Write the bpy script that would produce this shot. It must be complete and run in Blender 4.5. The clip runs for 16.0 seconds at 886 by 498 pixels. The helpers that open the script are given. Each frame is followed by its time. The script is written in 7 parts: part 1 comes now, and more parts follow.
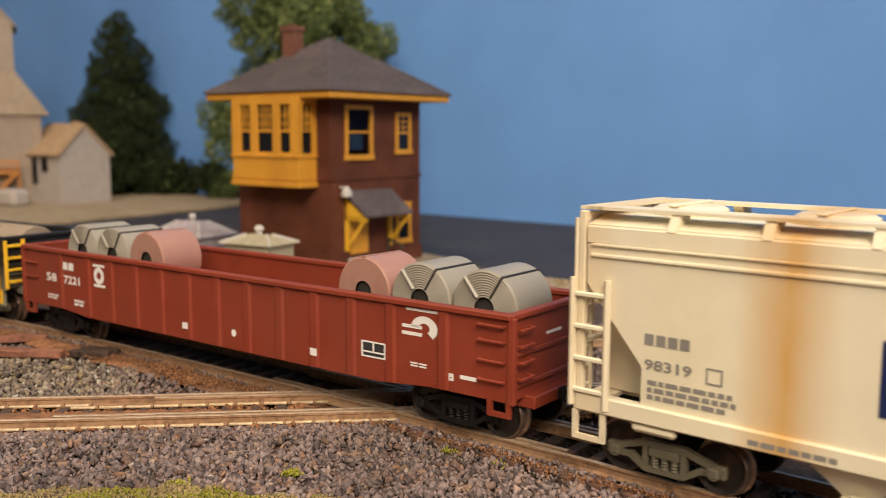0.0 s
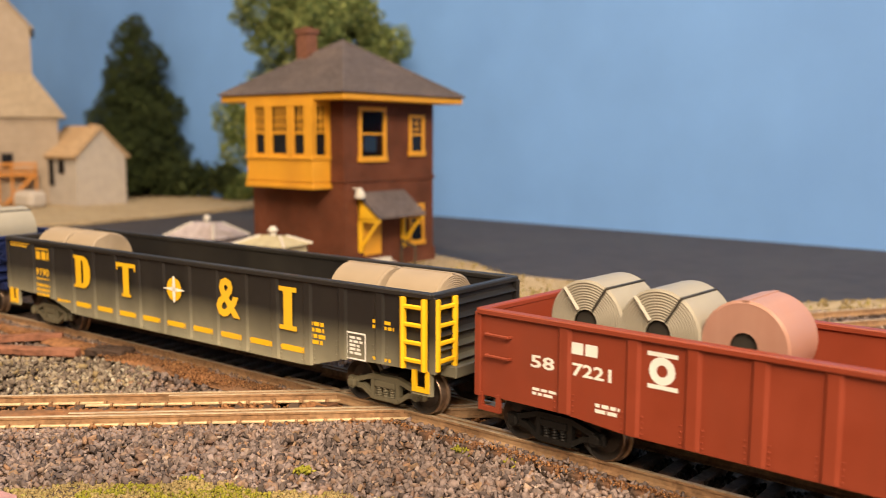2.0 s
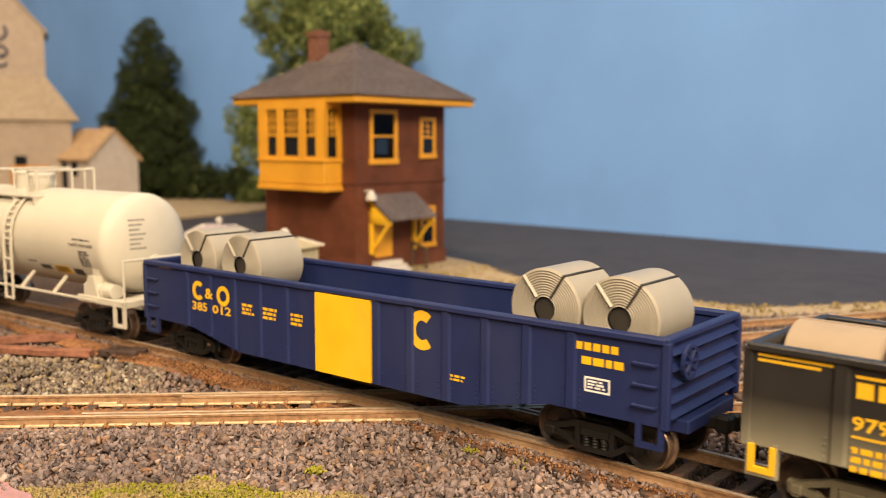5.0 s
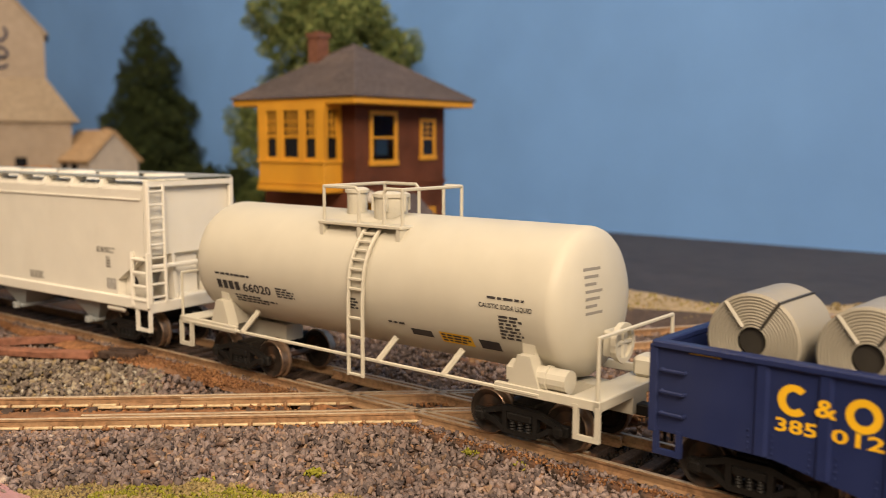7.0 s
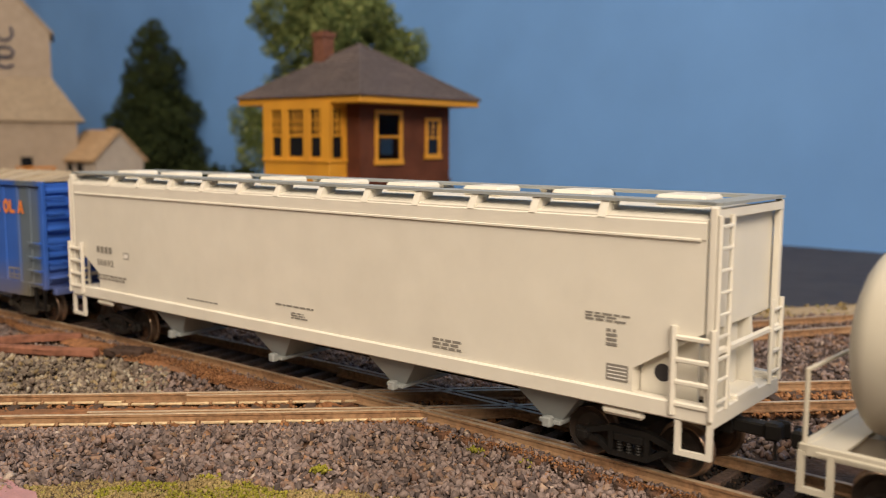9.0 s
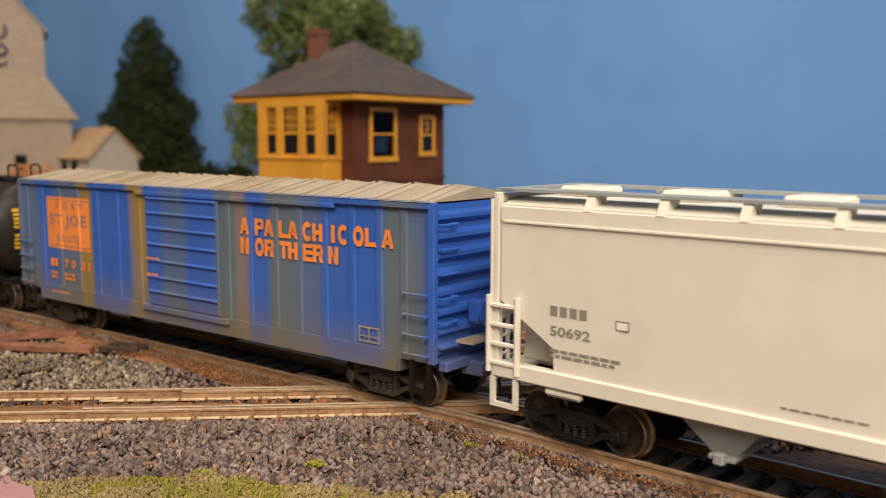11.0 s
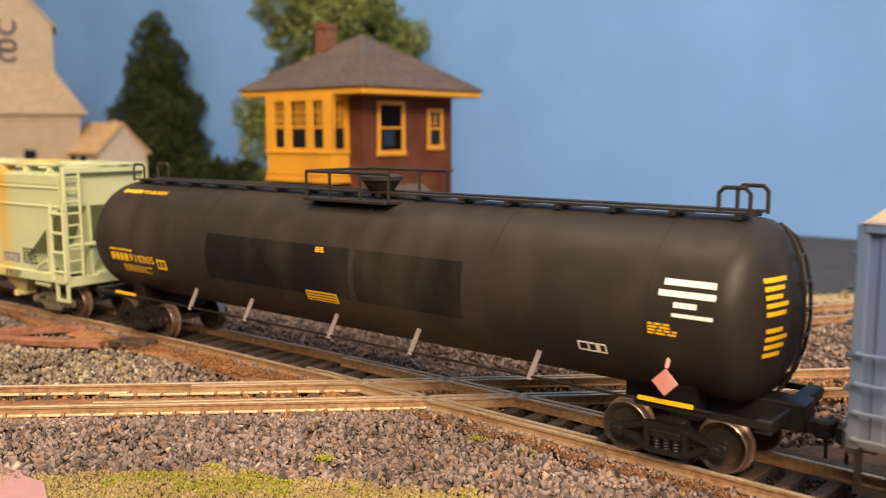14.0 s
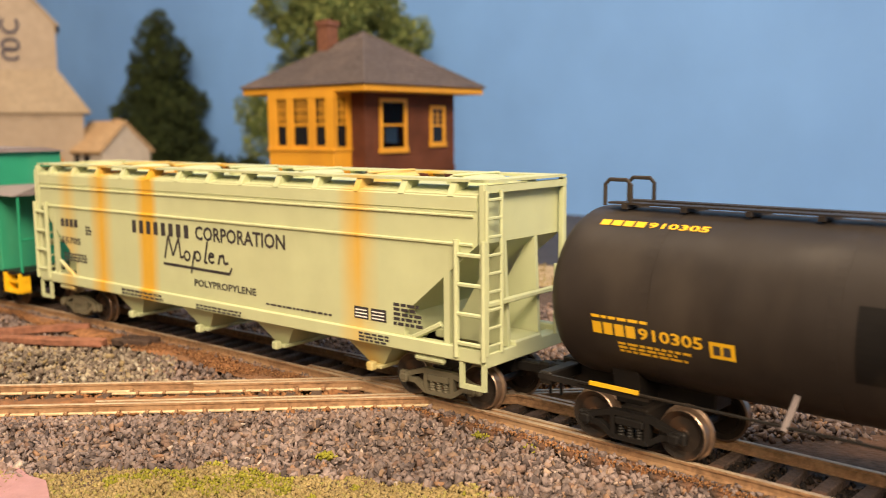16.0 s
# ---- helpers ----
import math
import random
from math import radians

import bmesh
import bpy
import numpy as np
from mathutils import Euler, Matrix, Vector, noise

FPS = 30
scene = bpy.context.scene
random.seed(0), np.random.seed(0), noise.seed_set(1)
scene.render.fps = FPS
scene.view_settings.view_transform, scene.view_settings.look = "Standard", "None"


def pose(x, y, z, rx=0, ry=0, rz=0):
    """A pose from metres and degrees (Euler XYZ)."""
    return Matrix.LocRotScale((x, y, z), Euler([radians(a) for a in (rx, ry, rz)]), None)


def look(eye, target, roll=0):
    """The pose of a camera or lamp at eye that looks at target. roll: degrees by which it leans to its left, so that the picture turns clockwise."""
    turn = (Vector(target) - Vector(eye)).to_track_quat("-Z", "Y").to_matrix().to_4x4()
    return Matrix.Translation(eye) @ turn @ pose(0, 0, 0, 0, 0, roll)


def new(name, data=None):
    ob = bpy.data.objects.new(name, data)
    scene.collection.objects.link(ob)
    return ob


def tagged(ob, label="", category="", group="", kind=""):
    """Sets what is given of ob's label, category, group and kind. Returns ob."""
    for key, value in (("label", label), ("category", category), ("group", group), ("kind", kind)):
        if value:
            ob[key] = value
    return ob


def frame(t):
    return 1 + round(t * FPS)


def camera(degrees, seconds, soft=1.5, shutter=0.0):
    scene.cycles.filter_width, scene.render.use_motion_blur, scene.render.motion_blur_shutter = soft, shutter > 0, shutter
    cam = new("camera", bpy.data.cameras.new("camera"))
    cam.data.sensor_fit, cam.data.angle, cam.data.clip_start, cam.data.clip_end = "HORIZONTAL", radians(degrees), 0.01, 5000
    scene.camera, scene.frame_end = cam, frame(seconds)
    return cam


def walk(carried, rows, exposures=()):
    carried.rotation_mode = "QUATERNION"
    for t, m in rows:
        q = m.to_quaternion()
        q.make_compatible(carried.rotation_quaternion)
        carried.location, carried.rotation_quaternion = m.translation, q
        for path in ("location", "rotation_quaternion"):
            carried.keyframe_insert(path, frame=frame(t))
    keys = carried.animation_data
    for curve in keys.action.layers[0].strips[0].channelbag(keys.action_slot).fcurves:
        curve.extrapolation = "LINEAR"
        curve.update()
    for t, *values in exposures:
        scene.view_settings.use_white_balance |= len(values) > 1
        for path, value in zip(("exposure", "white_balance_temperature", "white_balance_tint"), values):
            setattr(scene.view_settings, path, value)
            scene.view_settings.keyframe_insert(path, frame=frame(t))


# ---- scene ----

# the camera stands beside the line, about 64 mm above the rails, and is held by hand
PATH = [
    (0, -0.00067, 0.00286, 0.06497, 7.3281, -1.5421, 0.2154),
    (0.5, -0.00056, 0.00294, 0.06490, 7.2354, -1.3202, 0.1637),
    (1, -0.00030, 0.00188, 0.06437, 7.1796, -0.9839, 0.1608),
    (1.5, -0.00012, 0.00128, 0.06411, 7.1471, -0.7879, 0.1961),
    (2, -0.00013, 0.00191, 0.06424, 7.1297, -0.6483, 0.2308),
    (2.5, -0.00052, 0.00187, 0.06426, 7.1028, -0.4738, 0.2250),
    (3, -0.00021, 0.00221, 0.06422, 7.1204, -0.2869, 0.1694),
    (3.5, -0.00010, 0.00138, 0.06433, 7.0757, -0.1519, 0.1073),
    (4, -0.00028, 0.00109, 0.06421, 7.0405, -0.1276, 0.1893),
    (6.5, 0.00008, 0.00113, 0.06405, 6.8834, 0.2411, 0.1161),
    (7, 0.00010, 0.00132, 0.06420, 6.9005, 0.0796, 0.1573),
    (7.5, -0.00010, 0.00099, 0.06378, 6.8476, -0.1779, 0.2500),
    (8, -0.00003, 0.00015, 0.06346, 6.8631, 0.0883, 0.1959),
    (8.5, 0.00002, 0.00088, 0.06352, 6.8650, 0.3267, 0.1771),
    (9, -0.00022, 0.00139, 0.06343, 6.8550, 0.3542, 0.2058),
    (11.5, 0.00000, -0.00000, 0.06315, 7.0745, 0.0000, 0.1122),
    (12, -0.00035, 0.00078, 0.06359, 7.1645, 0.2002, 0.0862),
    (12.5, 0.00001, 0.00119, 0.06361, 7.2427, 0.5589, -0.1158),
    (13, -0.00003, 0.00126, 0.06362, 7.2703, 0.5751, -0.1537),
    (13.5, 0.00009, 0.00146, 0.06348, 7.3259, 0.5751, -0.1459),
    (14, 0.00001, 0.00040, 0.06329, 7.4126, 0.5692, -0.0994),
    (14.5, -0.00015, -0.00012, 0.06348, 7.5338, 0.7524, -0.1581),
    (15, 0.00028, -0.00007, 0.06344, 7.5721, 0.8996, -0.3019),
    (15.5, 0.00054, -0.00008, 0.06354, 7.5893, 0.9440, -0.3695),
    (16, 0.00079, 0.00043, 0.06346, 7.6235, 0.8399, -0.3926),
]
EXPOSURES = [(0, -0.57, 5900, 11), (0.5, -0.25, 6200, 11), (1, -0.05, 6350, 11), (1.5, 0.0, 6500, 11), (2, 0.0, 6800, 11), (4, 0.0, 6950, 11), (6.5, -0.1, 6850, 11), (7, -0.5, 6600, 11), (8, -0.72, 6100, 10), (9, -0.7, 6050, 10),
             (11.5, -0.45, 5900, 10), (12.5, 0.0, 6200, 10), (13.5, 0.0, 6550, 11), (16, 0.0, 6750, 11)]
cam = camera(52.0, 16.0, soft=0.5, shutter=0.16)
cam.data.dof.use_dof = True
cam.data.dof.focus_distance = 0.196
cam.data.dof.aperture_fstop = 23.0
walk(cam, [(t, pose(x, y, z, 90 - p, 0, yaw) @ pose(0, 0, 0, 0, 0, r)) for t, x, y, z, p, yaw, r in PATH], EXPOSURES)

# ---- light: a room lit by ceiling panels, plus an added rear fill ----
world = bpy.data.worlds.new("room_air")
scene.world = world
world.use_nodes = True
world.node_tree.nodes["Background"].inputs[0].default_value = (1.0, 0.88, 0.74, 1)
world.node_tree.nodes["Background"].inputs[1].default_value = 0.45


def panel_lamp(name, eye, target, sx, sy, power, colour):
    d = bpy.data.lights.new(name, "AREA")
    d.shape, d.size, d.size_y, d.energy, d.color = "RECTANGLE", sx, sy, power, colour
    ob = new(name, d)
    ob.matrix_world = look(eye, target)
    return ob


WARM = (1.0, 0.80, 0.58)
panel_lamp("ceiling_lamp_near", (0.30, -0.84, 0.97), (0.0, 0.3, 0.0), 0.7, 0.4, 29, WARM)
# added fill behind the camera, brightens the lower car sides; no known fixture
panel_lamp("rear_fill_lamp", (-0.15, -1.30, 1.10), (0.0, 0.3, 0.0), 0.9, 0.5, 28, WARM)
panel_lamp("ceiling_lamp_far", (-0.35, 0.30, 1.15), (-0.15, 0.6, 0.0), 0.5, 0.3, 9.5, WARM)


# ---- materials ----
def node_material(name, colour, rough=0.6, metal=0.0, var=0.12, scale=200.0, bump=0.0, bump_scale=600.0, dirt=None, dirt_amount=0.35, dirt_scale=60.0, spec=0.4, piece=0.0):
    """A surface with two scales of variation: fine grain in the colour and larger stains of the dirt colour."""
    m = bpy.data.materials.new(name)
    m.use_nodes = True
    nt = m.node_tree
    n, l = nt.nodes, nt.links
    b = n["Principled BSDF"]
    b.inputs["Roughness"].default_value = rough
    b.inputs["Metallic"].default_value = metal
    b.inputs["Specular IOR Level"].default_value = spec
    tc = n.new("ShaderNodeTexCoord")
    no = n.new("ShaderNodeTexNoise")
    no.inputs["Scale"].default_value = scale
    no.inputs["Detail"].default_value = 6
    l.new(tc.outputs["Object"], no.inputs["Vector"])
    ramp = n.new("ShaderNodeMapRange")
    ramp.inputs["From Min"].default_value, ramp.inputs["From Max"].default_value = 0.3, 0.7
    ramp.inputs["To Min"].default_value, ramp.inputs["To Max"].default_value = 1 - var, 1 + var
    l.new(no.outputs["Fac"], ramp.inputs["Value"])
    mul = n.new("ShaderNodeMixRGB")
    mul.blend_type = "MULTIPLY"
    mul.inputs[0].default_value = 1
    mul.inputs[1].default_value = (*colour, 1)
    l.new(ramp.outputs[0], mul.inputs[2])
    out = mul.outputs[0]
    if piece:
        inf = n.new("ShaderNodeObjectInfo")
        mr = n.new("ShaderNodeMapRange")
        mr.inputs["To Min"].default_value, mr.inputs["To Max"].default_value = 1 - piece, 1 + piece
        l.new(inf.outputs["Random"], mr.inputs["Value"])
        m2 = n.new("ShaderNodeMixRGB")
        m2.blend_type = "MULTIPLY"
        m2.inputs[0].default_value = 1
        l.new(out, m2.inputs[1])
        l.new(mr.outputs[0], m2.inputs[2])
        out = m2.outputs[0]
    if dirt:
        n2 = n.new("ShaderNodeTexNoise")
        n2.inputs["Scale"].default_value = dirt_scale
        n2.inputs["Detail"].default_value = 4
        l.new(tc.outputs["Object"], n2.inputs["Vector"])
        r2 = n.new("ShaderNodeMapRange")
        r2.inputs["From Min"].default_value, r2.inputs["From Max"].default_value = 0.48, 0.72
        r2.inputs["To Min"].default_value, r2.inputs["To Max"].default_value = 0, dirt_amount
        l.new(n2.outputs["Fac"], r2.inputs["Value"])
        m3 = n.new("ShaderNodeMixRGB")
        m3.inputs[2].default_value = (*dirt, 1)
        l.new(r2.outputs[0], m3.inputs[0])
        l.new(out, m3.inputs[1])
        out = m3.outputs[0]
    l.new(out, b.inputs["Base Color"])
    if bump:
        nb = n.new("ShaderNodeTexNoise")
        nb.inputs["Scale"].default_value = bump_scale
        nb.inputs["Detail"].default_value = 5
        l.new(tc.outputs["Object"], nb.inputs["Vector"])
        bp = n.new("ShaderNodeBump")
        bp.inputs["Strength"].default_value = bump
        bp.inputs["Distance"].default_value = 0.0006
        l.new(nb.outputs["Fac"], bp.inputs["Height"])
        l.new(bp.outputs["Normal"], b.inputs["Normal"])
    return m


M = {}
M["sky_wall"] = node_material("backdrop_paint", (0.148, 0.322, 0.70), 0.75, var=0.05, scale=14, dirt=(0.112, 0.250, 0.57), dirt_amount=0.6, dirt_scale=4.5)
M["room_wall"] = node_material("room_paint", (0.62, 0.58, 0.52), 0.8, var=0.04, scale=8, bump=0.1)
M["room_floor"] = node_material("room_floor", (0.24, 0.20, 0.16), 0.7, var=0.1, scale=30, dirt=(0.18, 0.15, 0.12), dirt_amount=0.4, dirt_scale=3)
M["black_board"] = node_material("black_board", (0.036, 0.029, 0.029), 0.6, var=0.3, scale=90, bump=0.25, bump_scale=300, dirt=(0.05, 0.045, 0.042), dirt_amount=0.6, dirt_scale=14)
M["dirt"] = node_material("tan_dirt", (0.33, 0.25, 0.15), 0.95, var=0.3, scale=300, bump=0.8, bump_scale=900, dirt=(0.42, 0.34, 0.22), dirt_amount=0.7, dirt_scale=25)
M["brown_bed"] = node_material("brown_bed", (0.07, 0.046, 0.034), 0.95, var=0.5, scale=500, bump=1.0, bump_scale=900, dirt=(0.22, 0.10, 0.045), dirt_amount=0.6, dirt_scale=40)
M["rail_side"] = node_material("rusty_rail", (0.29, 0.17, 0.092), 0.55, 0.1, var=0.4, scale=700, bump=0.3, dirt=(0.42, 0.28, 0.16), dirt_amount=0.8, dirt_scale=60)
M["rail_top"] = node_material("worn_rail_head", (0.46, 0.36, 0.25), 0.48, 0.25, var=0.2, scale=900, dirt=(0.22, 0.13, 0.08), dirt_amount=0.6, dirt_scale=120)
M["tie"] = node_material("stained_tie", (0.072, 0.047, 0.035), 0.85, var=0.4, scale=900, bump=0.7, bump_scale=1500, dirt=(0.29, 0.12, 0.05), dirt_amount=0.75, dirt_scale=70, piece=0.3)


# ---- mesh helpers ----
def box(bm, x, y, z, sx, sy, sz, m=None, bevel=0.0):
    """A box centred on x, y, z."""
    r = bmesh.ops.create_cube(bm, size=1)
    vs = r["verts"]
    bmesh.ops.transform(bm, matrix=Matrix.Diagonal((sx, sy, sz, 1)), verts=vs)
    if bevel:
        es = list({e for v in vs for e in v.link_edges})
        rb = bmesh.ops.bevel(bm, geom=es, offset=bevel, segments=1, affect="EDGES", clamp_overlap=True)
        vs = list({v for f in rb["faces"] for v in f.verts} | {v for v in vs if v.is_valid})
    t = Matrix.Translation((x, y, z))
    bmesh.ops.transform(bm, matrix=(t @ m if m else t), verts=vs)
    return vs


def rod(bm, p, q, r, n=8, r2=None):
    p, q = Vector(p), Vector(q)
    d = q - p
    mat = Matrix.Translation((p + q) / 2) @ d.to_track_quat("Z", "Y").to_matrix().to_4x4()
    return bmesh.ops.create_cone(bm, cap_ends=True, segments=n, radius1=r, radius2=r if r2 is None else r2, depth=d.length, matrix=mat)["verts"]


def prism(bm, outline, y0, y1, axis="y"):
    """A solid swept from y0 to y1 along an axis, with an outline in the other two."""
    def place(a, b, c):
        return {"y": (a, c, b), "x": (c, a, b), "z": (a, b, c)}[axis]
    lo = [bm.verts.new(place(a, b, y0)) for a, b in outline]
    hi = [bm.verts.new(place(a, b, y1)) for a, b in outline]
    k = len(outline)
    for i in range(k):
        bm.faces.new((lo[i], lo[(i + 1) % k], hi[(i + 1) % k], hi[i]))
    bm.faces.new(lo[::-1])
    bm.faces.new(hi)
    bmesh.ops.recalc_face_normals(bm, faces=bm.faces[:])


def mesh_of(name, bm, mat, smooth=False):
    me = bpy.data.meshes.new(name)
    bm.to_mesh(me)
    bm.free()
    me.materials.append(mat)
    if smooth:
        me.shade_smooth()
        me.set_sharp_from_angle(angle=radians(35))
    return me


def part(name, bm, mat, parent, label="", smooth=False):
    ob = new(name, mesh_of(name, bm, mat, smooth))
    ob.parent = parent
    return tagged(ob, label)


def thing(name, label, category, group="", kind="", at=None):
    ob = new(name)
    ob.empty_display_size = 0.01
    if at:
        ob.matrix_world = at
    return tagged(ob, label, category, group, kind)


def lone(name, bm, mat, label, category, group="", kind="", smooth=False, at=None):
    ob = new(name, mesh_of(name, bm, mat, smooth))
    if at:
        ob.matrix_world = at
    return tagged(ob, label, category, group, kind)


# ---- the line of the main track: a gentle arc ----
Y0, HEAD, BEND = 0.21681, -0.68882, -0.33320


def on_line(s, side=0.0):
    """The place and heading at s metres along the main track, side metres to its far side."""
    a = HEAD + BEND * s
    x = (math.sin(a) - math.sin(HEAD)) / BEND
    y = Y0 - (math.cos(a) - math.cos(HEAD)) / BEND
    return x - side * math.sin(a), y + side * math.cos(a), a


def on_cross(s, side=0.0):
    """The same for the track that crosses it."""
    x = s
    y = 0.2203 + 0.083 * x + 0.1 * x * x
    a = math.atan(0.083 + 0.2 * x)
    return x - side * math.sin(a), y + side * math.cos(a), a


def on_siding(s, side=0.0):
    """The same for the disused track behind."""
    a = math.atan(0.33)
    return 0.10 + s * math.cos(a) - side * math.sin(a), 0.312 + s * math.sin(a) + side * math.cos(a), a


RAIL = [(-0.0011, -0.0024), (0.0011, -0.0024), (0.0011, -0.0021), (0.0003, -0.0018), (0.0003, -0.0008), (0.0006, -0.0006), (0.0006, -0.0001), (0.0004, 0.0), (-0.0004, 0.0), (-0.0006, -0.0001), (-0.0006, -0.0006), (-0.0003, -0.0008), (-0.0003, -0.0018), (-0.0011, -0.0021)]


def rail_mesh(name, line, s0, s1, side, step=0.01, drop=0.0):
    n = max(2, int((s1 - s0) / step))
    verts, faces, k = [], [], len(RAIL)
    for i in range(n + 1):
        s = s0 + (s1 - s0) * i / n
        x, y, a = line(s, side)
        for u, w in RAIL:
            verts.append((x - u * math.sin(a), y + u * math.cos(a), w - drop))
    for i in range(n):
        for j in range(k):
            faces.append((i * k + j, (i + 1) * k + j, (i + 1) * k + (j + 1) % k, i * k + (j + 1) % k))
    faces.append(tuple(range(k)))
    faces.append(tuple(n * k + j for j in range(k - 1, -1, -1)))
    me = bpy.data.meshes.new(name)
    me.from_pydata(verts, [], faces)
    me.materials.append(M["rail_side"])
    me.materials.append(M["rail_top"])
    top = [0] * len(faces)
    for i in range(n):
        for j in (6, 7, 8):
            top[i * k + j] = 1
    me.polygons.foreach_set("material_index", top)
    me.update()
    return me


def tie_mesh(long):
    bm = bmesh.new()
    box(bm, 0, 0, 0, 0.0027, long, 0.0022, bevel=0.00025)
    return mesh_of("tie", bm, M["tie"])


def lay_track(name, label, line, s0, s1, rails, gap=0.0066, skip=None, drop=0.0, long=0.029):
    tr = thing(name, label, "railway track", kind="structure")
    for a, b, side in rails:
        ob = new("rail", rail_mesh("rail", line, a, b, side, drop=drop))
        ob.parent = tr
    tm = tie_mesh(long)
    s = s0
    while s < s1:
        if not (skip and skip(s)):
            x, y, a = line(s)
            ob = new("tie", tm)
            ob.parent = tr
            ob.matrix_world = pose(x, y, -0.00345 - drop, 0, 0, math.degrees(a) + random.uniform(-2, 2))
        s += gap
    return tr


G = 0.00885
lay_track("main_track", "weathered main line track with rusty rails and brown ties", on_line, -0.75, 0.32,
          [(-0.75, 0.32, -G), (-0.75, 0.32, G), (-0.045, 0.045, -G + 0.0022), (-0.045, 0.045, G - 0.0022)])
lay_track("crossing_track", "rusty track that crosses the main line on the level", on_cross, -0.45, 0.5,
          [(-0.45, 0.5, -G), (-0.45, 0.5, G), (-0.085, 0.045, -G + 0.0022), (-0.065, 0.06, G - 0.0022)], skip=lambda s: -0.02 < s < 0.03, long=0.0185)
lay_track("disused_track", "heavily rusted disused track in the tan dirt", on_siding, -0.10, 0.33,
          [(-0.10, 0.33, -G), (-0.10, 0.33, G)], drop=0.001)


# the bright worn base of the crossing rails, broken by the spikes at each tie
M["rail_base"] = node_material("worn_rail_base", (0.60, 0.47, 0.29), 0.5, 0.2, var=0.3, scale=600, bump=0.3, dirt=(0.34, 0.16, 0.07), dirt_amount=0.7, dirt_scale=120)
strips = thing("rail_base_strips", "bright worn metal bases of the crossing rails", "rail bases", kind="structure")
for side, s0, s1 in ((-G - 0.0011, -0.085, -0.008), (G - 0.0031, -0.085, -0.020), (G - 0.0011, -0.12, -0.085), (-G - 0.0011, -0.13, -0.085)):
    s = s0
    while s < s1:
        x, y, a = on_cross(s + 0.0029, side)
        bm = bmesh.new()
        box(bm, 0, 0, 0, random.uniform(0.0053, 0.0061), 0.0009, 0.00055, bevel=0.00012)
        ob = part("base_strip", bm, M["rail_base"], strips)
        ob.matrix_world = pose(x, y, -0.00205, 0, 0, math.degrees(a) + random.uniform(-0.5, 0.5))
        bm = bmesh.new()
        box(bm, 0, 0, 0, 0.0006, 0.0011, 0.0008, bevel=0.0001)
        ob = part("spike", bm, M["rail_side"], strips)
        x, y, a = on_cross(s + 0.0062, side)
        ob.matrix_world = pose(x, y, -0.0019, 0, 0, math.degrees(a))
        s += 0.0066


# ---- room, backdrop and baseboard ----
def slab(name, pts, z0, z1, mat, label, category, kind="structure"):
    bm = bmesh.new()
    prism(bm, pts, z0, z1, "z")
    return lone(name, bm, mat, label, category, kind=kind)


WX, WY = 0.7626, -0.6469  # along the backdrop
NX, NY = 0.6469, 0.7626


def wall_pt(a, b):
    return 0.0 + a * WX + b * NX, 0.808 + a * WY + b * NY


bm = bmesh.new()
prism(bm, [wall_pt(-2.2, 0), wall_pt(1.6, 0), wall_pt(1.6, 0.02), wall_pt(-2.2, 0.02)], -0.9, 1.3, "z")
lone("backdrop", bm, M["sky_wall"], "plain sky-blue painted backdrop wall", "backdrop", kind="structure")
slab("baseboard", [wall_pt(-2.2, -0.001), wall_pt(1.6, -0.001), wall_pt(1.6, -1.35), wall_pt(-2.2, -1.35)], -0.03, -0.0068, M["black_board"], "dark grey-black painted layout baseboard", "ground")
bm = bmesh.new()
prism(bm, [wall_pt(-2.2, -1.4), wall_pt(1.6, -1.4), wall_pt(1.6, 0.0), wall_pt(-2.2, 0.0)], 1.25, 1.3, "z")
lone("ceiling", bm, M["room_wall"], "off-white ceiling of the layout room", "ceiling", kind="structure")
slab("floor", [wall_pt(-2.2, -2.6), wall_pt(1.6, -2.6), wall_pt(1.6, 0.0), wall_pt(-2.2, 0.0)], -0.95, -0.9, M["room_floor"], "plain grey-brown floor of the layout room", "floor")
for nm, pts in (("wall_left", [wall_pt(-2.25, -2.6), wall_pt(-2.2, -2.6), wall_pt(-2.2, 0.0), wall_pt(-2.25, 0.0)]),
                ("wall_right", [wall_pt(1.6, -2.6), wall_pt(1.65, -2.6), wall_pt(1.65, 0.0), wall_pt(1.6, 0.0)]),
                ("wall_back", [wall_pt(-2.2, -2.65), wall_pt(1.6, -2.65), wall_pt(1.6, -2.6), wall_pt(-2.2, -2.6)])):
    slab(nm, pts, -0.9, 1.3, M["room_wall"], "plain off-white wall of the layout room", "wall")


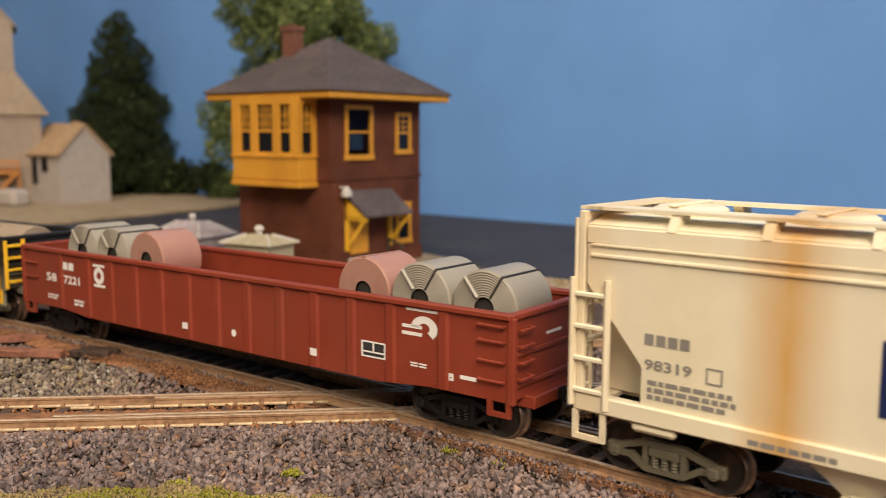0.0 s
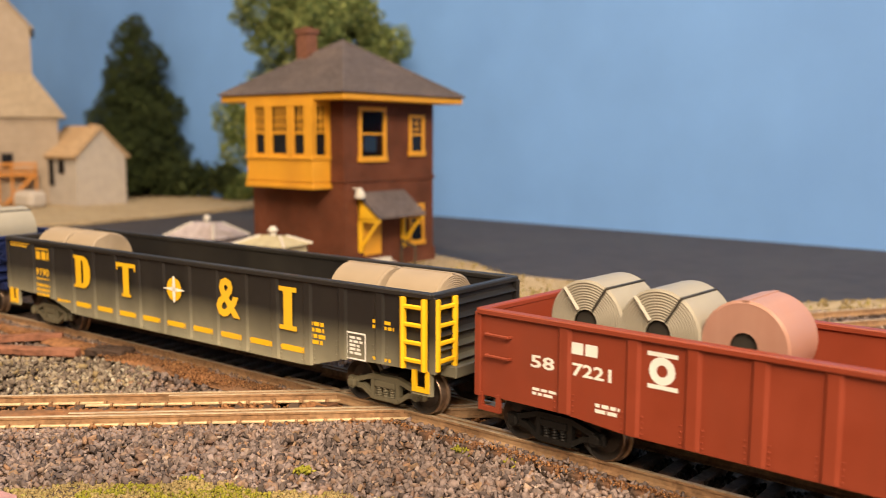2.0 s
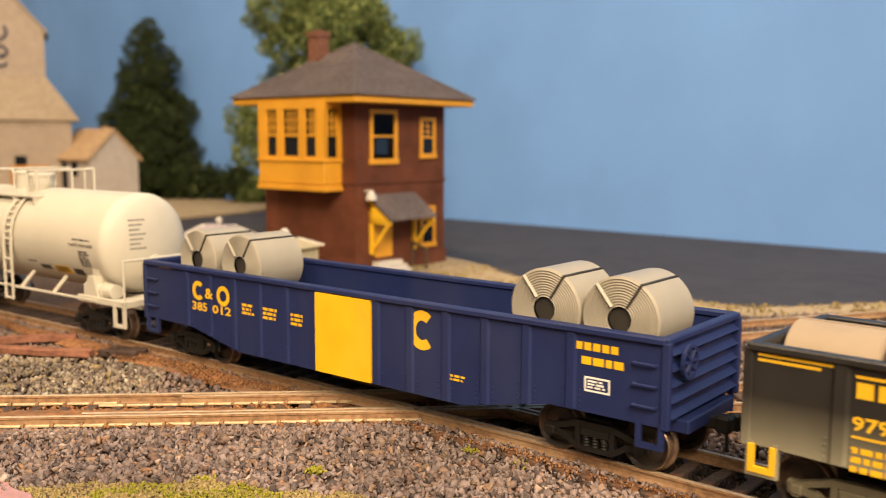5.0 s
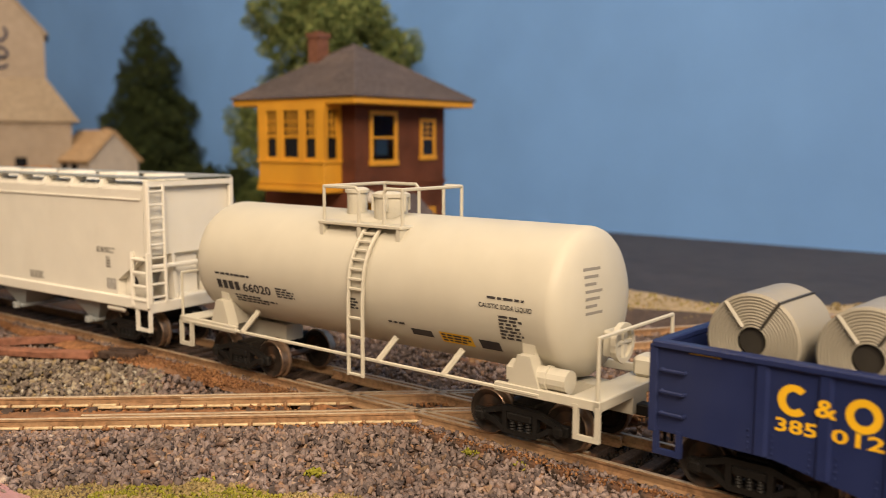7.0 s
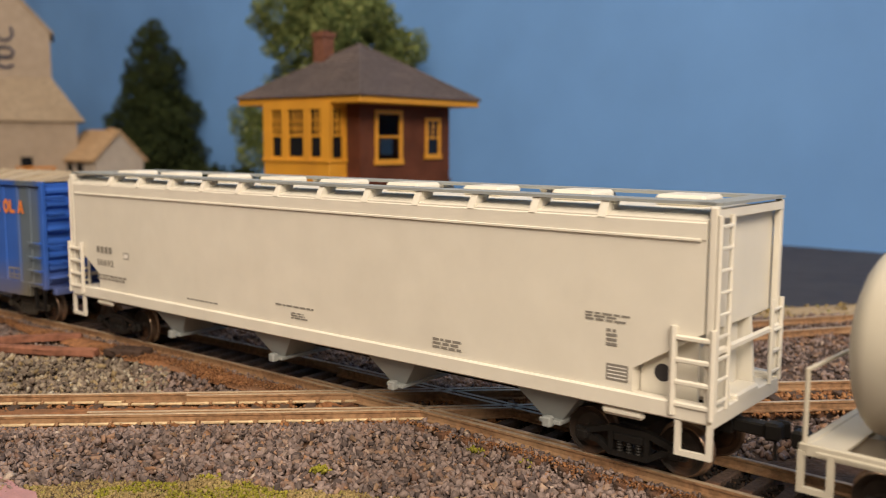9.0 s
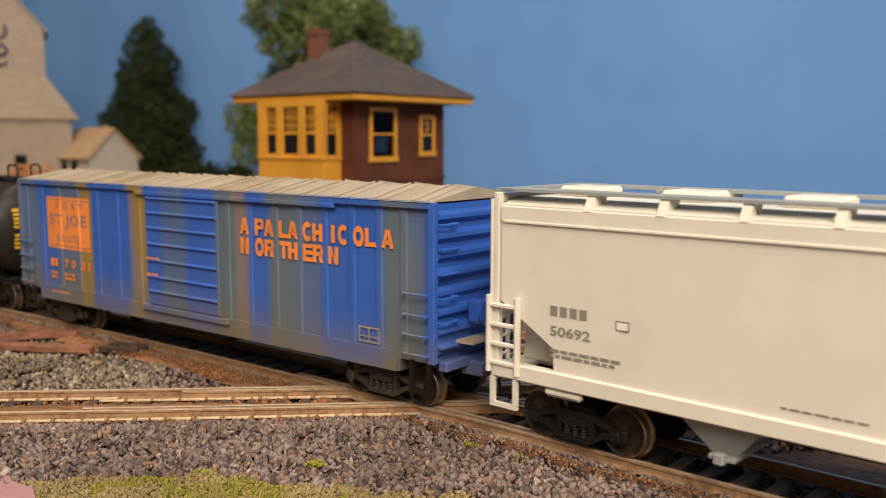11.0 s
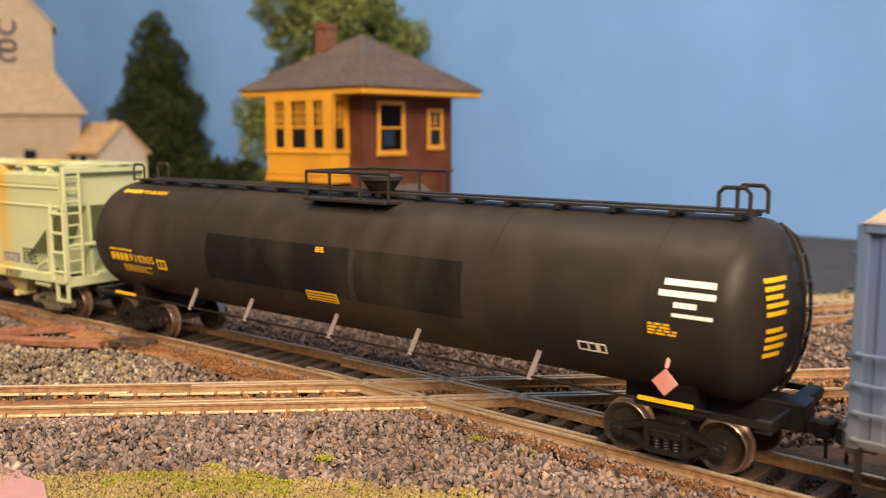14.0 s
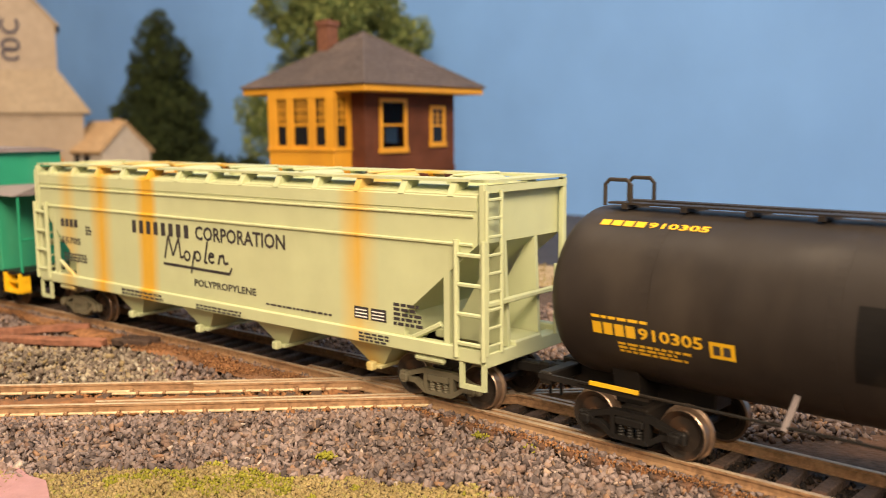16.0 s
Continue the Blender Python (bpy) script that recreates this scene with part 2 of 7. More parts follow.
# ---- paints of the rolling stock ----
def paint(name, colour, rough=0.5, streaks=(), bands=(), streak_colour=(0.58, 0.31, 0.05), dust=None, patch=(), var=0.06, spec=0.35, fine=(0.30, 0.24, 0.17), fine_amount=0.10):
    """Car paint, with rust streaks at given places along the car, road dust that fades upwards, and faded upright panels."""
    m = bpy.data.materials.new(name)
    m.use_nodes = True
    n, l = m.node_tree.nodes, m.node_tree.links
    b = n["Principled BSDF"]
    b.inputs["Roughness"].default_value = rough
    b.inputs["Specular IOR Level"].default_value = spec
    tc = n.new("ShaderNodeTexCoord")
    sep = n.new("ShaderNodeSeparateXYZ")
    l.new(tc.outputs["Object"], sep.inputs[0])

    def math_node(op, a, c=None, clamp=False):
        k = n.new("ShaderNodeMath")
        k.operation, k.use_clamp = op, clamp
        for i, v in enumerate((a, c)):
            if v is None:
                continue
            if isinstance(v, (int, float)):
                k.inputs[i].default_value = v
            else:
                l.new(v, k.inputs[i])
        return k.outputs[0]

    def mix(fac, a, c):
        k = n.new("ShaderNodeMixRGB")
        l.new(fac, k.inputs[0])
        for i, v in ((1, a), (2, c)):
            if isinstance(v, tuple):
                k.inputs[i].default_value = (*v, 1)
            else:
                l.new(v, k.inputs[i])
        return k.outputs[0]

    def grain(scale, lo, hi, stretch=(1, 1, 1)):
        mp = n.new("ShaderNodeMapping")
        mp.inputs["Scale"].default_value = stretch
        l.new(tc.outputs["Object"], mp.inputs["Vector"])
        k = n.new("ShaderNodeTexNoise")
        k.inputs["Scale"].default_value, k.inputs["Detail"].default_value = scale, 5
        l.new(mp.outputs[0], k.inputs["Vector"])
        r = n.new("ShaderNodeMapRange")
        r.inputs["From Min"].default_value, r.inputs["From Max"].default_value = lo, hi
        l.new(k.outputs["Fac"], r.inputs["Value"])
        return r.outputs[0]

    g = grain(140, 0.3, 0.7)
    out = mix(g, tuple(c * (1 - var) for c in colour), tuple(min(1, c * (1 + var)) for c in colour))
    for colour2, scale, lo, hi in patch:
        out = mix(grain(scale, lo, hi, (1, 0.02, 0.05)), out, colour2)
    out = mix(math_node("MULTIPLY", grain(55, 0.5, 0.75, (1, 1, 0.35)), fine_amount), out, fine)
    for x, w, a, colour2 in bands:
        d = math_node("ABSOLUTE", math_node("SUBTRACT", sep.outputs[0], x * 0.001))
        f = math_node("MULTIPLY", math_node("SUBTRACT", 1.0, math_node("DIVIDE", d, w * 0.001)), 2.2, True)
        out = mix(math_node("MULTIPLY", f, math_node("MULTIPLY", math_node("ADD", grain(40, 0.3, 0.65, (1, 1, 0.4)), 0.55), a), True), out, colour2)
    for x, w, a in streaks:
        d = math_node("ABSOLUTE", math_node("SUBTRACT", sep.outputs[0], x * 0.001))
        f = math_node("SUBTRACT", 1.0, math_node("DIVIDE", d, w * 0.001), True)
        f = math_node("MULTIPLY", math_node("MULTIPLY", f, grain(60, 0.12, 0.6, (1, 1, 0.3))), a, True)
        out = mix(f, out, streak_colour)
    if dust:
        dc, z0, z1, a = dust
        f = math_node("SUBTRACT", 1.0, math_node("DIVIDE", math_node("SUBTRACT", sep.outputs[2], z0 * 0.001), (z1 - z0) * 0.001), True)
        f = math_node("MULTIPLY", math_node("MULTIPLY", f, math_node("ADD", grain(60, 0.2, 0.8), 0.5)), a, True)
        out = mix(f, out, dc)
    l.new(out, b.inputs["Base Color"])
    rr = n.new("ShaderNodeMapRange")
    rr.inputs["To Min"].default_value, rr.inputs["To Max"].default_value = rough - 0.08, rough + 0.1
    l.new(g, rr.inputs["Value"])
    l.new(rr.outputs[0], b.inputs["Roughness"])
    return m


P = {}
P["oxide"] = paint("oxide_red_paint", (0.235, 0.040, 0.017), 0.5, fine=(0.16, 0.05, 0.03), fine_amount=0.3)
P["white"] = paint("white_lettering", (0.80, 0.78, 0.74), 0.6)
P["black_faded"] = paint("faded_black_paint", (0.016, 0.0145, 0.014), 0.45, dust=((0.33, 0.31, 0.22), 8, 21, 0.82), fine=(0.10, 0.09, 0.07), fine_amount=0.1)
P["gold"] = paint("yellow_paint", (0.82, 0.47, 0.015), 0.5)
P["navy"] = paint("navy_paint", (0.014, 0.023, 0.088), 0.5, spec=0.22, fine=(0.07, 0.08, 0.12), fine_amount=0.2)
P["cream"] = paint("cream_tank_paint", (0.52, 0.49, 0.405), 0.5, var=0.03, fine_amount=0.08)
P["pale"] = paint("pale_grey_paint", (0.71, 0.68, 0.60), 0.48, var=0.03, fine_amount=0.08)
P["outlet_grey"] = paint("outlet_grey", (0.30, 0.32, 0.32), 0.55)
FADE, STAIN = (0.115, 0.150, 0.19), (0.27, 0.19, 0.055)
P["soft_ink"] = paint("worn_dark_lettering", (0.23, 0.215, 0.19), 0.6)
P["box_blue"] = paint("faded_blue_paint", (0.036, 0.115, 0.47), 0.42, bands=((-86, 9, 0.7, FADE), (-61, 9, 0.7, FADE), (-50.5, 4.2, 0.95, STAIN), (-22, 5.5, 0.85, STAIN), (-4, 7, 0.65, FADE), (19, 5, 0.8, FADE), (25, 3.5, 0.5, STAIN), (41, 7, 0.75, FADE), (50, 6, 0.5, FADE), (81, 8, 0.75, FADE)),
                       dust=((0.17, 0.14, 0.085), 9, 22, 0.75))
P["orange"] = paint("orange_paint", (0.78, 0.25, 0.055), 0.5, fine=(0.45, 0.22, 0.06), fine_amount=0.35)
P["roof_tan"] = paint("weathered_roof", (0.41, 0.345, 0.25), 0.6, patch=(((0.36, 0.275, 0.165), 75, 0.45, 0.65),), fine=(0.17, 0.115, 0.06), fine_amount=0.6)
P["tank_black"] = paint("dull_black_paint", (0.0215, 0.0172, 0.0152), 0.5, spec=0.27, fine=(0.10, 0.08, 0.06), fine_amount=0.3)
P["patch_black"] = paint("darker_black_paint", (0.0075, 0.0068, 0.0068), 0.6, spec=0.15)
P["mint"] = paint("pale_green_paint", (0.475, 0.515, 0.305), 0.5, streaks=((-55, 7, 1.2), (-30, 6, 1.9), (-75, 6, 0.6), (57, 7.0, 1.0)), var=0.04, streak_colour=(0.62, 0.36, 0.04))
P["butter"] = paint("butter_paint", (0.78, 0.71, 0.50), 0.5, streaks=((-55, 9, 1.0), (-92, 6, 0.3)), patch=(((0.72, 0.66, 0.52), 22, 0.42, 0.6),), var=0.04)
P["caboose"] = paint("caboose_green", (0.02, 0.27, 0.15), 0.45)
P["grey_roof"] = paint("grey_roof_paint", (0.22, 0.19, 0.19), 0.6)
P["ink"] = paint("dark_lettering", (0.035, 0.032, 0.035), 0.6)
P["dark"] = paint("underframe_black", (0.011, 0.010, 0.0095), 0.5, spec=0.25, fine=(0.06, 0.04, 0.025), fine_amount=0.25)
P["truck_dusty"] = paint("dusty_truck", (0.13, 0.115, 0.075), 0.6, fine=(0.27, 0.25, 0.16), fine_amount=0.8)
P["truck_worn"] = paint("worn_brown_truck", (0.045, 0.038, 0.030), 0.6, spec=0.25, fine=(0.14, 0.11, 0.07), fine_amount=0.7)
P["wheel"] = node_material("wheel_steel", (0.30, 0.21, 0.15), 0.34, 0.75, var=0.3, scale=800)
P["wheel_face"] = node_material("wheel_face", (0.035, 0.027, 0.022), 0.4, 0.3, var=0.3, scale=600, dirt=(0.2, 0.09, 0.04), dirt_amount=0.5, dirt_scale=200)
P["coil_pink"] = paint("copper_pink_coil", (0.375, 0.195, 0.148), 0.42, patch=(((0.46, 0.28, 0.22), 60, 0.45, 0.65),))
P["coil_grey"] = paint("grey_wrapped_coil", (0.305, 0.280, 0.225), 0.42, patch=(((0.23, 0.215, 0.175), 70, 0.5, 0.7),))
P["coil_tan"] = paint("tan_wrapped_coil", (0.32, 0.25, 0.175), 0.6)
P["strap"] = paint("dark_strap", (0.03, 0.028, 0.025), 0.5)


# ---- shapes in millimetres, in the space of a car: x ahead, y to its far side, z above the rails ----
def bx(bm, x0, x1, y0, y1, z0, z1, bevel=0.0):
    return box(bm, (x0 + x1) / 2, (y0 + y1) / 2, (z0 + z1) / 2, abs(x1 - x0), abs(y1 - y0), abs(z1 - z0), bevel=bevel)


def pm(name, bm, mat, parent, label="", smooth=False):
    bmesh.ops.scale(bm, vec=(0.001, 0.001, 0.001), verts=bm.verts[:])
    return part(name, bm, mat, parent, label, smooth)


def again(ob, parent, m=None):
    """Another object on the same mesh."""
    o = new(ob.name.split(".")[0], ob.data)
    o.parent = parent
    if m:
        o.matrix_local = m
    if "label" in ob:
        o["label"] = ob["label"]
    return o


def lathe(bm, profile, axis="x", n=40, centre=(0, 0)):
    """Turns (along, radius) points round an axis; closes the ends where the radius is not nought."""
    rings = []
    for a, r in profile:
        if r < 1e-6:
            rings.append([bm.verts.new((a, centre[0], centre[1]) if axis == "x" else (centre[0], a, centre[1]))])
            continue
        ring = []
        for i in range(n):
            th = 2 * math.pi * i / n
            c, s = r * math.cos(th), r * math.sin(th)
            ring.append(bm.verts.new((a, centre[0] + c, centre[1] + s) if axis == "x" else (centre[0] + c, a, centre[1] + s)))
        rings.append(ring)
    for p, q in zip(rings, rings[1:]):
        for i in range(n):
            j = (i + 1) % n
            if len(p) == 1 and len(q) == 1:
                continue
            if len(p) == 1:
                bm.faces.new((p[0], q[i], q[j]))
            elif len(q) == 1:
                bm.faces.new((p[i], p[j], q[0]))
            else:
                bm.faces.new((p[i], p[j], q[j], q[i]))
    for ring in (rings[0], rings[-1]):
        if len(ring) > 2:
            bm.faces.new(ring)
    bmesh.ops.recalc_face_normals(bm, faces=bm.faces[:])


def letters(bm, text, x0, x1, z0, z1, y):
    """Writing that fills the given field and faces the near side; y gives the depth of the surface at a height."""
    cu = bpy.data.curves.new("letters", "FONT")
    cu.body, cu.resolution_u, cu.offset = text, 2, 0.024
    tmp = bpy.data.objects.new("letters", cu)
    me = bpy.data.meshes.new_from_object(tmp)
    co = np.empty(len(me.vertices) * 3)
    me.vertices.foreach_get("co", co)
    co = co.reshape(-1, 3)
    lo, hi = co.min(0), co.max(0)
    vs = []
    for c in co:
        x = x0 + (c[0] - lo[0]) / (hi[0] - lo[0]) * (x1 - x0)
        z = z0 + (c[1] - lo[1]) / (hi[1] - lo[1]) * (z1 - z0)
        vs.append(bm.verts.new((x, y(z), z)))
    for p in me.polygons:
        bm.faces.new([vs[i] for i in p.vertices])
    bpy.data.objects.remove(tmp)
    bpy.data.curves.remove(cu)
    bpy.data.meshes.remove(me)


def drape(bm, x0, x1, z0, z1, breaks, y):
    """A painted field that follows a ribbed side: breaks are the folds along it, y the depth at each place."""
    xs = [x0] + [b for b in breaks if x0 < b < x1] + [x1]
    for a, b in zip(xs, xs[1:]):
        bm.faces.new([bm.verts.new((x, y(x), z)) for x, z in ((a, z0), (b, z0), (b, z1), (a, z1))])


def field(bm, pts, y):
    bm.faces.new([bm.verts.new((x, y(z), z)) for x, z in pts])


def rect(bm, x0, x1, z0, z1, y):
    field(bm, [(x0, z0), (x1, z0), (x1, z1), (x0, z1)], y)


def rows_of_bars(bm, x0, x1, z0, z1, n, y, seed=1, ragged=0.35):
    """Small print: n rows of short bars."""
    rnd = random.Random(seed)
    h = (z1 - z0) / n
    for i in range(n):
        x, end = x0, x1 - rnd.random() * ragged * (x1 - x0)
        while x < end - 0.3:
            w = min(end - x, rnd.uniform(0.9, 2.4))
            rect(bm, x, x + w, z1 - (i + 0.8) * h, z1 - (i + 0.15) * h, y)
            x += w + 0.4


def disc(bm, cx, cz, r, y, n=20, inner=0.0):
    for i in range(n):
        a, b = 2 * math.pi * i / n, 2 * math.pi * (i + 1) / n
        o = [(cx + r * math.cos(a), cz + r * math.sin(a)), (cx + r * math.cos(b), cz + r * math.sin(b))]
        if inner:
            field(bm, [(cx + inner * math.cos(a), cz + inner * math.sin(a)), *o, (cx + inner * math.cos(b), cz + inner * math.sin(b))], y)
        else:
            field(bm, [(cx, cz), *o], y)


def flat(y):
    return lambda z: y


# ---- trucks ----
WHEEL_R = 0.0050
wheelsets = []


def truck_meshes(mat):
    """One side frame with its springs, and one bolster, shared by all trucks of that look."""
    def bar(pts, y0=-0.75, y1=0.75):
        prism(bm, pts, y0, y1)
    bm = bmesh.new()
    top = [(-9.9, 6.2), (-6.6, 7.2), (-4.2, 8.0), (4.2, 8.0), (6.6, 7.2), (9.9, 6.2)]
    low = [(-9.9, 4.0), (-7.2, 3.9), (-4.0, 1.9), (4.0, 1.9), (7.2, 3.9), (9.9, 4.0)]
    bar(top + [(9.9, 5.0), (6.6, 6.0), (4.0, 6.8), (-4.0, 6.8), (-6.6, 6.0), (-9.9, 5.0)])
    bar([(9.9, 5.2), (7.0, 5.1), (3.8, 3.0), (-3.8, 3.0), (-7.0, 5.1), (-9.9, 5.2)] + low)
    for sx in (-1, 1):
        bx(bm, sx * 8.2, sx * 12.0, -0.8, 0.8, 3.7, 6.3, 0.4)
        rod(bm, (sx * 9.9, -1.5, 5.0), (sx * 9.9, 0.4, 5.0), 1.35, 10)
        bx(bm, sx * 8.9, sx * 10.9, -1.75, -1.2, 4.1, 5.9, 0.25)
        bx(bm, sx * 3.3, sx * 4.4, -0.7, 0.7, 2.6, 7.2)
        rod(bm, (sx * 4.0, -0.9, 2.5), (sx * 4.0, 0.5, 2.5), 0.5, 6)
    bmesh.ops.scale(bm, vec=(0.001,) * 3, verts=bm.verts[:])
    bmesh.ops.recalc_face_normals(bm, faces=bm.faces[:])
    frame_me = mesh_of("sideframe", bm, mat)
    bm = bmesh.new()
    for i in range(3):
        x = -2.0 + 2.0 * i
        lathe(bm, [(0, 0.55), (0.3, 0.8), (0.6, 0.55), (0.9, 0.8), (1.2, 0.55), (1.5, 0.8), (1.8, 0.55), (2.1, 0.8), (2.4, 0.55)], "y", 8)
        vs = [v for v in bm.verts if not v.tag]
        bmesh.ops.transform(bm, matrix=Matrix.Translation((x, -0.2, 2.8)) @ Matrix.Rotation(radians(90), 4, "X"), verts=vs)
        for v in bm.verts:
            v.tag = True
    bx(bm, -3.1, 3.1, -1.0, 0.5, 5.1, 6.7, 0.2)
    bmesh.ops.scale(bm, vec=(0.001,) * 3, verts=bm.verts[:])
    spring_me = mesh_of("spring_pack", bm, mat)
    bm = bmesh.new()
    bx(bm, -3.0, 3.0, -11.0, 11.0, 4.6, 8.6, 0.3)
    rod(bm, (0, 0, 8.4), (0, 0, 10.5), 2.5, 12)
    bmesh.ops.scale(bm, vec=(0.001,) * 3, verts=bm.verts[:])
    return frame_me, mesh_of("bolster", bm, P["dark"]), spring_me


def wheel_mesh():
    bm = bmesh.new()
    for s in (-1, 1):
        k = [(10.0, 0.0), (10.0, 1.1), (9.2, 1.3), (9.0, 3.5), (9.7, 4.1), (10.0, 4.8), (9.8, 5.0), (7.9, 5.05), (7.6, 5.6), (7.1, 5.6), (6.9, 5.2), (6.9, 4.0), (7.6, 3.6), (7.7, 1.2), (7.2, 0.8), (0.0, 0.8)]
        lathe(bm, [(s * a, r) for a, r in k], "y", 28)
    bmesh.ops.scale(bm, vec=(0.001,) * 3, verts=bm.verts[:])
    me = mesh_of("wheelset", bm, P["wheel"], True)
    me.materials.append(P["wheel_face"])
    idx = [1 if (p.center.x ** 2 + p.center.z ** 2) ** 0.5 < 0.0046 else 0 for p in me.polygons]
    me.polygons.foreach_set("material_index", idx)
    return me


SETS = {"dark": truck_meshes(P["dark"]), "dusty": truck_meshes(P["truck_dusty"]), "worn": truck_meshes(P["truck_worn"])}
WHEELS = wheel_mesh()


def add_truck(car, x, look_of="dark"):
    tr = new("truck", SETS[look_of][1])
    tr.parent = car
    tr.location = (x * 0.001, 0, 0)
    for s in (-1, 1):
        sf = new("sideframe", SETS[look_of][0])
        sf.parent = tr
        sf.matrix_local = pose(0, s * 0.0118, 0, 0, 0, 0 if s < 0 else 180)
        sp = new("spring_pack", SETS[look_of][2])
        sp.parent = sf
    for s in (-1, 1):
        ws = new("wheelset", WHEELS)
        ws.parent = tr
        ws.location = (s * 0.0099, 0, WHEEL_R)
        wheelsets.append((ws, s * 0.0099))
    return tr


def add_coupler(car, x, s):
    bm = bmesh.new()
    bx(bm, x - s * 4, x + s * 4.2, -1.5, 1.5, 8.2, 10.6, 0.3)
    bx(bm, x + s * 3.8, x + s * 7.0, -2.2, 0.9, 7.8, 11.2, 0.5)
    bx(bm, x + s * 5.0, x + s * 7.8, 0.9, 2.2, 7.8, 11.2, 0.4)
    rod(bm, (x + s * 5.5, 0.6, 3.6), (x + s * 5.5, 0.2, 8.0), 0.35, 6)
    return pm("coupler", bm, P["dark"], car, "black knuckle coupler")


def rail_path(bm, pts, r, n=6):
    for p, q in zip(pts, pts[1:]):
        rod(bm, p, q, r, n)
    for p in pts[1:-1]:
        bmesh.ops.create_icosphere(bm, subdivisions=1, radius=r, matrix=Matrix.Translation(p))


def ladder(car, mat, p, along, up, rungs, wide, rail=0.55, name="ladder", label=""):
    """Two stiles and rungs; p is the foot of one stile, along and up are directions in mm."""
    p, a, u = Vector(p), Vector(along), Vector(up)
    lad = None
    for k in (0, wide):
        bm = bmesh.new()
        rod(bm, p + a * k, p + a * k + u, rail, 6)
        ob = pm("stile" if lad else name, bm, mat, lad or car, "" if lad else label)
        lad = lad or ob
    bm = bmesh.new()
    rod(bm, (0, 0, 0), a * wide, rail * 0.75, 6)
    first = pm("rung", bm, mat, lad)
    for i in range(rungs):
        ob = again(first, lad) if i else first
        ob.location = (p + u * ((i + 0.5) / rungs)) * 0.001
    return lad


def stirrup(car, mat, x0, x1, y, z0, z1):
    bm = bmesh.new()
    bx(bm, x0, x0 + 1.0, y, y + 0.9, z0, z1)
    bx(bm, x1 - 1.0, x1, y, y + 0.9, z0, z1)
    bx(bm, x0, x1, y, y + 0.9, z0 - 0.9, z0 + 0.1)
    return pm("stirrup", bm, mat, car)


def grab(car, mat, x0, x1, y, z):
    bm = bmesh.new()
    rod(bm, (x0, y, z), (x1, y, z), 0.33, 6)
    for x in (x0, x1):
        rod(bm, (x, y, z), (x, y + 0.9, z), 0.33, 6)
    return pm("grab_iron", bm, mat, car)


cars = []


def new_car(name, label, category, u0, u1):
    car = thing(name, label, category)
    cars.append((car, (u0 + u1) / 2000))
    return car, (u1 - u0) / 2


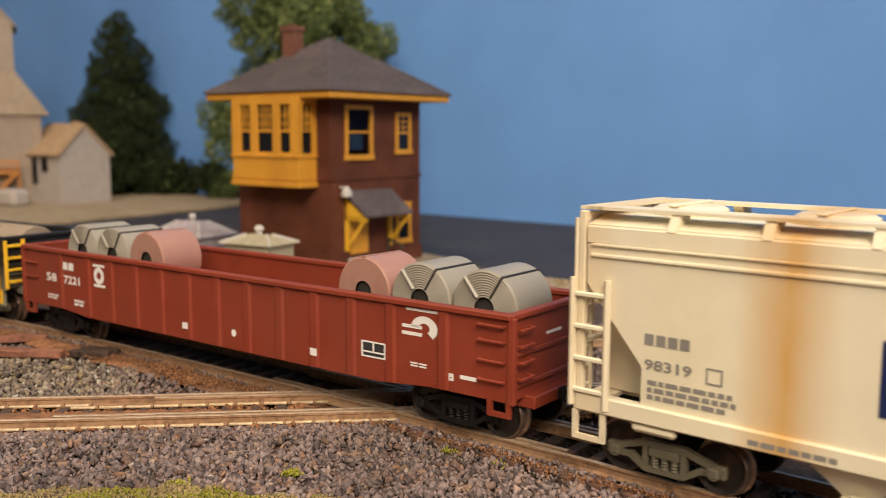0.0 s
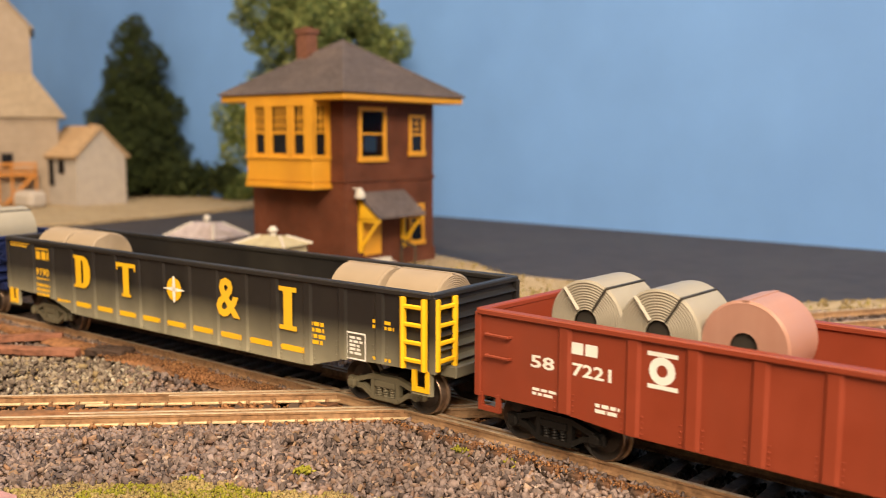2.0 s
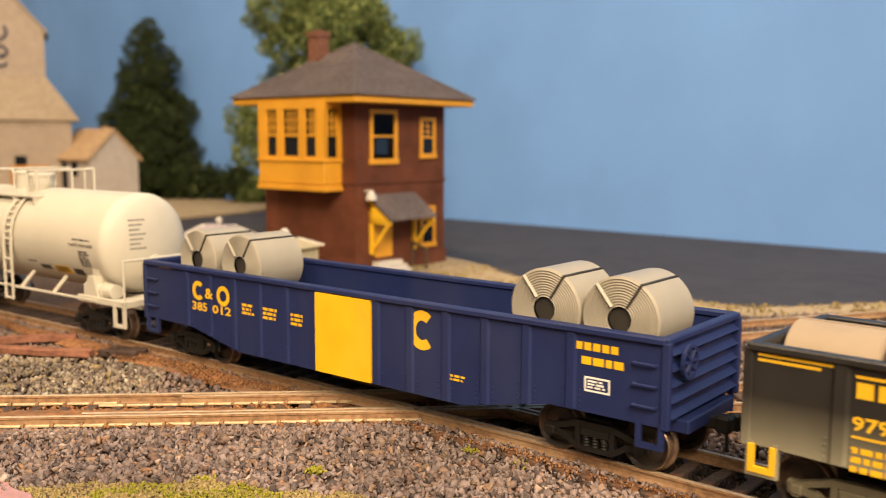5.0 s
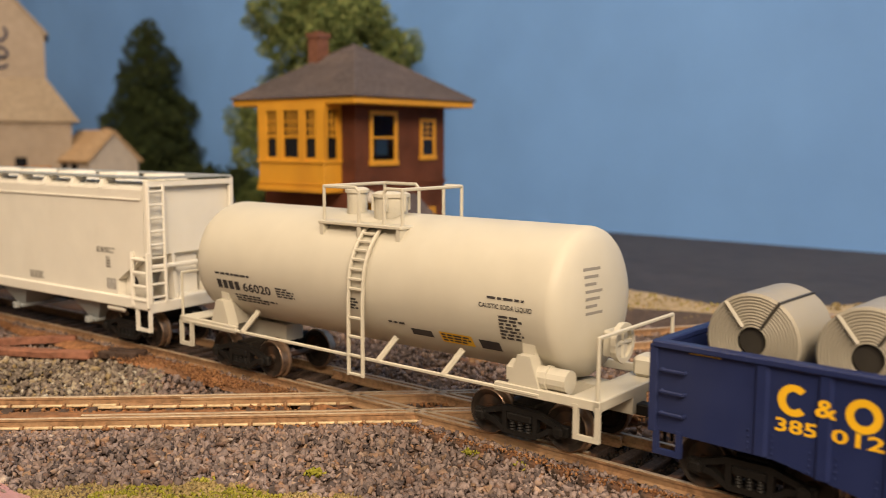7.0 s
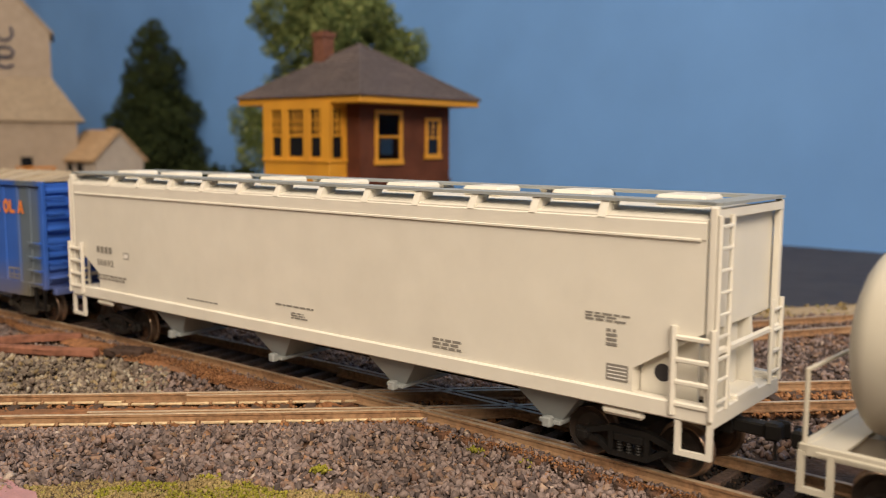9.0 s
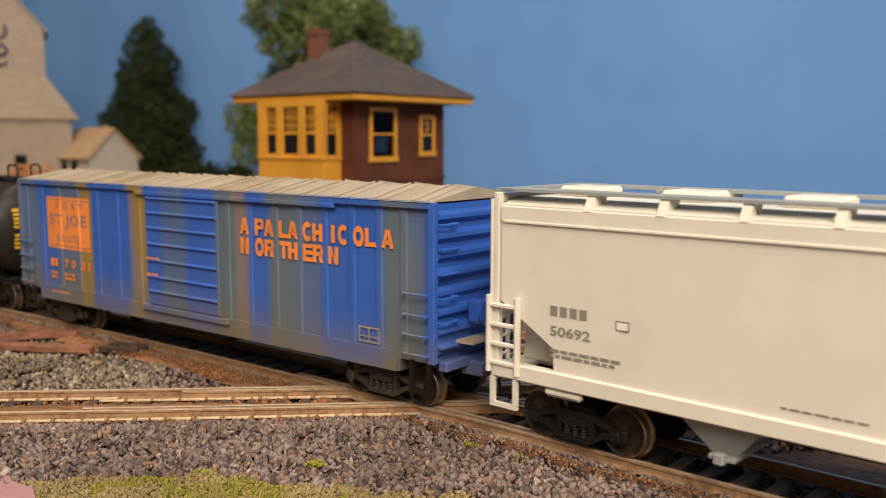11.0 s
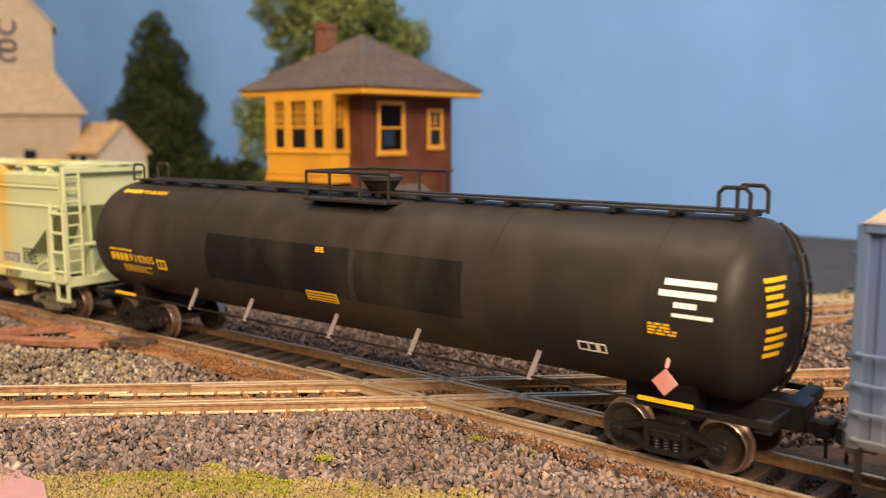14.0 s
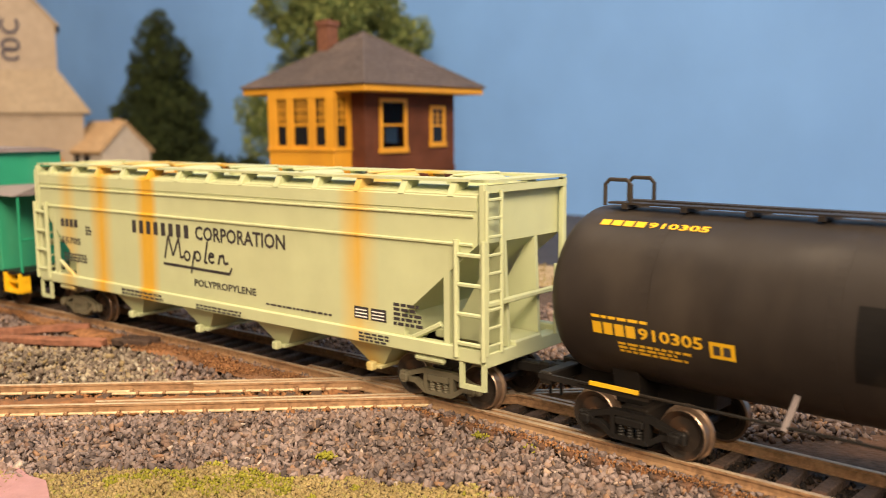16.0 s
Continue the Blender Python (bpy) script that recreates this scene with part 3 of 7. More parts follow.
def gondola(name, label, u0, u1, zb, zt, mat, ribs, fish, trucks, look_of="dark", rib_w=1.6, end_ribs=5):
    car, h = new_car(name, label, "gondola", u0, u1)
    low = [(-h, zb), *fish, (h, zb)]
    for s, nm in ((-1, "side"), (1, "side")):
        bm = bmesh.new()
        y0, y1 = (-16.6, -15.5) if s < 0 else (15.5, 16.6)
        prism(bm, [(h, zt), (-h, zt), *low], y0, y1)
        sd = pm("side", bm, mat, car)
        bm = bmesh.new()
        bx(bm, -h - 0.3, h + 0.3, s * 15.0, s * 17.5, zt - 0.9, zt + 0.4, 0.25)
        pm("top_chord", bm, mat, car)
        for x in ribs:
            z0 = np.interp(x, [p[0] for p in low], [p[1] for p in low])
            bm = bmesh.new()
            y = s * 16.6
            prism(bm, [(x - rib_w, y), (x - rib_w * 0.6, y + s * 0.5), (x + rib_w * 0.6, y + s * 0.5), (x + rib_w, y)], z0 + 0.2, zt - 0.9, "z")
            rb = pm("rib", bm, mat, sd)
            if s < 0:
                bm = bmesh.new()
                for i in range(4):
                    bmesh.ops.create_icosphere(bm, subdivisions=1, radius=0.22, matrix=Matrix.Translation((x - 2.1, -16.65, z0 + 0.9 + 1.1 * i)))
                    bmesh.ops.create_icosphere(bm, subdivisions=1, radius=0.22, matrix=Matrix.Translation((x + 2.1, -16.65, z0 + 0.9 + 1.1 * i)))
                pm("rivets", bm, mat, sd)
    for s in (-1, 1):
        bm = bmesh.new()
        bx(bm, s * (h - 1.0), s * h, -15.5, 15.5, zb + 0.2, zt)
        en = pm("end", bm, mat, car)
        bm = bmesh.new()
        bx(bm, s * (h - 1.2), s * (h + 0.9), -17.0, 17.0, zt - 0.9, zt + 0.4, 0.25)
        pm("top_chord", bm, mat, car)
        for i in range(end_ribs):
            z = zb + 1.6 + i * (zt - zb - 2.6) / 4.6
            bm = bmesh.new()
            prism(bm, [(s * h, z - 0.9), (s * (h + 1.3), z), (s * h, z + 0.9)], -15.5, 15.5)
            pm("end_rib", bm, mat, en)
        for y in (-16.4, 16.4):
            bm = bmesh.new()
            bx(bm, s * (h - 0.4), s * (h + 1.2), y - 0.7, y + 0.7, zb - 0.3, zt - 0.4, 0.15)
            pm("corner_post", bm, mat, en)
        bm = bmesh.new()
        bx(bm, s * (h - 2), s * (h + 2.6), -11, 11, zb - 2.2, zb + 0.6, 0.3)
        pm("end_sill", bm, mat, car)
        stirrup(car, mat, s * h - (5.4 if s > 0 else 0.2), s * h + (0.2 if s > 0 else 5.4), -16.9, 7.9, zb + 0.6)
        stirrup(car, mat, s * h - (5.4 if s > 0 else 0.2), s * h + (0.2 if s > 0 else 5.4), 16.0, 7.9, zb + 0.6)
        add_coupler(car, s * h, s)
        add_truck(car, s * trucks, look_of)
    bm = bmesh.new()
    bx(bm, -h + 0.9, h - 0.9, -15.6, 15.6, 12.2, 13.2)
    pm("floor", bm, mat, car)
    bm = bmesh.new()
    bx(bm, -h + 4, h - 4, -2.6, 2.6, 7.5, 12.2)
    for x in range(int(-h) + 34, int(h) - 30, 14):
        bx(bm, x - 0.8, x + 0.8, -15, 15, 9.2, 12.2)
    pm("underframe", bm, P["dark"], car, "black underframe")
    return car, h


def coil(name, label, r, wide, mat, axis, where, facets=40, car_u=None, straps=False, proud=0.16):
    """A steel coil with an open eye; it rides with its car but is a thing of its own."""
    root = thing(name, label, "steel coil", group="steel coils on the gondolas")
    bm = bmesh.new()
    w = wide / 2
    # the wound edges stand proud of one another by a hair
    ridges = [(r * (0.30 + 0.64 * i / 20), proud * (i % 2)) for i in range(21)]
    lathe(bm, [(-w + d, q) for q, d in ridges] + [(-w + 0.4, r), (w - 0.4, r)] + [(w - d, q) for q, d in ridges[::-1]], axis, 40)
    bad = [f for f in bm.faces if len(f.verts) > 4]
    bmesh.ops.delete(bm, geom=bad, context="FACES_ONLY")
    ob = pm("winding", bm, mat, root)
    ob.data.shade_smooth()
    ob.data.set_sharp_from_angle(angle=radians(25))
    bm = bmesh.new()
    q = w - 0.8
    rod(bm, (0, -q, 0) if axis == "y" else (-q, 0, 0), (0, q, 0) if axis == "y" else (q, 0, 0), r * 0.31, 24)
    pm("core", bm, P["strap"], root, "black core plug")
    if straps:
        c, s = math.cos(radians(58)), math.sin(radians(58))
        bm = bmesh.new()
        rod(bm, (c * r, -w, s * r), (c * r, w, s * r), 0.3, 6)
        rod(bm, (c * r * 0.34, -w - 0.05, s * r * 0.34), (c * r, -w - 0.05, s * r), 0.3, 6)
        pm("strap", bm, P["strap"], root, "dark packing strap")
        c, s = math.cos(radians(128)), math.sin(radians(128))
        bm = bmesh.new()
        rod(bm, (c * r * 0.34, -w - 0.1, s * r * 0.34), (c * r * 0.98, -w - 0.1, s * r * 0.98), 0.45, 4)
        pm("batten", bm, mat, root, "pale batten across the wound edge")
    else:
        bm = bmesh.new()
        bx(bm, -0.5 if axis == "y" else -w, 0.5 if axis == "y" else w, -w if axis == "y" else -0.5, w if axis == "y" else 0.5, r - 0.12, r + 0.12)
        pm("seam", bm, mat, root)
    bm = bmesh.new()
    sk = where[2] - 13.2
    for k in (-1, 1):
        bx(bm, -5 if axis == "y" else -w + 1, 5 if axis == "y" else w - 1, k * 3.2 - 1, k * 3.2 + 1, -sk, -r * 0.86)
    pm("skid", bm, P["dark"], root, "dark timber skid")
    loads.append((root, car_u, where))
    return root


loads = []

# ---- red gondola ----
RED = [-72.0] + [2.2 + 11.85 * k for k in range(-5, 6)] + [76.1]
car, h = gondola("red_gondola", "oxide-red steel gondola loaded with wrapped coils", -150.1, 35.9, 10.2, 28.3, P["oxide"], RED, [(-72, 10.2), (-58, 9.0), (58, 9.0), (72, 10.2)], 77, end_ribs=0)
Y = flat(-16.68)
bm = bmesh.new()
rect(bm, -70.4, -67.8, 22.6, 24.9, Y)
rect(bm, -67.3, -64.6, 22.6, 24.9, Y)
letters(bm, "58", -80.0, -74.3, 18.3, 20.9, Y)
letters(bm, "7221", -70.2, -61.5, 18.3, 20.9, Y)
rect(bm, -54.2, -48.2, 25.0, 25.8, Y)
disc(bm, -51.2, 22.4, 2.6, Y, inner=1.1)
rect(bm, -54.0, -48.0, 19.0, 19.8, Y)
rows_of_bars(bm, -79.5, -72.9, 12.6, 14.4, 2, Y, 3)
rows_of_bars(bm, -64.9, -59.1, 11.8, 14.0, 2, Y, 4)
rect(bm, -11.8, -9.5, 12.0, 13.8, flat(-17.16))
disc(bm, 8.7, 13.4, 0.95, Y)
rect(bm, 36.7, 39.0, 12.0, 13.8, flat(-17.16))
rect(bm, 66.0, 75.0, 26.5, 27.1, Y)
for i in range(16):
    a, b = (radians(-50 + 230 * k / 16) for k in (i, i + 1))
    field(bm, [(71.0 + 3.6 * math.cos(a), 22.9 + 2.7 * math.sin(a)), (71.0 + 3.6 * math.cos(b), 22.9 + 2.7 * math.sin(b)), (71.0 + 1.5 * math.cos(b), 22.9 + 1.1 * math.sin(b)), (71.0 + 1.5 * math.cos(a), 22.9 + 1.1 * math.sin(a))], Y)
rect(bm, 64.8, 70.4, 22.6, 23.4, Y)
rect(bm, 64.8, 70.4, 21.0, 21.8, Y)
rows_of_bars(bm, 67.2, 72.0, 14.0, 15.2, 2, Y, 5, 0.1)
rect(bm, 76.9, 78.9, 12.6, 14.2, Y)
rect(bm, 80.6, 84.8, 13.4, 14.3, Y)
for x0, x1, z0, z1 in ((52.8, 60.1, 17.6, 18.0), (52.8, 60.1, 14.2, 14.6), (52.8, 53.3, 14.6, 17.6), (59.6, 60.1, 14.6, 17.6), (56.2, 56.7, 15.6, 17.6), (53.3, 59.6, 15.3, 15.7)):
    rect(bm, x0, x1, z0, z1, flat(-16.74))
pm("lettering", bm, P["white"], car, "white painted markings")
bm = bmesh.new()
rect(bm, 52.8, 60.1, 14.2, 18.0, flat(-16.70))
pm("label_panel", bm, P["ink"], car, "black label panel")
for z in (26.0, 22.8, 18.6, 14.5):
    grab(car, P["oxide"], 85.6, 91.8, -17.5, z)
for z in (23.5, 19.0):
    grab(car, P["oxide"], -91.0, -85.0, -17.5, z)
for z in (25.2, 21.8, 18.4, 15.0):
    bm = bmesh.new()
    rail_path(bm, [(h, -14.8, z), (h + 1.6, -14.8, z), (h + 1.6, -10.0, z), (h, -10.0, z)], 0.35)
    pm("grab_iron", bm, P["oxide"], car)
for z in (13.4, 20.0):
    bm = bmesh.new()
    bx(bm, h, h + 0.6, -15.5, 15.5, z - 0.5, z + 0.5, 0.15)
    pm("end_stiffener", bm, P["oxide"], car)
bm = bmesh.new()
bm.faces.new([bm.verts.new((h + 0.05, y, z)) for y, z in ((-2.5, 22.2), (4.0, 22.2), (4.0, 22.9), (-2.5, 22.9))])
pm("end_stencil", bm, P["white"], car, "small white stencil on the end")
UC = -0.0571
for x in (45.7, -40.0):
    coil("steel_coil", "copper-pink steel coil lying in the red gondola", 8.3, 14, P["coil_pink"], "y", (x, -1, 27.2), 44, UC, proud=0.05)
for x in (63.3, 81.0, -72.5, -56.5):
    coil("steel_coil", "grey wrapped steel coil with dark straps in the red gondola", 8.5, 15, P["coil_grey"], "y", (x, -1, 27.2), 10, UC, True)

# ---- black gondola ----
BLK = [-87.4 + 11.65 * i for i in range(1, 15)]
car, h = gondola("black_gondola", "black steel gondola with yellow markings and dusty sides", -345.8, -164.4, 12.4, 29.6, P["black_faded"], BLK, [(-66, 11.8), (-52, 8.0), (52, 8.0), (66, 11.8)], 73.5, "dusty", 1.5)
Y, Y2 = flat(-16.69), flat(-16.74)
bm = bmesh.new()
rect(bm, -49.4, -46.3, 17, 27, flat(-17.16))
for z in (17, 26):
    rect(bm, -50.4, -49.4, z, z + 1.0, flat(-17.16))
BOWL = [(-45.9, 27), (-44.3, 26.9), (-42.5, 25.8), (-41.4, 23.6), (-41.4, 20.4), (-42.5, 18.2), (-44.3, 17.1), (-45.9, 17)]
field(bm, [(-46.3, 27), *BOWL[:2], (-45.35, 25.2), (-45.6, 25.6), (-46.3, 25.6)], flat(-17.16))
field(bm, [(-46.3, 17), (-46.3, 18.4), (-45.6, 18.4), (-45.35, 18.8), *BOWL[:5:-1][::-1]], flat(-17.16))
field(bm, [BOWL[1], BOWL[2], BOWL[3], (-45.1, 23.8), (-45.35, 25.2)][::-1], flat(-17.16))
field(bm, [BOWL[3], BOWL[4], (-45.1, 20.2), (-45.1, 23.8)][::-1], flat(-17.16))
field(bm, [BOWL[4], BOWL[5], BOWL[6], (-45.35, 18.8), (-45.1, 20.2)][::-1], flat(-17.16))
field(bm, [(-25.0, 16.8), (-20.4, 16.8), (-20.4, 17.6), (-21.2, 17.6), (-21.2, 25.6), (-18.6, 25.6), (-18.6, 24.6), (-17.9, 24.6), (-17.9, 26.8), (-27.4, 26.8), (-27.4, 24.6), (-26.7, 24.6), (-26.7, 25.6), (-24.2, 25.6), (-24.2, 17.6), (-25.0, 17.6)], flat(-17.16))
disc(bm, 0.2, 21.5, 3.3, flat(-17.16), inner=1.0)
letters(bm, "&", 18.4, 27.9, 16.4, 27.0, flat(-17.16))
field(bm, [(42.7, 16.1), (49.0, 16.1), (49.0, 17.3), (47.4, 17.3), (47.4, 25.8), (49.0, 25.8), (49.0, 27), (42.7, 27), (42.7, 25.8), (44.3, 25.8), (44.3, 17.3), (42.7, 17.3)], flat(-17.16))
for i in range(12):
    x = -50.6 + 11.65 * i
    if x < 50:
        rect(bm, x, x + 9.2, 10.8, 12.3, Y)
for i in range(3):
    rect(bm, -89.5, -77.0 - (0 if i else 2), 27.0 + 0.9 * i, 27.5 + 0.9 * i, Y)
rect(bm, -73.6, -64.2, 26.9, 27.4, Y)
for x in (-73.4, -70.1, -66.8):
    rect(bm, x, x + 2.6, 23.7, 26.3, Y)
letters(bm, "9790", -73.8, -66.0, 18.4, 20.8, Y)
rect(bm, -73.8, -64.3, 17.2, 17.6, Y)
rows_of_bars(bm, -73.8, -64.6, 11.4, 16.0, 3, Y, 7, 0.1)
rows_of_bars(bm, -61.5, -52.6, 10.9, 12.2, 1, Y, 8, 0.1)
rows_of_bars(bm, 73.5, 80.0, 20.0, 22.5, 2, Y, 9)
rows_of_bars(bm, 52.5, 60.0, 13.5, 19.5, 4, Y, 10)
rows_of_bars(bm, 73.5, 80.0, 12.6, 13.8, 1, Y, 11)
pm("lettering", bm, P["gold"], car, "yellow painted markings")
bm = bmesh.new()
field(bm, [(-4.4, 21.35), (0.2, 20.9), (4.8, 21.35), (4.8, 21.65), (0.2, 22.1), (-4.4, 21.65)], flat(-17.22))
field(bm, [(-0.2, 17.8), (0.6, 17.8), (1.0, 21.5), (0.6, 25.2), (-0.2, 25.2), (-0.6, 21.5)], flat(-17.22))
for x0, x1, z0, z1 in ((65.2, 71.4, 18.1, 18.5), (65.2, 71.4, 11.9, 12.3), (65.2, 65.6, 12.3, 18.1), (71.0, 71.4, 12.3, 18.1)):
    rect(bm, x0, x1, z0, z1, Y)
rows_of_bars(bm, 66.2, 70.6, 13.0, 17.6, 5, Y, 12)
pm("emblem", bm, P["white"], car, "white compass star and label frame")
ladder(car, P["gold"], (83.6, -17.9, 12.8), (1, 0, 0), (0, 0, 16), 4, 6.0, 0.75, label="yellow ladder")
ladder(car, P["gold"], (91.8, -16.0, 12.8), (0, 1, 0), (0, 0, 16), 4, 6.4, 0.75, label="yellow ladder")
for s in (-1, 1):
    stirrup(car, P["gold"], s * 88.0 - 2.4, s * 88.0 + 2.4, -17.3, 8.6, 12.6)
UC = -0.2551
for x in (-81.5, -64.3, 58.6, 76.6):
    coil("steel_coil", "tan paper-wrapped steel coil lying along the black gondola", 8.2, 16.0, P["coil_tan"], "x", (x, 0, 23.8), 40, UC)

# ---- blue gondola ----
BLU = [-62.6 + 10.45 * i for i in range(13)]
car, h = gondola("blue_gondola", "navy-blue steel gondola with a yellow centre panel", -527.5, -362.7, 11.4, 27.8, P["navy"], BLU, [(-60, 11.0), (-40, 6.9), (36, 6.9), (58, 11.4)], 66, "dark", 1.3)
bm = bmesh.new()
bx(bm, -9.2, 9.2, -17.45, -16.5, 7.2, 26.8)
pm("centre_panel", bm, P["gold"], car, "bright yellow painted panel")
Y = flat(-16.7)
bm = bmesh.new()
for i in range(24):
    a, b = radians(50 + 260 * i / 24), radians(50 + 260 * (i + 1) / 24)
    field(bm, [(24.6 + 4.1 * math.cos(a), 21.8 + 4.5 * math.sin(a)), (24.6 + 4.1 * math.cos(b), 21.8 + 4.5 * math.sin(b)), (24.6 + 1.8 * math.cos(b), 21.8 + 2.2 * math.sin(b)), (24.6 + 1.8 * math.cos(a), 21.8 + 2.2 * math.sin(a))], Y)
for i in range(20):
    a, b = (radians(45 + 270 * k / 20) for k in (i, i + 1))
    field(bm, [(-57.2 + 2.7 * math.cos(a), 21.8 + 2.7 * math.sin(a)), (-57.2 + 2.7 * math.cos(b), 21.8 + 2.7 * math.sin(b)), (-57.2 + 1.3 * math.cos(b), 21.8 + 1.5 * math.sin(b)), (-57.2 + 1.3 * math.cos(a), 21.8 + 1.5 * math.sin(a))], Y)
letters(bm, "&", -53.6, -50.0, 20.0, 23.0, flat(-17.16))
disc(bm, -46.2, 21.4, 2.8, Y, inner=1.5)
letters(bm, "385", -60.1, -53.2, 16.2, 18.6, Y)
letters(bm, "012", -51.0, -42.8, 16.2, 18.6, Y)
rows_of_bars(bm, -38.2, -32.9, 17.4, 20.6, 3, Y, 13)
rows_of_bars(bm, -29.7, -24.0, 17.2, 20.6, 3, Y, 14)
rows_of_bars(bm, -18.9, -12.2, 17.0, 20.4, 3, Y, 15)
rows_of_bars(bm, 63.7, 74.2, 23.2, 25.6, 1, Y, 16, 0.3)
rows_of_bars(bm, 65.2, 75.0, 20.4, 22.8, 1, Y, 17, 0.1)
rows_of_bars(bm, 31.5, 37.0, 11.8, 13.4, 2, Y, 18)
rect(bm, -76.0, -70.0, 26.6, 27.1, Y)
pm("lettering", bm, P["gold"], car, "yellow painted markings")
bm = bmesh.new()
for x0, x1, z0, z1 in ((65.9, 71.5, 18.2, 18.6), (65.9, 71.5, 15.6, 16.0), (65.9, 66.3, 16, 18.2), (71.1, 71.5, 16, 18.2)):
    rect(bm, x0, x1, z0, z1, Y)
rows_of_bars(bm, 66.6, 70.9, 16.2, 18.0, 3, Y, 19)
pm("label_panel", bm, P["white"], car, "white label")
for z in (23.0, 19.0, 15.0):
    grab(car, P["navy"], 76.5, 81.0, -17.4, z)
    grab(car, P["navy"], -81.0, -76.5, -17.4, z)
bm = bmesh.new()
lathe(bm, [(0, 3.4), (0.7, 3.4), (0.7, 2.7), (0, 2.7), (0, 3.4)], "x", 20, (10.0, 23.0))
for a in range(4):
    c, s_ = math.cos(a * 0.785), math.sin(a * 0.785)
    rod(bm, (0.4, 10 - 3 * c, 23 - 3 * s_), (0.4, 10 + 3 * c, 23 + 3 * s_), 0.3, 6)
bmesh.ops.translate(bm, verts=bm.verts[:], vec=(h + 1.6, -20, 0))
pm("brake_wheel", bm, P["navy"], car)
UC = -0.4451
for x in (-68.0, -48.4, 51.5, 69.0):
    coil("steel_coil", "grey wrapped steel coil with dark straps in the blue gondola", 8.6, 16, P["coil_grey"], "y", (x, -1, 28.8), 10, UC, True)


# ---- tank cars ----
def tank_shell(car, mat, x0, x1, r, zc, bulge, n=56):
    bm = bmesh.new()
    prof = []
    for i in range(9):
        a = math.pi / 2 * i / 8
        prof.append((x0 - bulge * math.cos(a), r * math.sin(a)))
    prof.append((x0 + 2, r))
    prof.append((x1 - 2, r))
    for i in range(8, -1, -1):
        a = math.pi / 2 * i / 8
        prof.append((x1 + bulge * math.cos(a), r * math.sin(a)))
    lathe(bm, prof, "x", n, (0, zc))
    ob = pm("tank", bm, mat, car)
    ob.data.shade_smooth()
    return ob


def on_tank(r, zc, proud=0.08):
    return lambda z: -math.sqrt(max(0.0, (r + proud) ** 2 - (z - zc) ** 2))


car, h = new_car("cream_tank_car", "cream-white tank car with dome platform and ladder", "tank car", -675.5, -539.8)
C = P["cream"]
R, ZC = 16.2, 30.0
tank_shell(car, C, -58.5, 54.5, R, ZC, 5.5)
TY = on_tank(R, ZC)
bm = bmesh.new()
rows_of_bars(bm, -51.6, -37.0, 27.6, 28.5, 1, TY, 21, 0.1)
for i, x in enumerate((-51.3, -48.9, -46.4, -43.9)):
    rect(bm, x, x + 1.9, 23.9, 26.3, TY)
letters(bm, "66020", -40.6, -29.3, 23.8, 26.3, TY)
rows_of_bars(bm, -45.0, -25.0, 20.6, 22.9, 3, TY, 22, 0.5)
rows_of_bars(bm, -27.2, -20.2, 23.6, 26.4, 4, TY, 23, 0.4)
rows_of_bars(bm, 40.5, 50.5, 31.2, 32.0, 1, TY, 24, 0.1)
letters(bm, "CAUSTIC SODA LIQUID", 38.4, 51.8, 29.2, 30.4, TY)
rows_of_bars(bm, 43.4, 49.6, 22.8, 28.2, 7, TY, 25, 0.3)
rect(bm, 17.4, 23.6, 20.0, 21.6, TY)
rect(bm, 36.8, 42.2, 19.5, 21.7, TY)
rows_of_bars(bm, 11.0, 17.0, 22.0, 22.8, 1, TY, 26, 0.1)
rows_of_bars(bm, -0.5, 2.6, 24.0, 27.0, 4, TY, 261, 0.2)
pm("lettering", bm, P["ink"], car, "dark printed markings")
bm = bmesh.new()
rect(bm, 25.8, 34.9, 19.4, 22.0, TY)
pm("warning_label", bm, P["gold"], car, "yellow warning label")
bm = bmesh.new()
for i in range(3):
    rows_of_bars(bm, 26.4, 34.4, 19.7 + 0.7 * i, 20.3 + 0.7 * i, 1, on_tank(R, ZC, 0.14), 30 + i, 0.2)
pm("label_print", bm, P["ink"], car)
bm = bmesh.new()
for k in range(7):
    z, w = 38.0 - 1.5 * k, 5.6 - (k % 3)
    q = [(y, zz) for y, zz in ((-8.0, z - 0.3), (-8.0 + w, z - 0.3), (-8.0 + w, z + 0.3), (-8.0, z + 0.3))]
    bm.faces.new([bm.verts.new((54.6 + 5.5 * math.sqrt(max(0.0, 1 - (y * y + (zz - ZC) ** 2) / (R + 0.1) ** 2)), y, zz)) for y, zz in q])
pm("head_print", bm, P["soft_ink"], car, "grey print on the tank head")
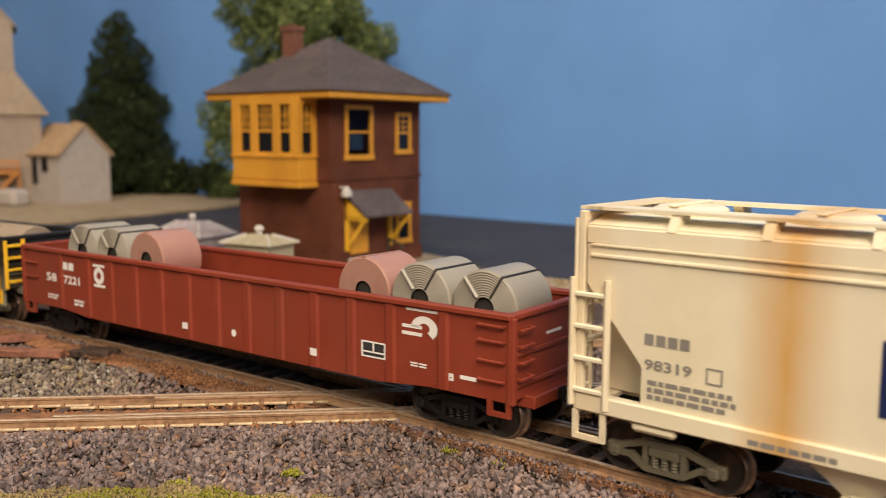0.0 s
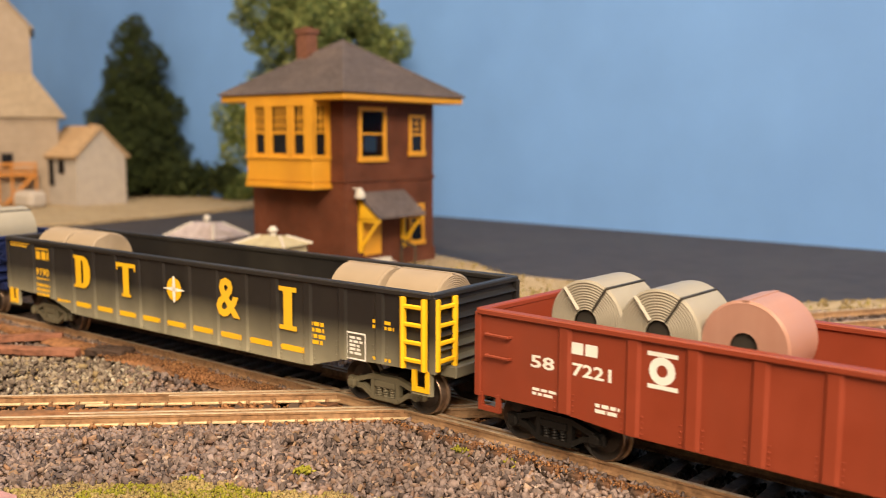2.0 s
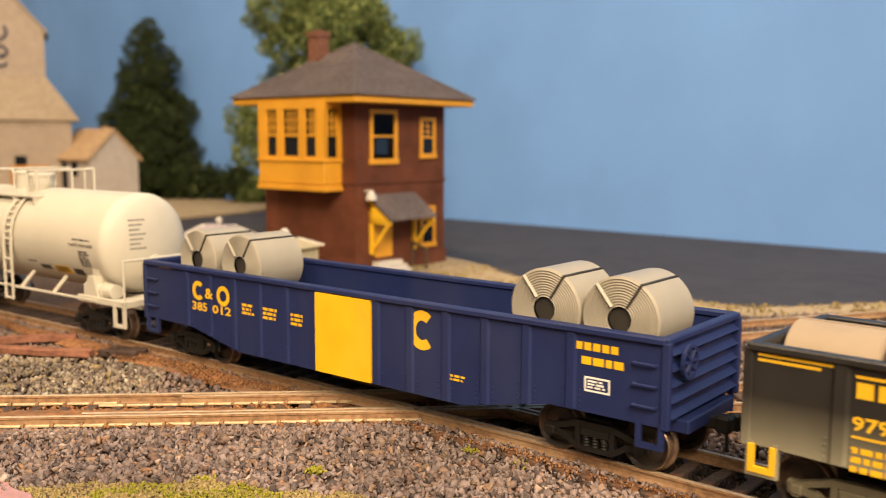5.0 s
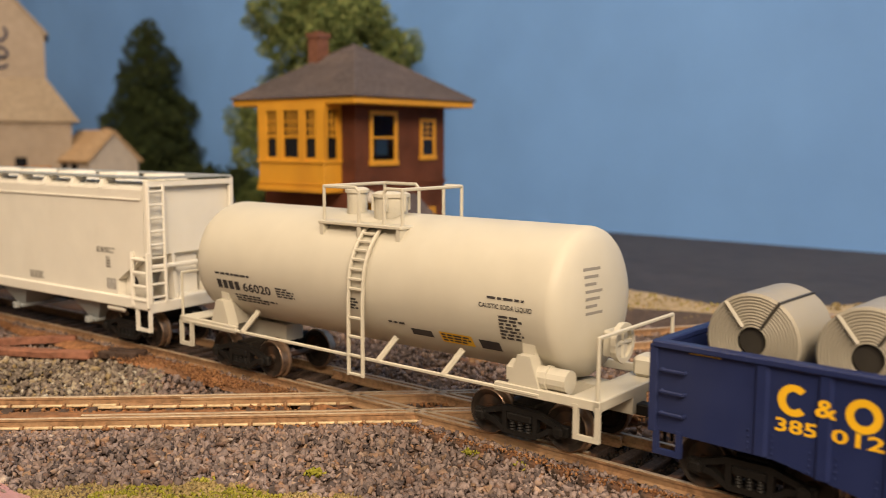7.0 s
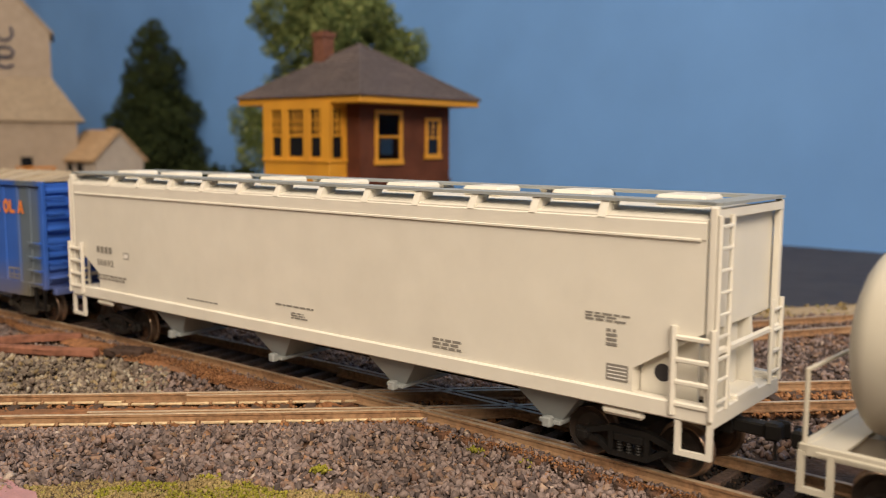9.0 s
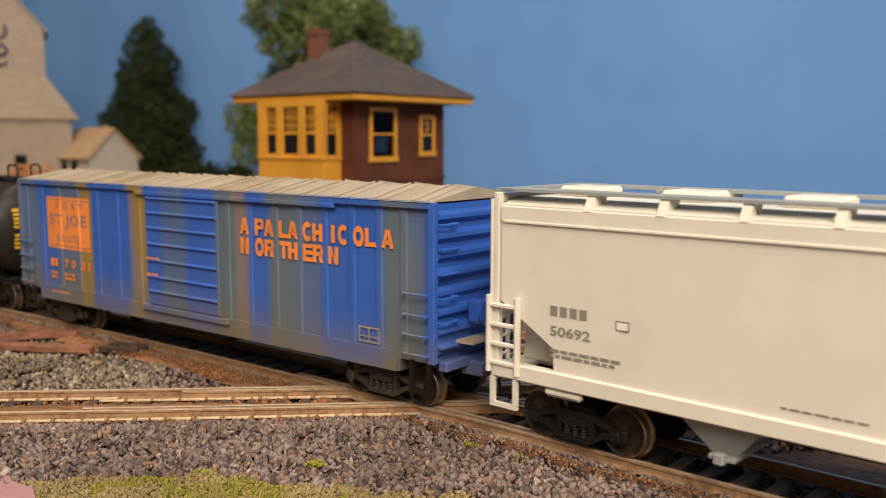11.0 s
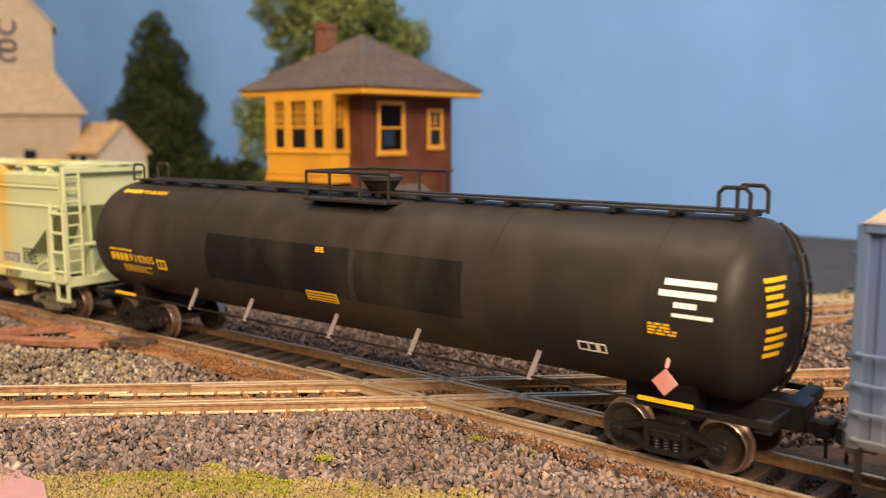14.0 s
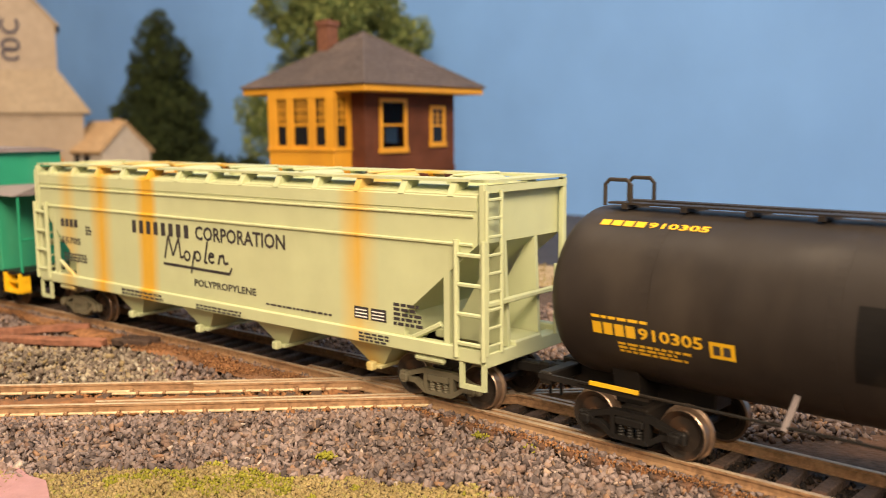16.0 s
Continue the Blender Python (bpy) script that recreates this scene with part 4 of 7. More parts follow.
# walkway and dome on the top
bm = bmesh.new()
bx(bm, -14.5, 13.0, -12.4, 12.4, 43.4, 44.2, 0.15)
for x in (-13.4, -0.6, 12.0):
    for s in (-1, 1):
        bx(bm, x - 0.6, x + 0.6, s * 8.0, s * 12.2, 40.5, 43.7)
pm("platform", bm, C, car)
for x, r, z1 in ((-10.5, 2.6, 51.6), (1.0, 4.2, 51.0)):
    bm = bmesh.new()
    lathe(bm, [(0, r), (z1 - 45, r), (z1 - 45, r + 0.5), (z1 - 44.2, r + 0.5), (z1 - 43.7, r * 0.8), (z1 - 43.6, 0)], "y", 20)
    bmesh.ops.transform(bm, matrix=Matrix.Translation((x, -2.5, 44.2)) @ Matrix.Rotation(radians(90), 4, "X"), verts=bm.verts[:])
    dome = pm("dome", bm, C, car)
    if r > 4:
        bm = bmesh.new()
        rod(bm, (0, 0, 0), (0, 0, 3.7), 0.4, 6)
        bolt = pm("bolt", bm, C, dome)
        for i in range(6):
            ob = again(bolt, dome) if i else bolt
            ob.location = ((x + 4.6 * math.cos(i * math.pi / 3)) * 0.001, (4.6 * math.sin(i * math.pi / 3) - 2.5) * 0.001, 0.0469)
for pts in [[(-13.6, k * 11, 44), (-13.6, k * 11, 52.6), (-2.6, k * 11, 52.6), (-1.6, k * 11, 51.6), (-1.6, k * 11, 44)] for k in (-1, 1)] \
        + [[(6.6, k * 11, 44), (6.6, k * 11, 51.6), (7.4, k * 11, 52.6), (12.4, k * 11, 52.6), (12.4, k * 11, 44)] for k in (-1, 1)] \
        + [[(x, -11, 52.6), (x, 11, 52.6)] for x in (-13.6, 12.4)]:
    bm = bmesh.new()
    rail_path(bm, pts, 0.42)
    pm("handrail", bm, C, car)
for s in (-1, 1):
    stiles, lad = [], None
    for k in (0.8, 5.4):
        pts = []
        for i in range(9):
            a = radians(52 - 62 * i / 8)
            pts.append((k, s * (R + 0.9) * math.cos(a), ZC + (R + 0.9) * math.sin(a)))
        pts.append((k, s * 17.3, 8.6))
        pts[-2] = (k, s * 17.3, 26.5)
        bm = bmesh.new()
        rail_path(bm, pts, 0.5)
        ob = pm("stile" if lad else "ladder", bm, C, lad or car)
        lad = lad or ob
        stiles.append(pts)
    for p, q in [(stiles[0][i], stiles[1][i]) for i in range(1, 8)] + [((0.8, s * 17.3, z), (5.4, s * 17.3, z)) for z in (22.5, 18.0, 13.5, 9.0)]:
        bm = bmesh.new()
        rod(bm, p, q, 0.4, 6)
        pm("rung", bm, C, lad)
    bm = bmesh.new()
    rail_path(bm, [(-h + 3, s * 16.4, 13.0), (h - 14, s * 16.4, 13.0)], 0.45)
    for x in (-40, -8.5 + 18, 29.0):
        rod(bm, (x, s * 16.4, 13.0), (x + 3.0, s * 13.2, 18.6), 0.75, 6)
    pm("side_rail", bm, C, car)
for s in (-1, 1):
    bm = bmesh.new()
    for y in (-16.6, 15.4):
        bx(bm, s * (h - 25), s * h, y, y + 1.2, 12.2, 14.2, 0.15)
    bx(bm, s * (h - 1.6), s * h, -16.6, 16.6, 12.0, 14.2, 0.2)
    bx(bm, s * (h - 7), s * (h - 0.5), -16.0, 16.0, 13.6, 14.0)
    bx(bm, s * (h - 30), s * h, -3.0, 3.0, 8.6, 13.2)
    pm("end_platform", bm, C, car)
    bm = bmesh.new()
    prism(bm, [(-13.5, 13.5), (13.5, 13.5), (14.6, 24.5), (11.5, 19), (6, 16), (-6, 16), (-11.5, 19), (-14.6, 24.5)], s * (h - 18) - 1.5, s * (h - 18) + 1.5, "x")
    pm("saddle", bm, C, car)
    bm = bmesh.new()
    prism(bm, [(s * (h - 22), 13.6), (s * (h - 14), 13.6), (s * (h - 16.5), 20.5), (s * (h - 19.5), 20.5)], -16.2, -13.0)
    pm("bracket", bm, C, car)
    bm = bmesh.new()
    rail_path(bm, [(s * (h - 0.8), -16, 14), (s * (h - 0.8), -16, 26.5), (s * (h - 0.8), 16, 26.5), (s * (h - 0.8), 16, 14)], 0.42)
    pm("end_handrail", bm, C, car)
    stirrup(car, C, s * h - (5.8 if s > 0 else 0), s * h + (0 if s > 0 else 5.8), -16.8, 6.8, 13)
    add_coupler(car, s * h, s)
    add_truck(car, s * 46.5, "dark")
bm = bmesh.new()
rod(bm, (h - 18.5, -13.4, 16.0), (h - 8.5, -13.4, 16.0), 2.4, 14)
rod(bm, (h - 22.5, -13.4, 16.2), (h - 18.5, -13.4, 16.2), 2.7, 6)
rod(bm, (h - 14, -13.4, 16.0), (h - 13, -13.4, 16.0), 2.7, 14)
pm("air_reservoir", bm, C, car)
bm = bmesh.new()
lathe(bm, [(-0.6, 4.2), (0.6, 4.2), (0.6, 3.2), (-0.6, 3.2), (-0.6, 4.2)], "x", 18, (-2.0, 23.0))
bx(bm, -3.4, 0, -4.5, 0.5, 20, 25.5, 0.4)
rod(bm, (0, -2, 18.6), (0, -2, 27.2), 0.5, 6)
rod(bm, (0, -6, 23), (0, 2, 23), 0.5, 6)
bx(bm, -2, 3, 6, 12, 14, 18.5, 0.8)
bmesh.ops.translate(bm, verts=bm.verts[:], vec=(h - 3.2, 0, 0))
pm("brake_gear", bm, C, car)

car, h = new_car("black_tank_car", "long dull-black tank car with yellow stencils", "tank car", -1341, -1120)
B = P["tank_black"]
R, ZC = 17.6, 29.6
tank_shell(car, B, -102.5, 101.0, R, ZC, 7.5, 64)
TY = on_tank(R, ZC, 0.12)
bm = bmesh.new()
for i in range(10):
    z0, z1 = 23.0 + 1.25 * i, 23.0 + 1.25 * (i + 1)
    rect(bm, -46.3, 43.8, z0, z1, on_tank(R, ZC, 0.06))
pm("repaint_patch", bm, P["patch_black"], car, "darker repainted patch")
bm = bmesh.new()
rect(bm, -6.4, 4.8, 21.4, 24.0, TY)
rows_of_bars(bm, -2.2, 1.4, 33.8, 35.2, 3, TY, 41, 0.2)
rows_of_bars(bm, 87.7, 93.7, 26.2, 28.6, 4, TY, 42)
rows_of_bars(bm, -95.4, -83.0, 27.0, 27.9, 1, TY, 43, 0.05)
for i in range(4):
    rect(bm, -95.2 + 2.45 * i, -93.2 + 2.45 * i, 24.0, 26.4, TY)
letters(bm, "910305", -85.2, -72.2, 24.0, 26.4, TY)
rect(bm, -71.0, -66.2, 22.9, 26.0, TY)
rows_of_bars(bm, -90.0, -72.5, 20.6, 23.0, 3, TY, 44, 0.3)
for i in range(4):
    rect(bm, -98.6 + 2.6 * i, -96.5 + 2.6 * i, 44.2, 45.1, TY)
letters(bm, "910305", -88.0, -75.4, 44.2, 45.1, TY)
HEAD_X = lambda y, z: 101.1 + 7.5 * math.sqrt(max(0.0, 1 - (y * y + (z - ZC) ** 2) / R ** 2))
for k in range(9):
    z = 37 - k * 1.5 - (1.5 if k > 4 else 0)
    ys = [-10.5 + (7.0 - k % 3) * q / 4 for q in range(5)]
    for ya, yb in zip(ys, ys[1:]):
        bm.faces.new([bm.verts.new((HEAD_X(y, zz), y, zz)) for y, zz in ((ya, z - 0.45), (yb, z - 0.45), (yb, z + 0.4), (ya, z + 0.4))])
pm("stencils", bm, P["gold"], car, "yellow stencilled markings")
bm = bmesh.new()
for i in range(3):
    rect(bm, -5.9, 4.3, 21.75 + 0.75 * i, 22.0 + 0.75 * i, on_tank(R, ZC, 0.18))
rect(bm, -70.2, -68.9, 23.6, 25.3, on_tank(R, ZC, 0.18))
rect(bm, -68.3, -67.0, 23.6, 25.3, on_tank(R, ZC, 0.18))
pm("stencil_print", bm, P["ink"], car)
bm = bmesh.new()
for x0, x1, z0, z1 in ((90.4, 100.2, 35.6, 36.7), (89.5, 100.4, 33.6, 34.7), (92.6, 97.0, 31.7, 32.7), (92.4, 100.2, 30.0, 30.7)):
    bm = bmesh.new()
    rect(bm, x0, x1, z0, z1, TY)
    pm("print_line", bm, P["white"], car, "white line of print")
bm = bmesh.new()
for x0, x1, z0, z1 in ((72.0, 78.4, 22.1, 22.5), (72.0, 78.4, 20.4, 20.8), (72, 72.4, 20.8, 22.1), (78, 78.4, 20.8, 22.1), (74.2, 74.6, 20.8, 22.1), (76, 77, 20.8, 22.1)):
    rect(bm, x0, x1, z0, z1, TY)
pm("label_panel", bm, P["white"], car, "white framed label")
bm = bmesh.new()
box(bm, 91.1, -16.7, 17.4, 3.6, 0.4, 3.6, Matrix.Rotation(radians(45), 4, "Y"))
rod(bm, (91.1, -16.3, 20), (91.1, -15.0, 22.5), 0.4, 6)
pm("hazard_placard", bm, paint("pink_placard", (0.55, 0.22, 0.20), 0.5, fine=(0.7, 0.66, 0.62), fine_amount=0.8), car, "pink and white diamond placard")
for x in (-84, -50, 10.5, 50, 86.5):
    bm = bmesh.new()
    lathe(bm, [(x - 0.9, R + 0.02), (x - 0.9, R + 0.08), (x + 0.9, R + 0.08), (x + 0.9, R + 0.02)], "x", 64, (0, ZC))
    bmesh.ops.delete(bm, geom=[f for f in bm.faces if len(f.verts) > 4], context="FACES_ONLY")
    pm("band", bm, B, car)
bm = bmesh.new()
for s in (-1, 1):
    bx(bm, -100, 101, s * 2.0, s * 5.0, 47.9, 48.3)
for x in range(-96, 102, 13):
    bx(bm, x - 0.6, x + 0.6, -5.4, 5.4, 47.0, 48.0)
pm("top_walkway", bm, B, car)
bm = bmesh.new()
bx(bm, -12.4, 16.5, -11.5, 11.5, 45.8, 46.6, 0.15)
pm("dome_platform", bm, B, car)
bm = bmesh.new()
for s in (-1, 1):
    rail_path(bm, [(-11.6, s * 11, 46.4), (-11.6, s * 11, 53.2), (17.0, s * 11, 53.2), (17.0, s * 11, 46.4)], 0.4)
    for x in (-3.0, 7.5):
        rod(bm, (x, s * 11, 46.4), (x, s * 11, 53.6), 0.4, 6)
rail_path(bm, [(-11.6, -11, 53.2), (-11.6, 11, 53.2)], 0.4)
pm("handrail", bm, B, car)
bm = bmesh.new()
lathe(bm, [(0, 2.6), (1.6, 3.0), (3.4, 4.4), (4.4, 5.0), (4.4, 5.4), (5.4, 5.4), (5.7, 4.6), (6.0, 0)], "y", 24)
bmesh.ops.transform(bm, matrix=Matrix.Translation((4.5, 0, 46.6)) @ Matrix.Rotation(radians(90), 4, "X"), verts=bm.verts[:])
pm("dome", bm, B, car)
for s in (-1, 1):
    bm = bmesh.new()
    for y in (-4.5, 4.5):
        x = s * 101
        rail_path(bm, [(x - s * 6, y, 48), (x - s * 6, y, 51.8), (x - s * 5, y, 52.8), (x - s * 1, y, 52.8), (x, y, 51.8), (x, y, 47.5)], 0.4)
    pm("end_grab", bm, B, car)
    bm = bmesh.new()
    rail_path(bm, [(-100, s * 15.0, 12.8), (100, s * 15.0, 12.8)], 0.3)
    pm("side_rail", bm, P["dark"], car)
    for x in (-58, -33, 0, 27, 60):
        bm = bmesh.new()
        rod(bm, (x, s * 15.2, 12.2), (x + 1.4, s * 13.2, 18.2), 0.6, 6)
        pm("bracket", bm, P["grey_roof"], car)
    bm = bmesh.new()
    bx(bm, s * 76, s * 112, -3.4, 3.4, 8.6, 13.8, 0.3)
    bx(bm, s * 107, s * 110, -14.5, 14.5, 10.5, 13.2, 0.3)
    prism(bm, [(-9, 8.6), (9, 8.6), (11.5, 17.5), (8, 15.2), (-8, 15.2), (-11.5, 17.5)], s * 91.5 - 3.0, s * 91.5 + 3.0, "x")
    for y in (-14.8, 14.0):
        bx(bm, s * 84, s * 110, y, y + 0.8, 11.6, 12.8)
    pm("stub_sill", bm, P["dark"], car, "black stub sill")
    lad = None
    for y in (2, 8):
        bm = bmesh.new()
        rail_path(bm, [(s * (HEAD_X(y, z) + 1.0), y, z) for z in (13, 17, 22, 28, 34, 39, 43, 45.5)], 0.4)
        ob = pm("stile" if lad else "end_ladder", bm, B, lad or car)
        lad = lad or ob
    for k in range(6):
        z = 15 + k * 5.0
        bm = bmesh.new()
        rod(bm, (s * (HEAD_X(2, z) + 1.0), 2, z), (s * (HEAD_X(8, z) + 1.0), 8, z), 0.35, 6)
        pm("rung", bm, B, lad)
    bm = bmesh.new()
    bx(bm, s * 91 - 6, s * 91 + 5, -15.4, -15.0, 12.8, 13.6)
    pm("step_edge", bm, P["gold"], car, "yellow step edge")
    add_coupler(car, s * 109.5, s)
    add_truck(car, s * 89.5, "dark")


# ---- covered hoppers ----
def hopper(name, label, u0, u1, mat, zs, zt, zline, cut, zcut, supports, bays, trucks, hatch, roofmat=None, bay_mat=None, look_of="dark", group_lines=(), knee=0.0):
    car, h = new_car(name, label, "covered hopper", u0, u1)
    e = h - 1.4
    bm = bmesh.new()
    prism(bm, [(-e + cut, zs + 2.5 + knee), (-e + cut, zs + 2.5), (e - cut, zs + 2.5), (e - cut, zs + 2.5 + knee), (e - 1.0, zcut), (e - 1.0, zt), (-e + 1.0, zt), (-e + 1.0, zcut)], -16.5, 16.5)
    body = pm("body", bm, mat, car)
    bm = bmesh.new()
    prism(bm, [(-16.5, zt), (16.5, zt), (11.0, zt + 1.4), (-11.0, zt + 1.4)], -e + 1.0, e - 1.0, "x")
    pm("roof", bm, mat, car)
    for s in (-1, 1):
        for z, w in ((zline, 0.45), *group_lines):
            bm = bmesh.new()
            prism(bm, [(s * 16.5, z - w), (s * 17.0, z - w * 0.3), (s * 17.0, z + w * 0.5), (s * 16.5, z + w)], -e + 2.0, e - 2.0, "x")
            pm("side_bead", bm, mat, body)
        bm = bmesh.new()
        prism(bm, [(s * 16.4, zt - 3.7), (s * 16.75, zt - 3.4), (s * 16.75, zt - 0.5), (s * 16.2, zt)], -e + 1.0, e - 1.0, "x")
        pm("top_chord", bm, mat, body)
        bm = bmesh.new()
        bx(bm, -h + 0.6, h - 0.6, s * 14.6, s * 17.2, zs, zs + 3.4, 0.3)
        pm("side_sill", bm, mat, car)
        bm = bmesh.new()
        bx(bm, -e, e, s * 10.0, s * 15.6, zt + 2.6, zt + 3.2)
        pm("running_board", bm, roofmat or mat, car)
        for x in supports:
            bm = bmesh.new()
            prism(bm, [(s * 16.9, zt - 0.4), (s * 15.2, zt + 2.6), (s * 11.0, zt + 2.6), (s * 12.0, zt + 0.9)], x - 0.9, x + 0.9, "x")
            pm("bracket", bm, mat, car)
    n = max(2, int(2 * e / hatch[0]))
    for i in range(n):
        x = -e + (i + 0.5) * 2 * e / n
        bm = bmesh.new()
        if hatch[1] == "round":
            lathe(bm, [(0, 7.0), (1.4, 7.0), (2.0, 6.0), (2.2, 0)], "y", 20)
            bmesh.ops.transform(bm, matrix=Matrix.Translation((x, 0, zt + 1.2)) @ Matrix.Rotation(radians(90), 4, "X"), verts=bm.verts[:])
            bx(bm, x - 0.7, x + 0.7, -8.5, 8.5, zt + 3.2, zt + 3.8, 0.2)
        else:
            bx(bm, x - hatch[0] * 0.24, x + hatch[0] * 0.24, -4.5, 4.5, zt + 1.2, zt + 3.55, 0.6)
        pm("hatch_cover", bm, mat, car)
    for x in (-e + 1, e - 1):
        bm = bmesh.new()
        bx(bm, x - 2.4, x + 2.4, -15.6, 15.6, zt + 2.6, zt + 3.2)
        pm("end_walk", bm, roofmat or mat, car)
    for x in bays:
        bm = bmesh.new()
        lo = [bm.verts.new((x + dx, dy, 6.4)) for dx, dy in ((-2.2, -12), (2.2, -12), (2.2, 12), (-2.2, 12))]
        hi = [bm.verts.new((x + dx, dy, zs + 0.5)) for dx, dy in ((-8.5, -15), (8.5, -15), (8.5, 15), (-8.5, 15))]
        for i in range(4):
            bm.faces.new((lo[i], lo[(i + 1) % 4], hi[(i + 1) % 4], hi[i]))
        bm.faces.new(lo[::-1])
        bm.faces.new(hi)
        bx(bm, x - 2.6, x + 2.6, -13.5, 13.5, 5.6, 6.6, 0.2)
        bx(bm, x - 1.0, x + 1.0, -15.0, -13.0, 5.2, 7.4, 0.3)
        pm("outlet_bay", bm, bay_mat or mat, car)
    bm = bmesh.new()
    bx(bm, -h + 2, h - 2, -2.5, 2.5, 8.0, zs + 1)
    pm("centre_sill", bm, P["dark"], car)
    for s in (-1, 1):
        bm = bmesh.new()
        bx(bm, s * (e - cut), s * h, -5.5, 5.5, zs + 1.0, zs + 3.4, 0.4)
        bx(bm, s * (h - 4.6), s * (h - 1.0), -16.6, 16.6, zs + 1.2, zs + 2.0)
        bx(bm, s * (h - 1.2), s * h, -16.8, 16.8, zs - 0.8, zs + 2.4, 0.2)
        pm("end_platform", bm, mat, car)
        for y in (-15.9, 15.9):
            bm = bmesh.new()
            bx(bm, s * (h - 1.9), s * (h - 0.5), y - 0.8, y + 0.8, zs + 2, zt + 2.4, 0.2)
            pm("corner_post", bm, mat, car)
        bm = bmesh.new()
        bx(bm, s * (h - 1.6), s * (h - 0.4), -16.4, 16.4, zt + 0.4, zt + 2.0)
        pm("end_beam", bm, mat, car)
        ladder(car, mat, (s * h, -16.4, zs + 2), (0, 1, 0), (0, 0, zt - zs - 1), 9, 5.4, 0.5)
        ladder(car, mat, (s * h - (7.6 if s > 0 else 0.2), -17.2, zs + 1), (1, 0, 0), (0, 0, zcut - zs), 4, 7.4, 0.7)
        ladder(car, mat, (s * h, 11.2, zs + 2), (0, 1, 0), (0, 0, 17.0), 4, 5.2, 0.5)
        for y in (-6.2, 6.2):
            bm = bmesh.new()
            prism(bm, [(s * (e - cut * 0.75), zs + 2.2), (s * (h - 1.2), zs + 2.2), (s * (e - 1.0), zcut), (s * (e - 2.4), zcut)], y - 0.5, y + 0.5)
            pm("end_gusset", bm, mat, car)
        bm = bmesh.new()
        rod(bm, (s * (h - 0.6), -16, zs + 13), (s * (h - 0.6), 16, zs + 13), 0.7, 6)
        pm("end_rail", bm, mat, car)
        stirrup(car, mat, s * h - (7.0 if s > 0 else 0), s * h + (0 if s > 0 else 7.0), -17.0, 7.6, zs)
        bm = bmesh.new()
        bx(bm, s * (trucks - 4), s * (trucks + 5), -16.6, -15.0, zs - 2.0, zs - 0.1, 0.7)
        pm("jacking_pad", bm, mat, car)
        add_coupler(car, s * h, s)
        add_truck(car, s * trucks, look_of)
    return car, h


car, h = hopper("pale_covered_hopper", "pale grey-white covered hopper with clean sides", -909, -692, P["pale"], 13.2, 49.6, 46.1, 14.5, 29.5,
                [85.3 - 15.5 * i for i in range(12)], (-87 + 29, -12.8, 29.7, 72.6), 90, (21.5, "long"), P["outlet_grey"], P["outlet_grey"], knee=5.5)
Y = flat(-16.62)
bm = bmesh.new()
prism(bm, [(93.0, 16.0), (104.2, 16.0), (104.2, 28.6), (102.5, 28.6), (93.0, 22.0)], -13.8, -13.0)
pm("gusset", bm, P["pale"], car)
bm = bmesh.new()
disc(bm, 97.4, 20.6, 1.7, flat(-13.86))
pm("lightening_hole", bm, P["ink"], car)
for s in (-1, 1):
    bm = bmesh.new()
    bx(bm, s * 103.4, s * 104.4, -4.2, 4.2, 15.4, 30, 0.2)
    bx(bm, s * 102.6, s * 104.0, -16.2, 16.2, 28.2, 30.4, 0.2)
    pm("end_column", bm, P["pale"], car)
bm = bmesh.new()
rows_of_bars(bm, 82.3, 93.4, 29.2, 31.0, 3, Y, 51, 0.4)
rows_of_bars(bm, 86.9, 90.0, 24.6, 28.2, 4, Y, 52)
rect(bm, 87.1, 91.7, 18.2, 21.4, Y)
for i in range(4):
    rect(bm, -93.5 + 2.3 * i, -91.8 + 2.3 * i, 28.0, 30.0, Y)
letters(bm, "50692", -93.5, -84.0, 23.9, 26.0, Y)
rows_of_bars(bm, -93.5, -72, 19.4, 21.4, 2, Y, 53)
rows_of_bars(bm, -46.6, -31.4, 18.3, 18.9, 1, Y, 54, 0.05)
rows_of_bars(bm, -8.5, 5.8, 21.2, 21.9, 1, Y, 55, 0.05)
rows_of_bars(bm, -2.6, 4.4, 18.4, 20.2, 3, Y, 56)
rows_of_bars(bm, 44.0, 52.0, 17.8, 20.4, 3, Y, 57)
rect(bm, -78.5, -75.5, 27.0, 29.0, Y)
pm("lettering", bm, P["soft_ink"], car, "dark grey printed markings")
bm = bmesh.new()
rect(bm, -78.2, -75.8, 27.3, 28.7, flat(-16.66))
for i in range(4):
    rect(bm, 87.4, 91.4, 18.6 + 0.7 * i, 18.8 + 0.7 * i, flat(-16.66))
pm("label_print", bm, P["white"], car)

car, h = hopper("green_covered_hopper", "pale green covered hopper with orange rust streaks", -1543, -1353.5, P["mint"], 12.6, 49.2, 38.4, 22.0, 38.5,
                [85.2 - 14.2 * i for i in range(13)], (-44, -9.7, 23.8, 58.5), 78, (23.5, "round"), None, None, "dusty", ((44.6, 0.35),), knee=6.0)
bm = bmesh.new()
for i in range(4):
    rect(bm, -79.5 + 2.75 * i, -77.4 + 2.75 * i, 32.0, 34.6, Y)
letters(bm, "55705", -79.5, -67.8, 26.4, 28.6, Y)
rows_of_bars(bm, -78.5, -62, 20.5, 23.5, 3, Y, 61)
rows_of_bars(bm, -64.5, -60.5, 29.8, 33.0, 3, Y, 62)
x = -37.7
for i in range(8):
    rect(bm, x, x + 2.1, 32.7, 36.5, Y)
    x += 3.72
letters(bm, "CORPORATION", -6.5, 31.3, 32.6, 36.6, Y)
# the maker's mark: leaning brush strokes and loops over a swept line


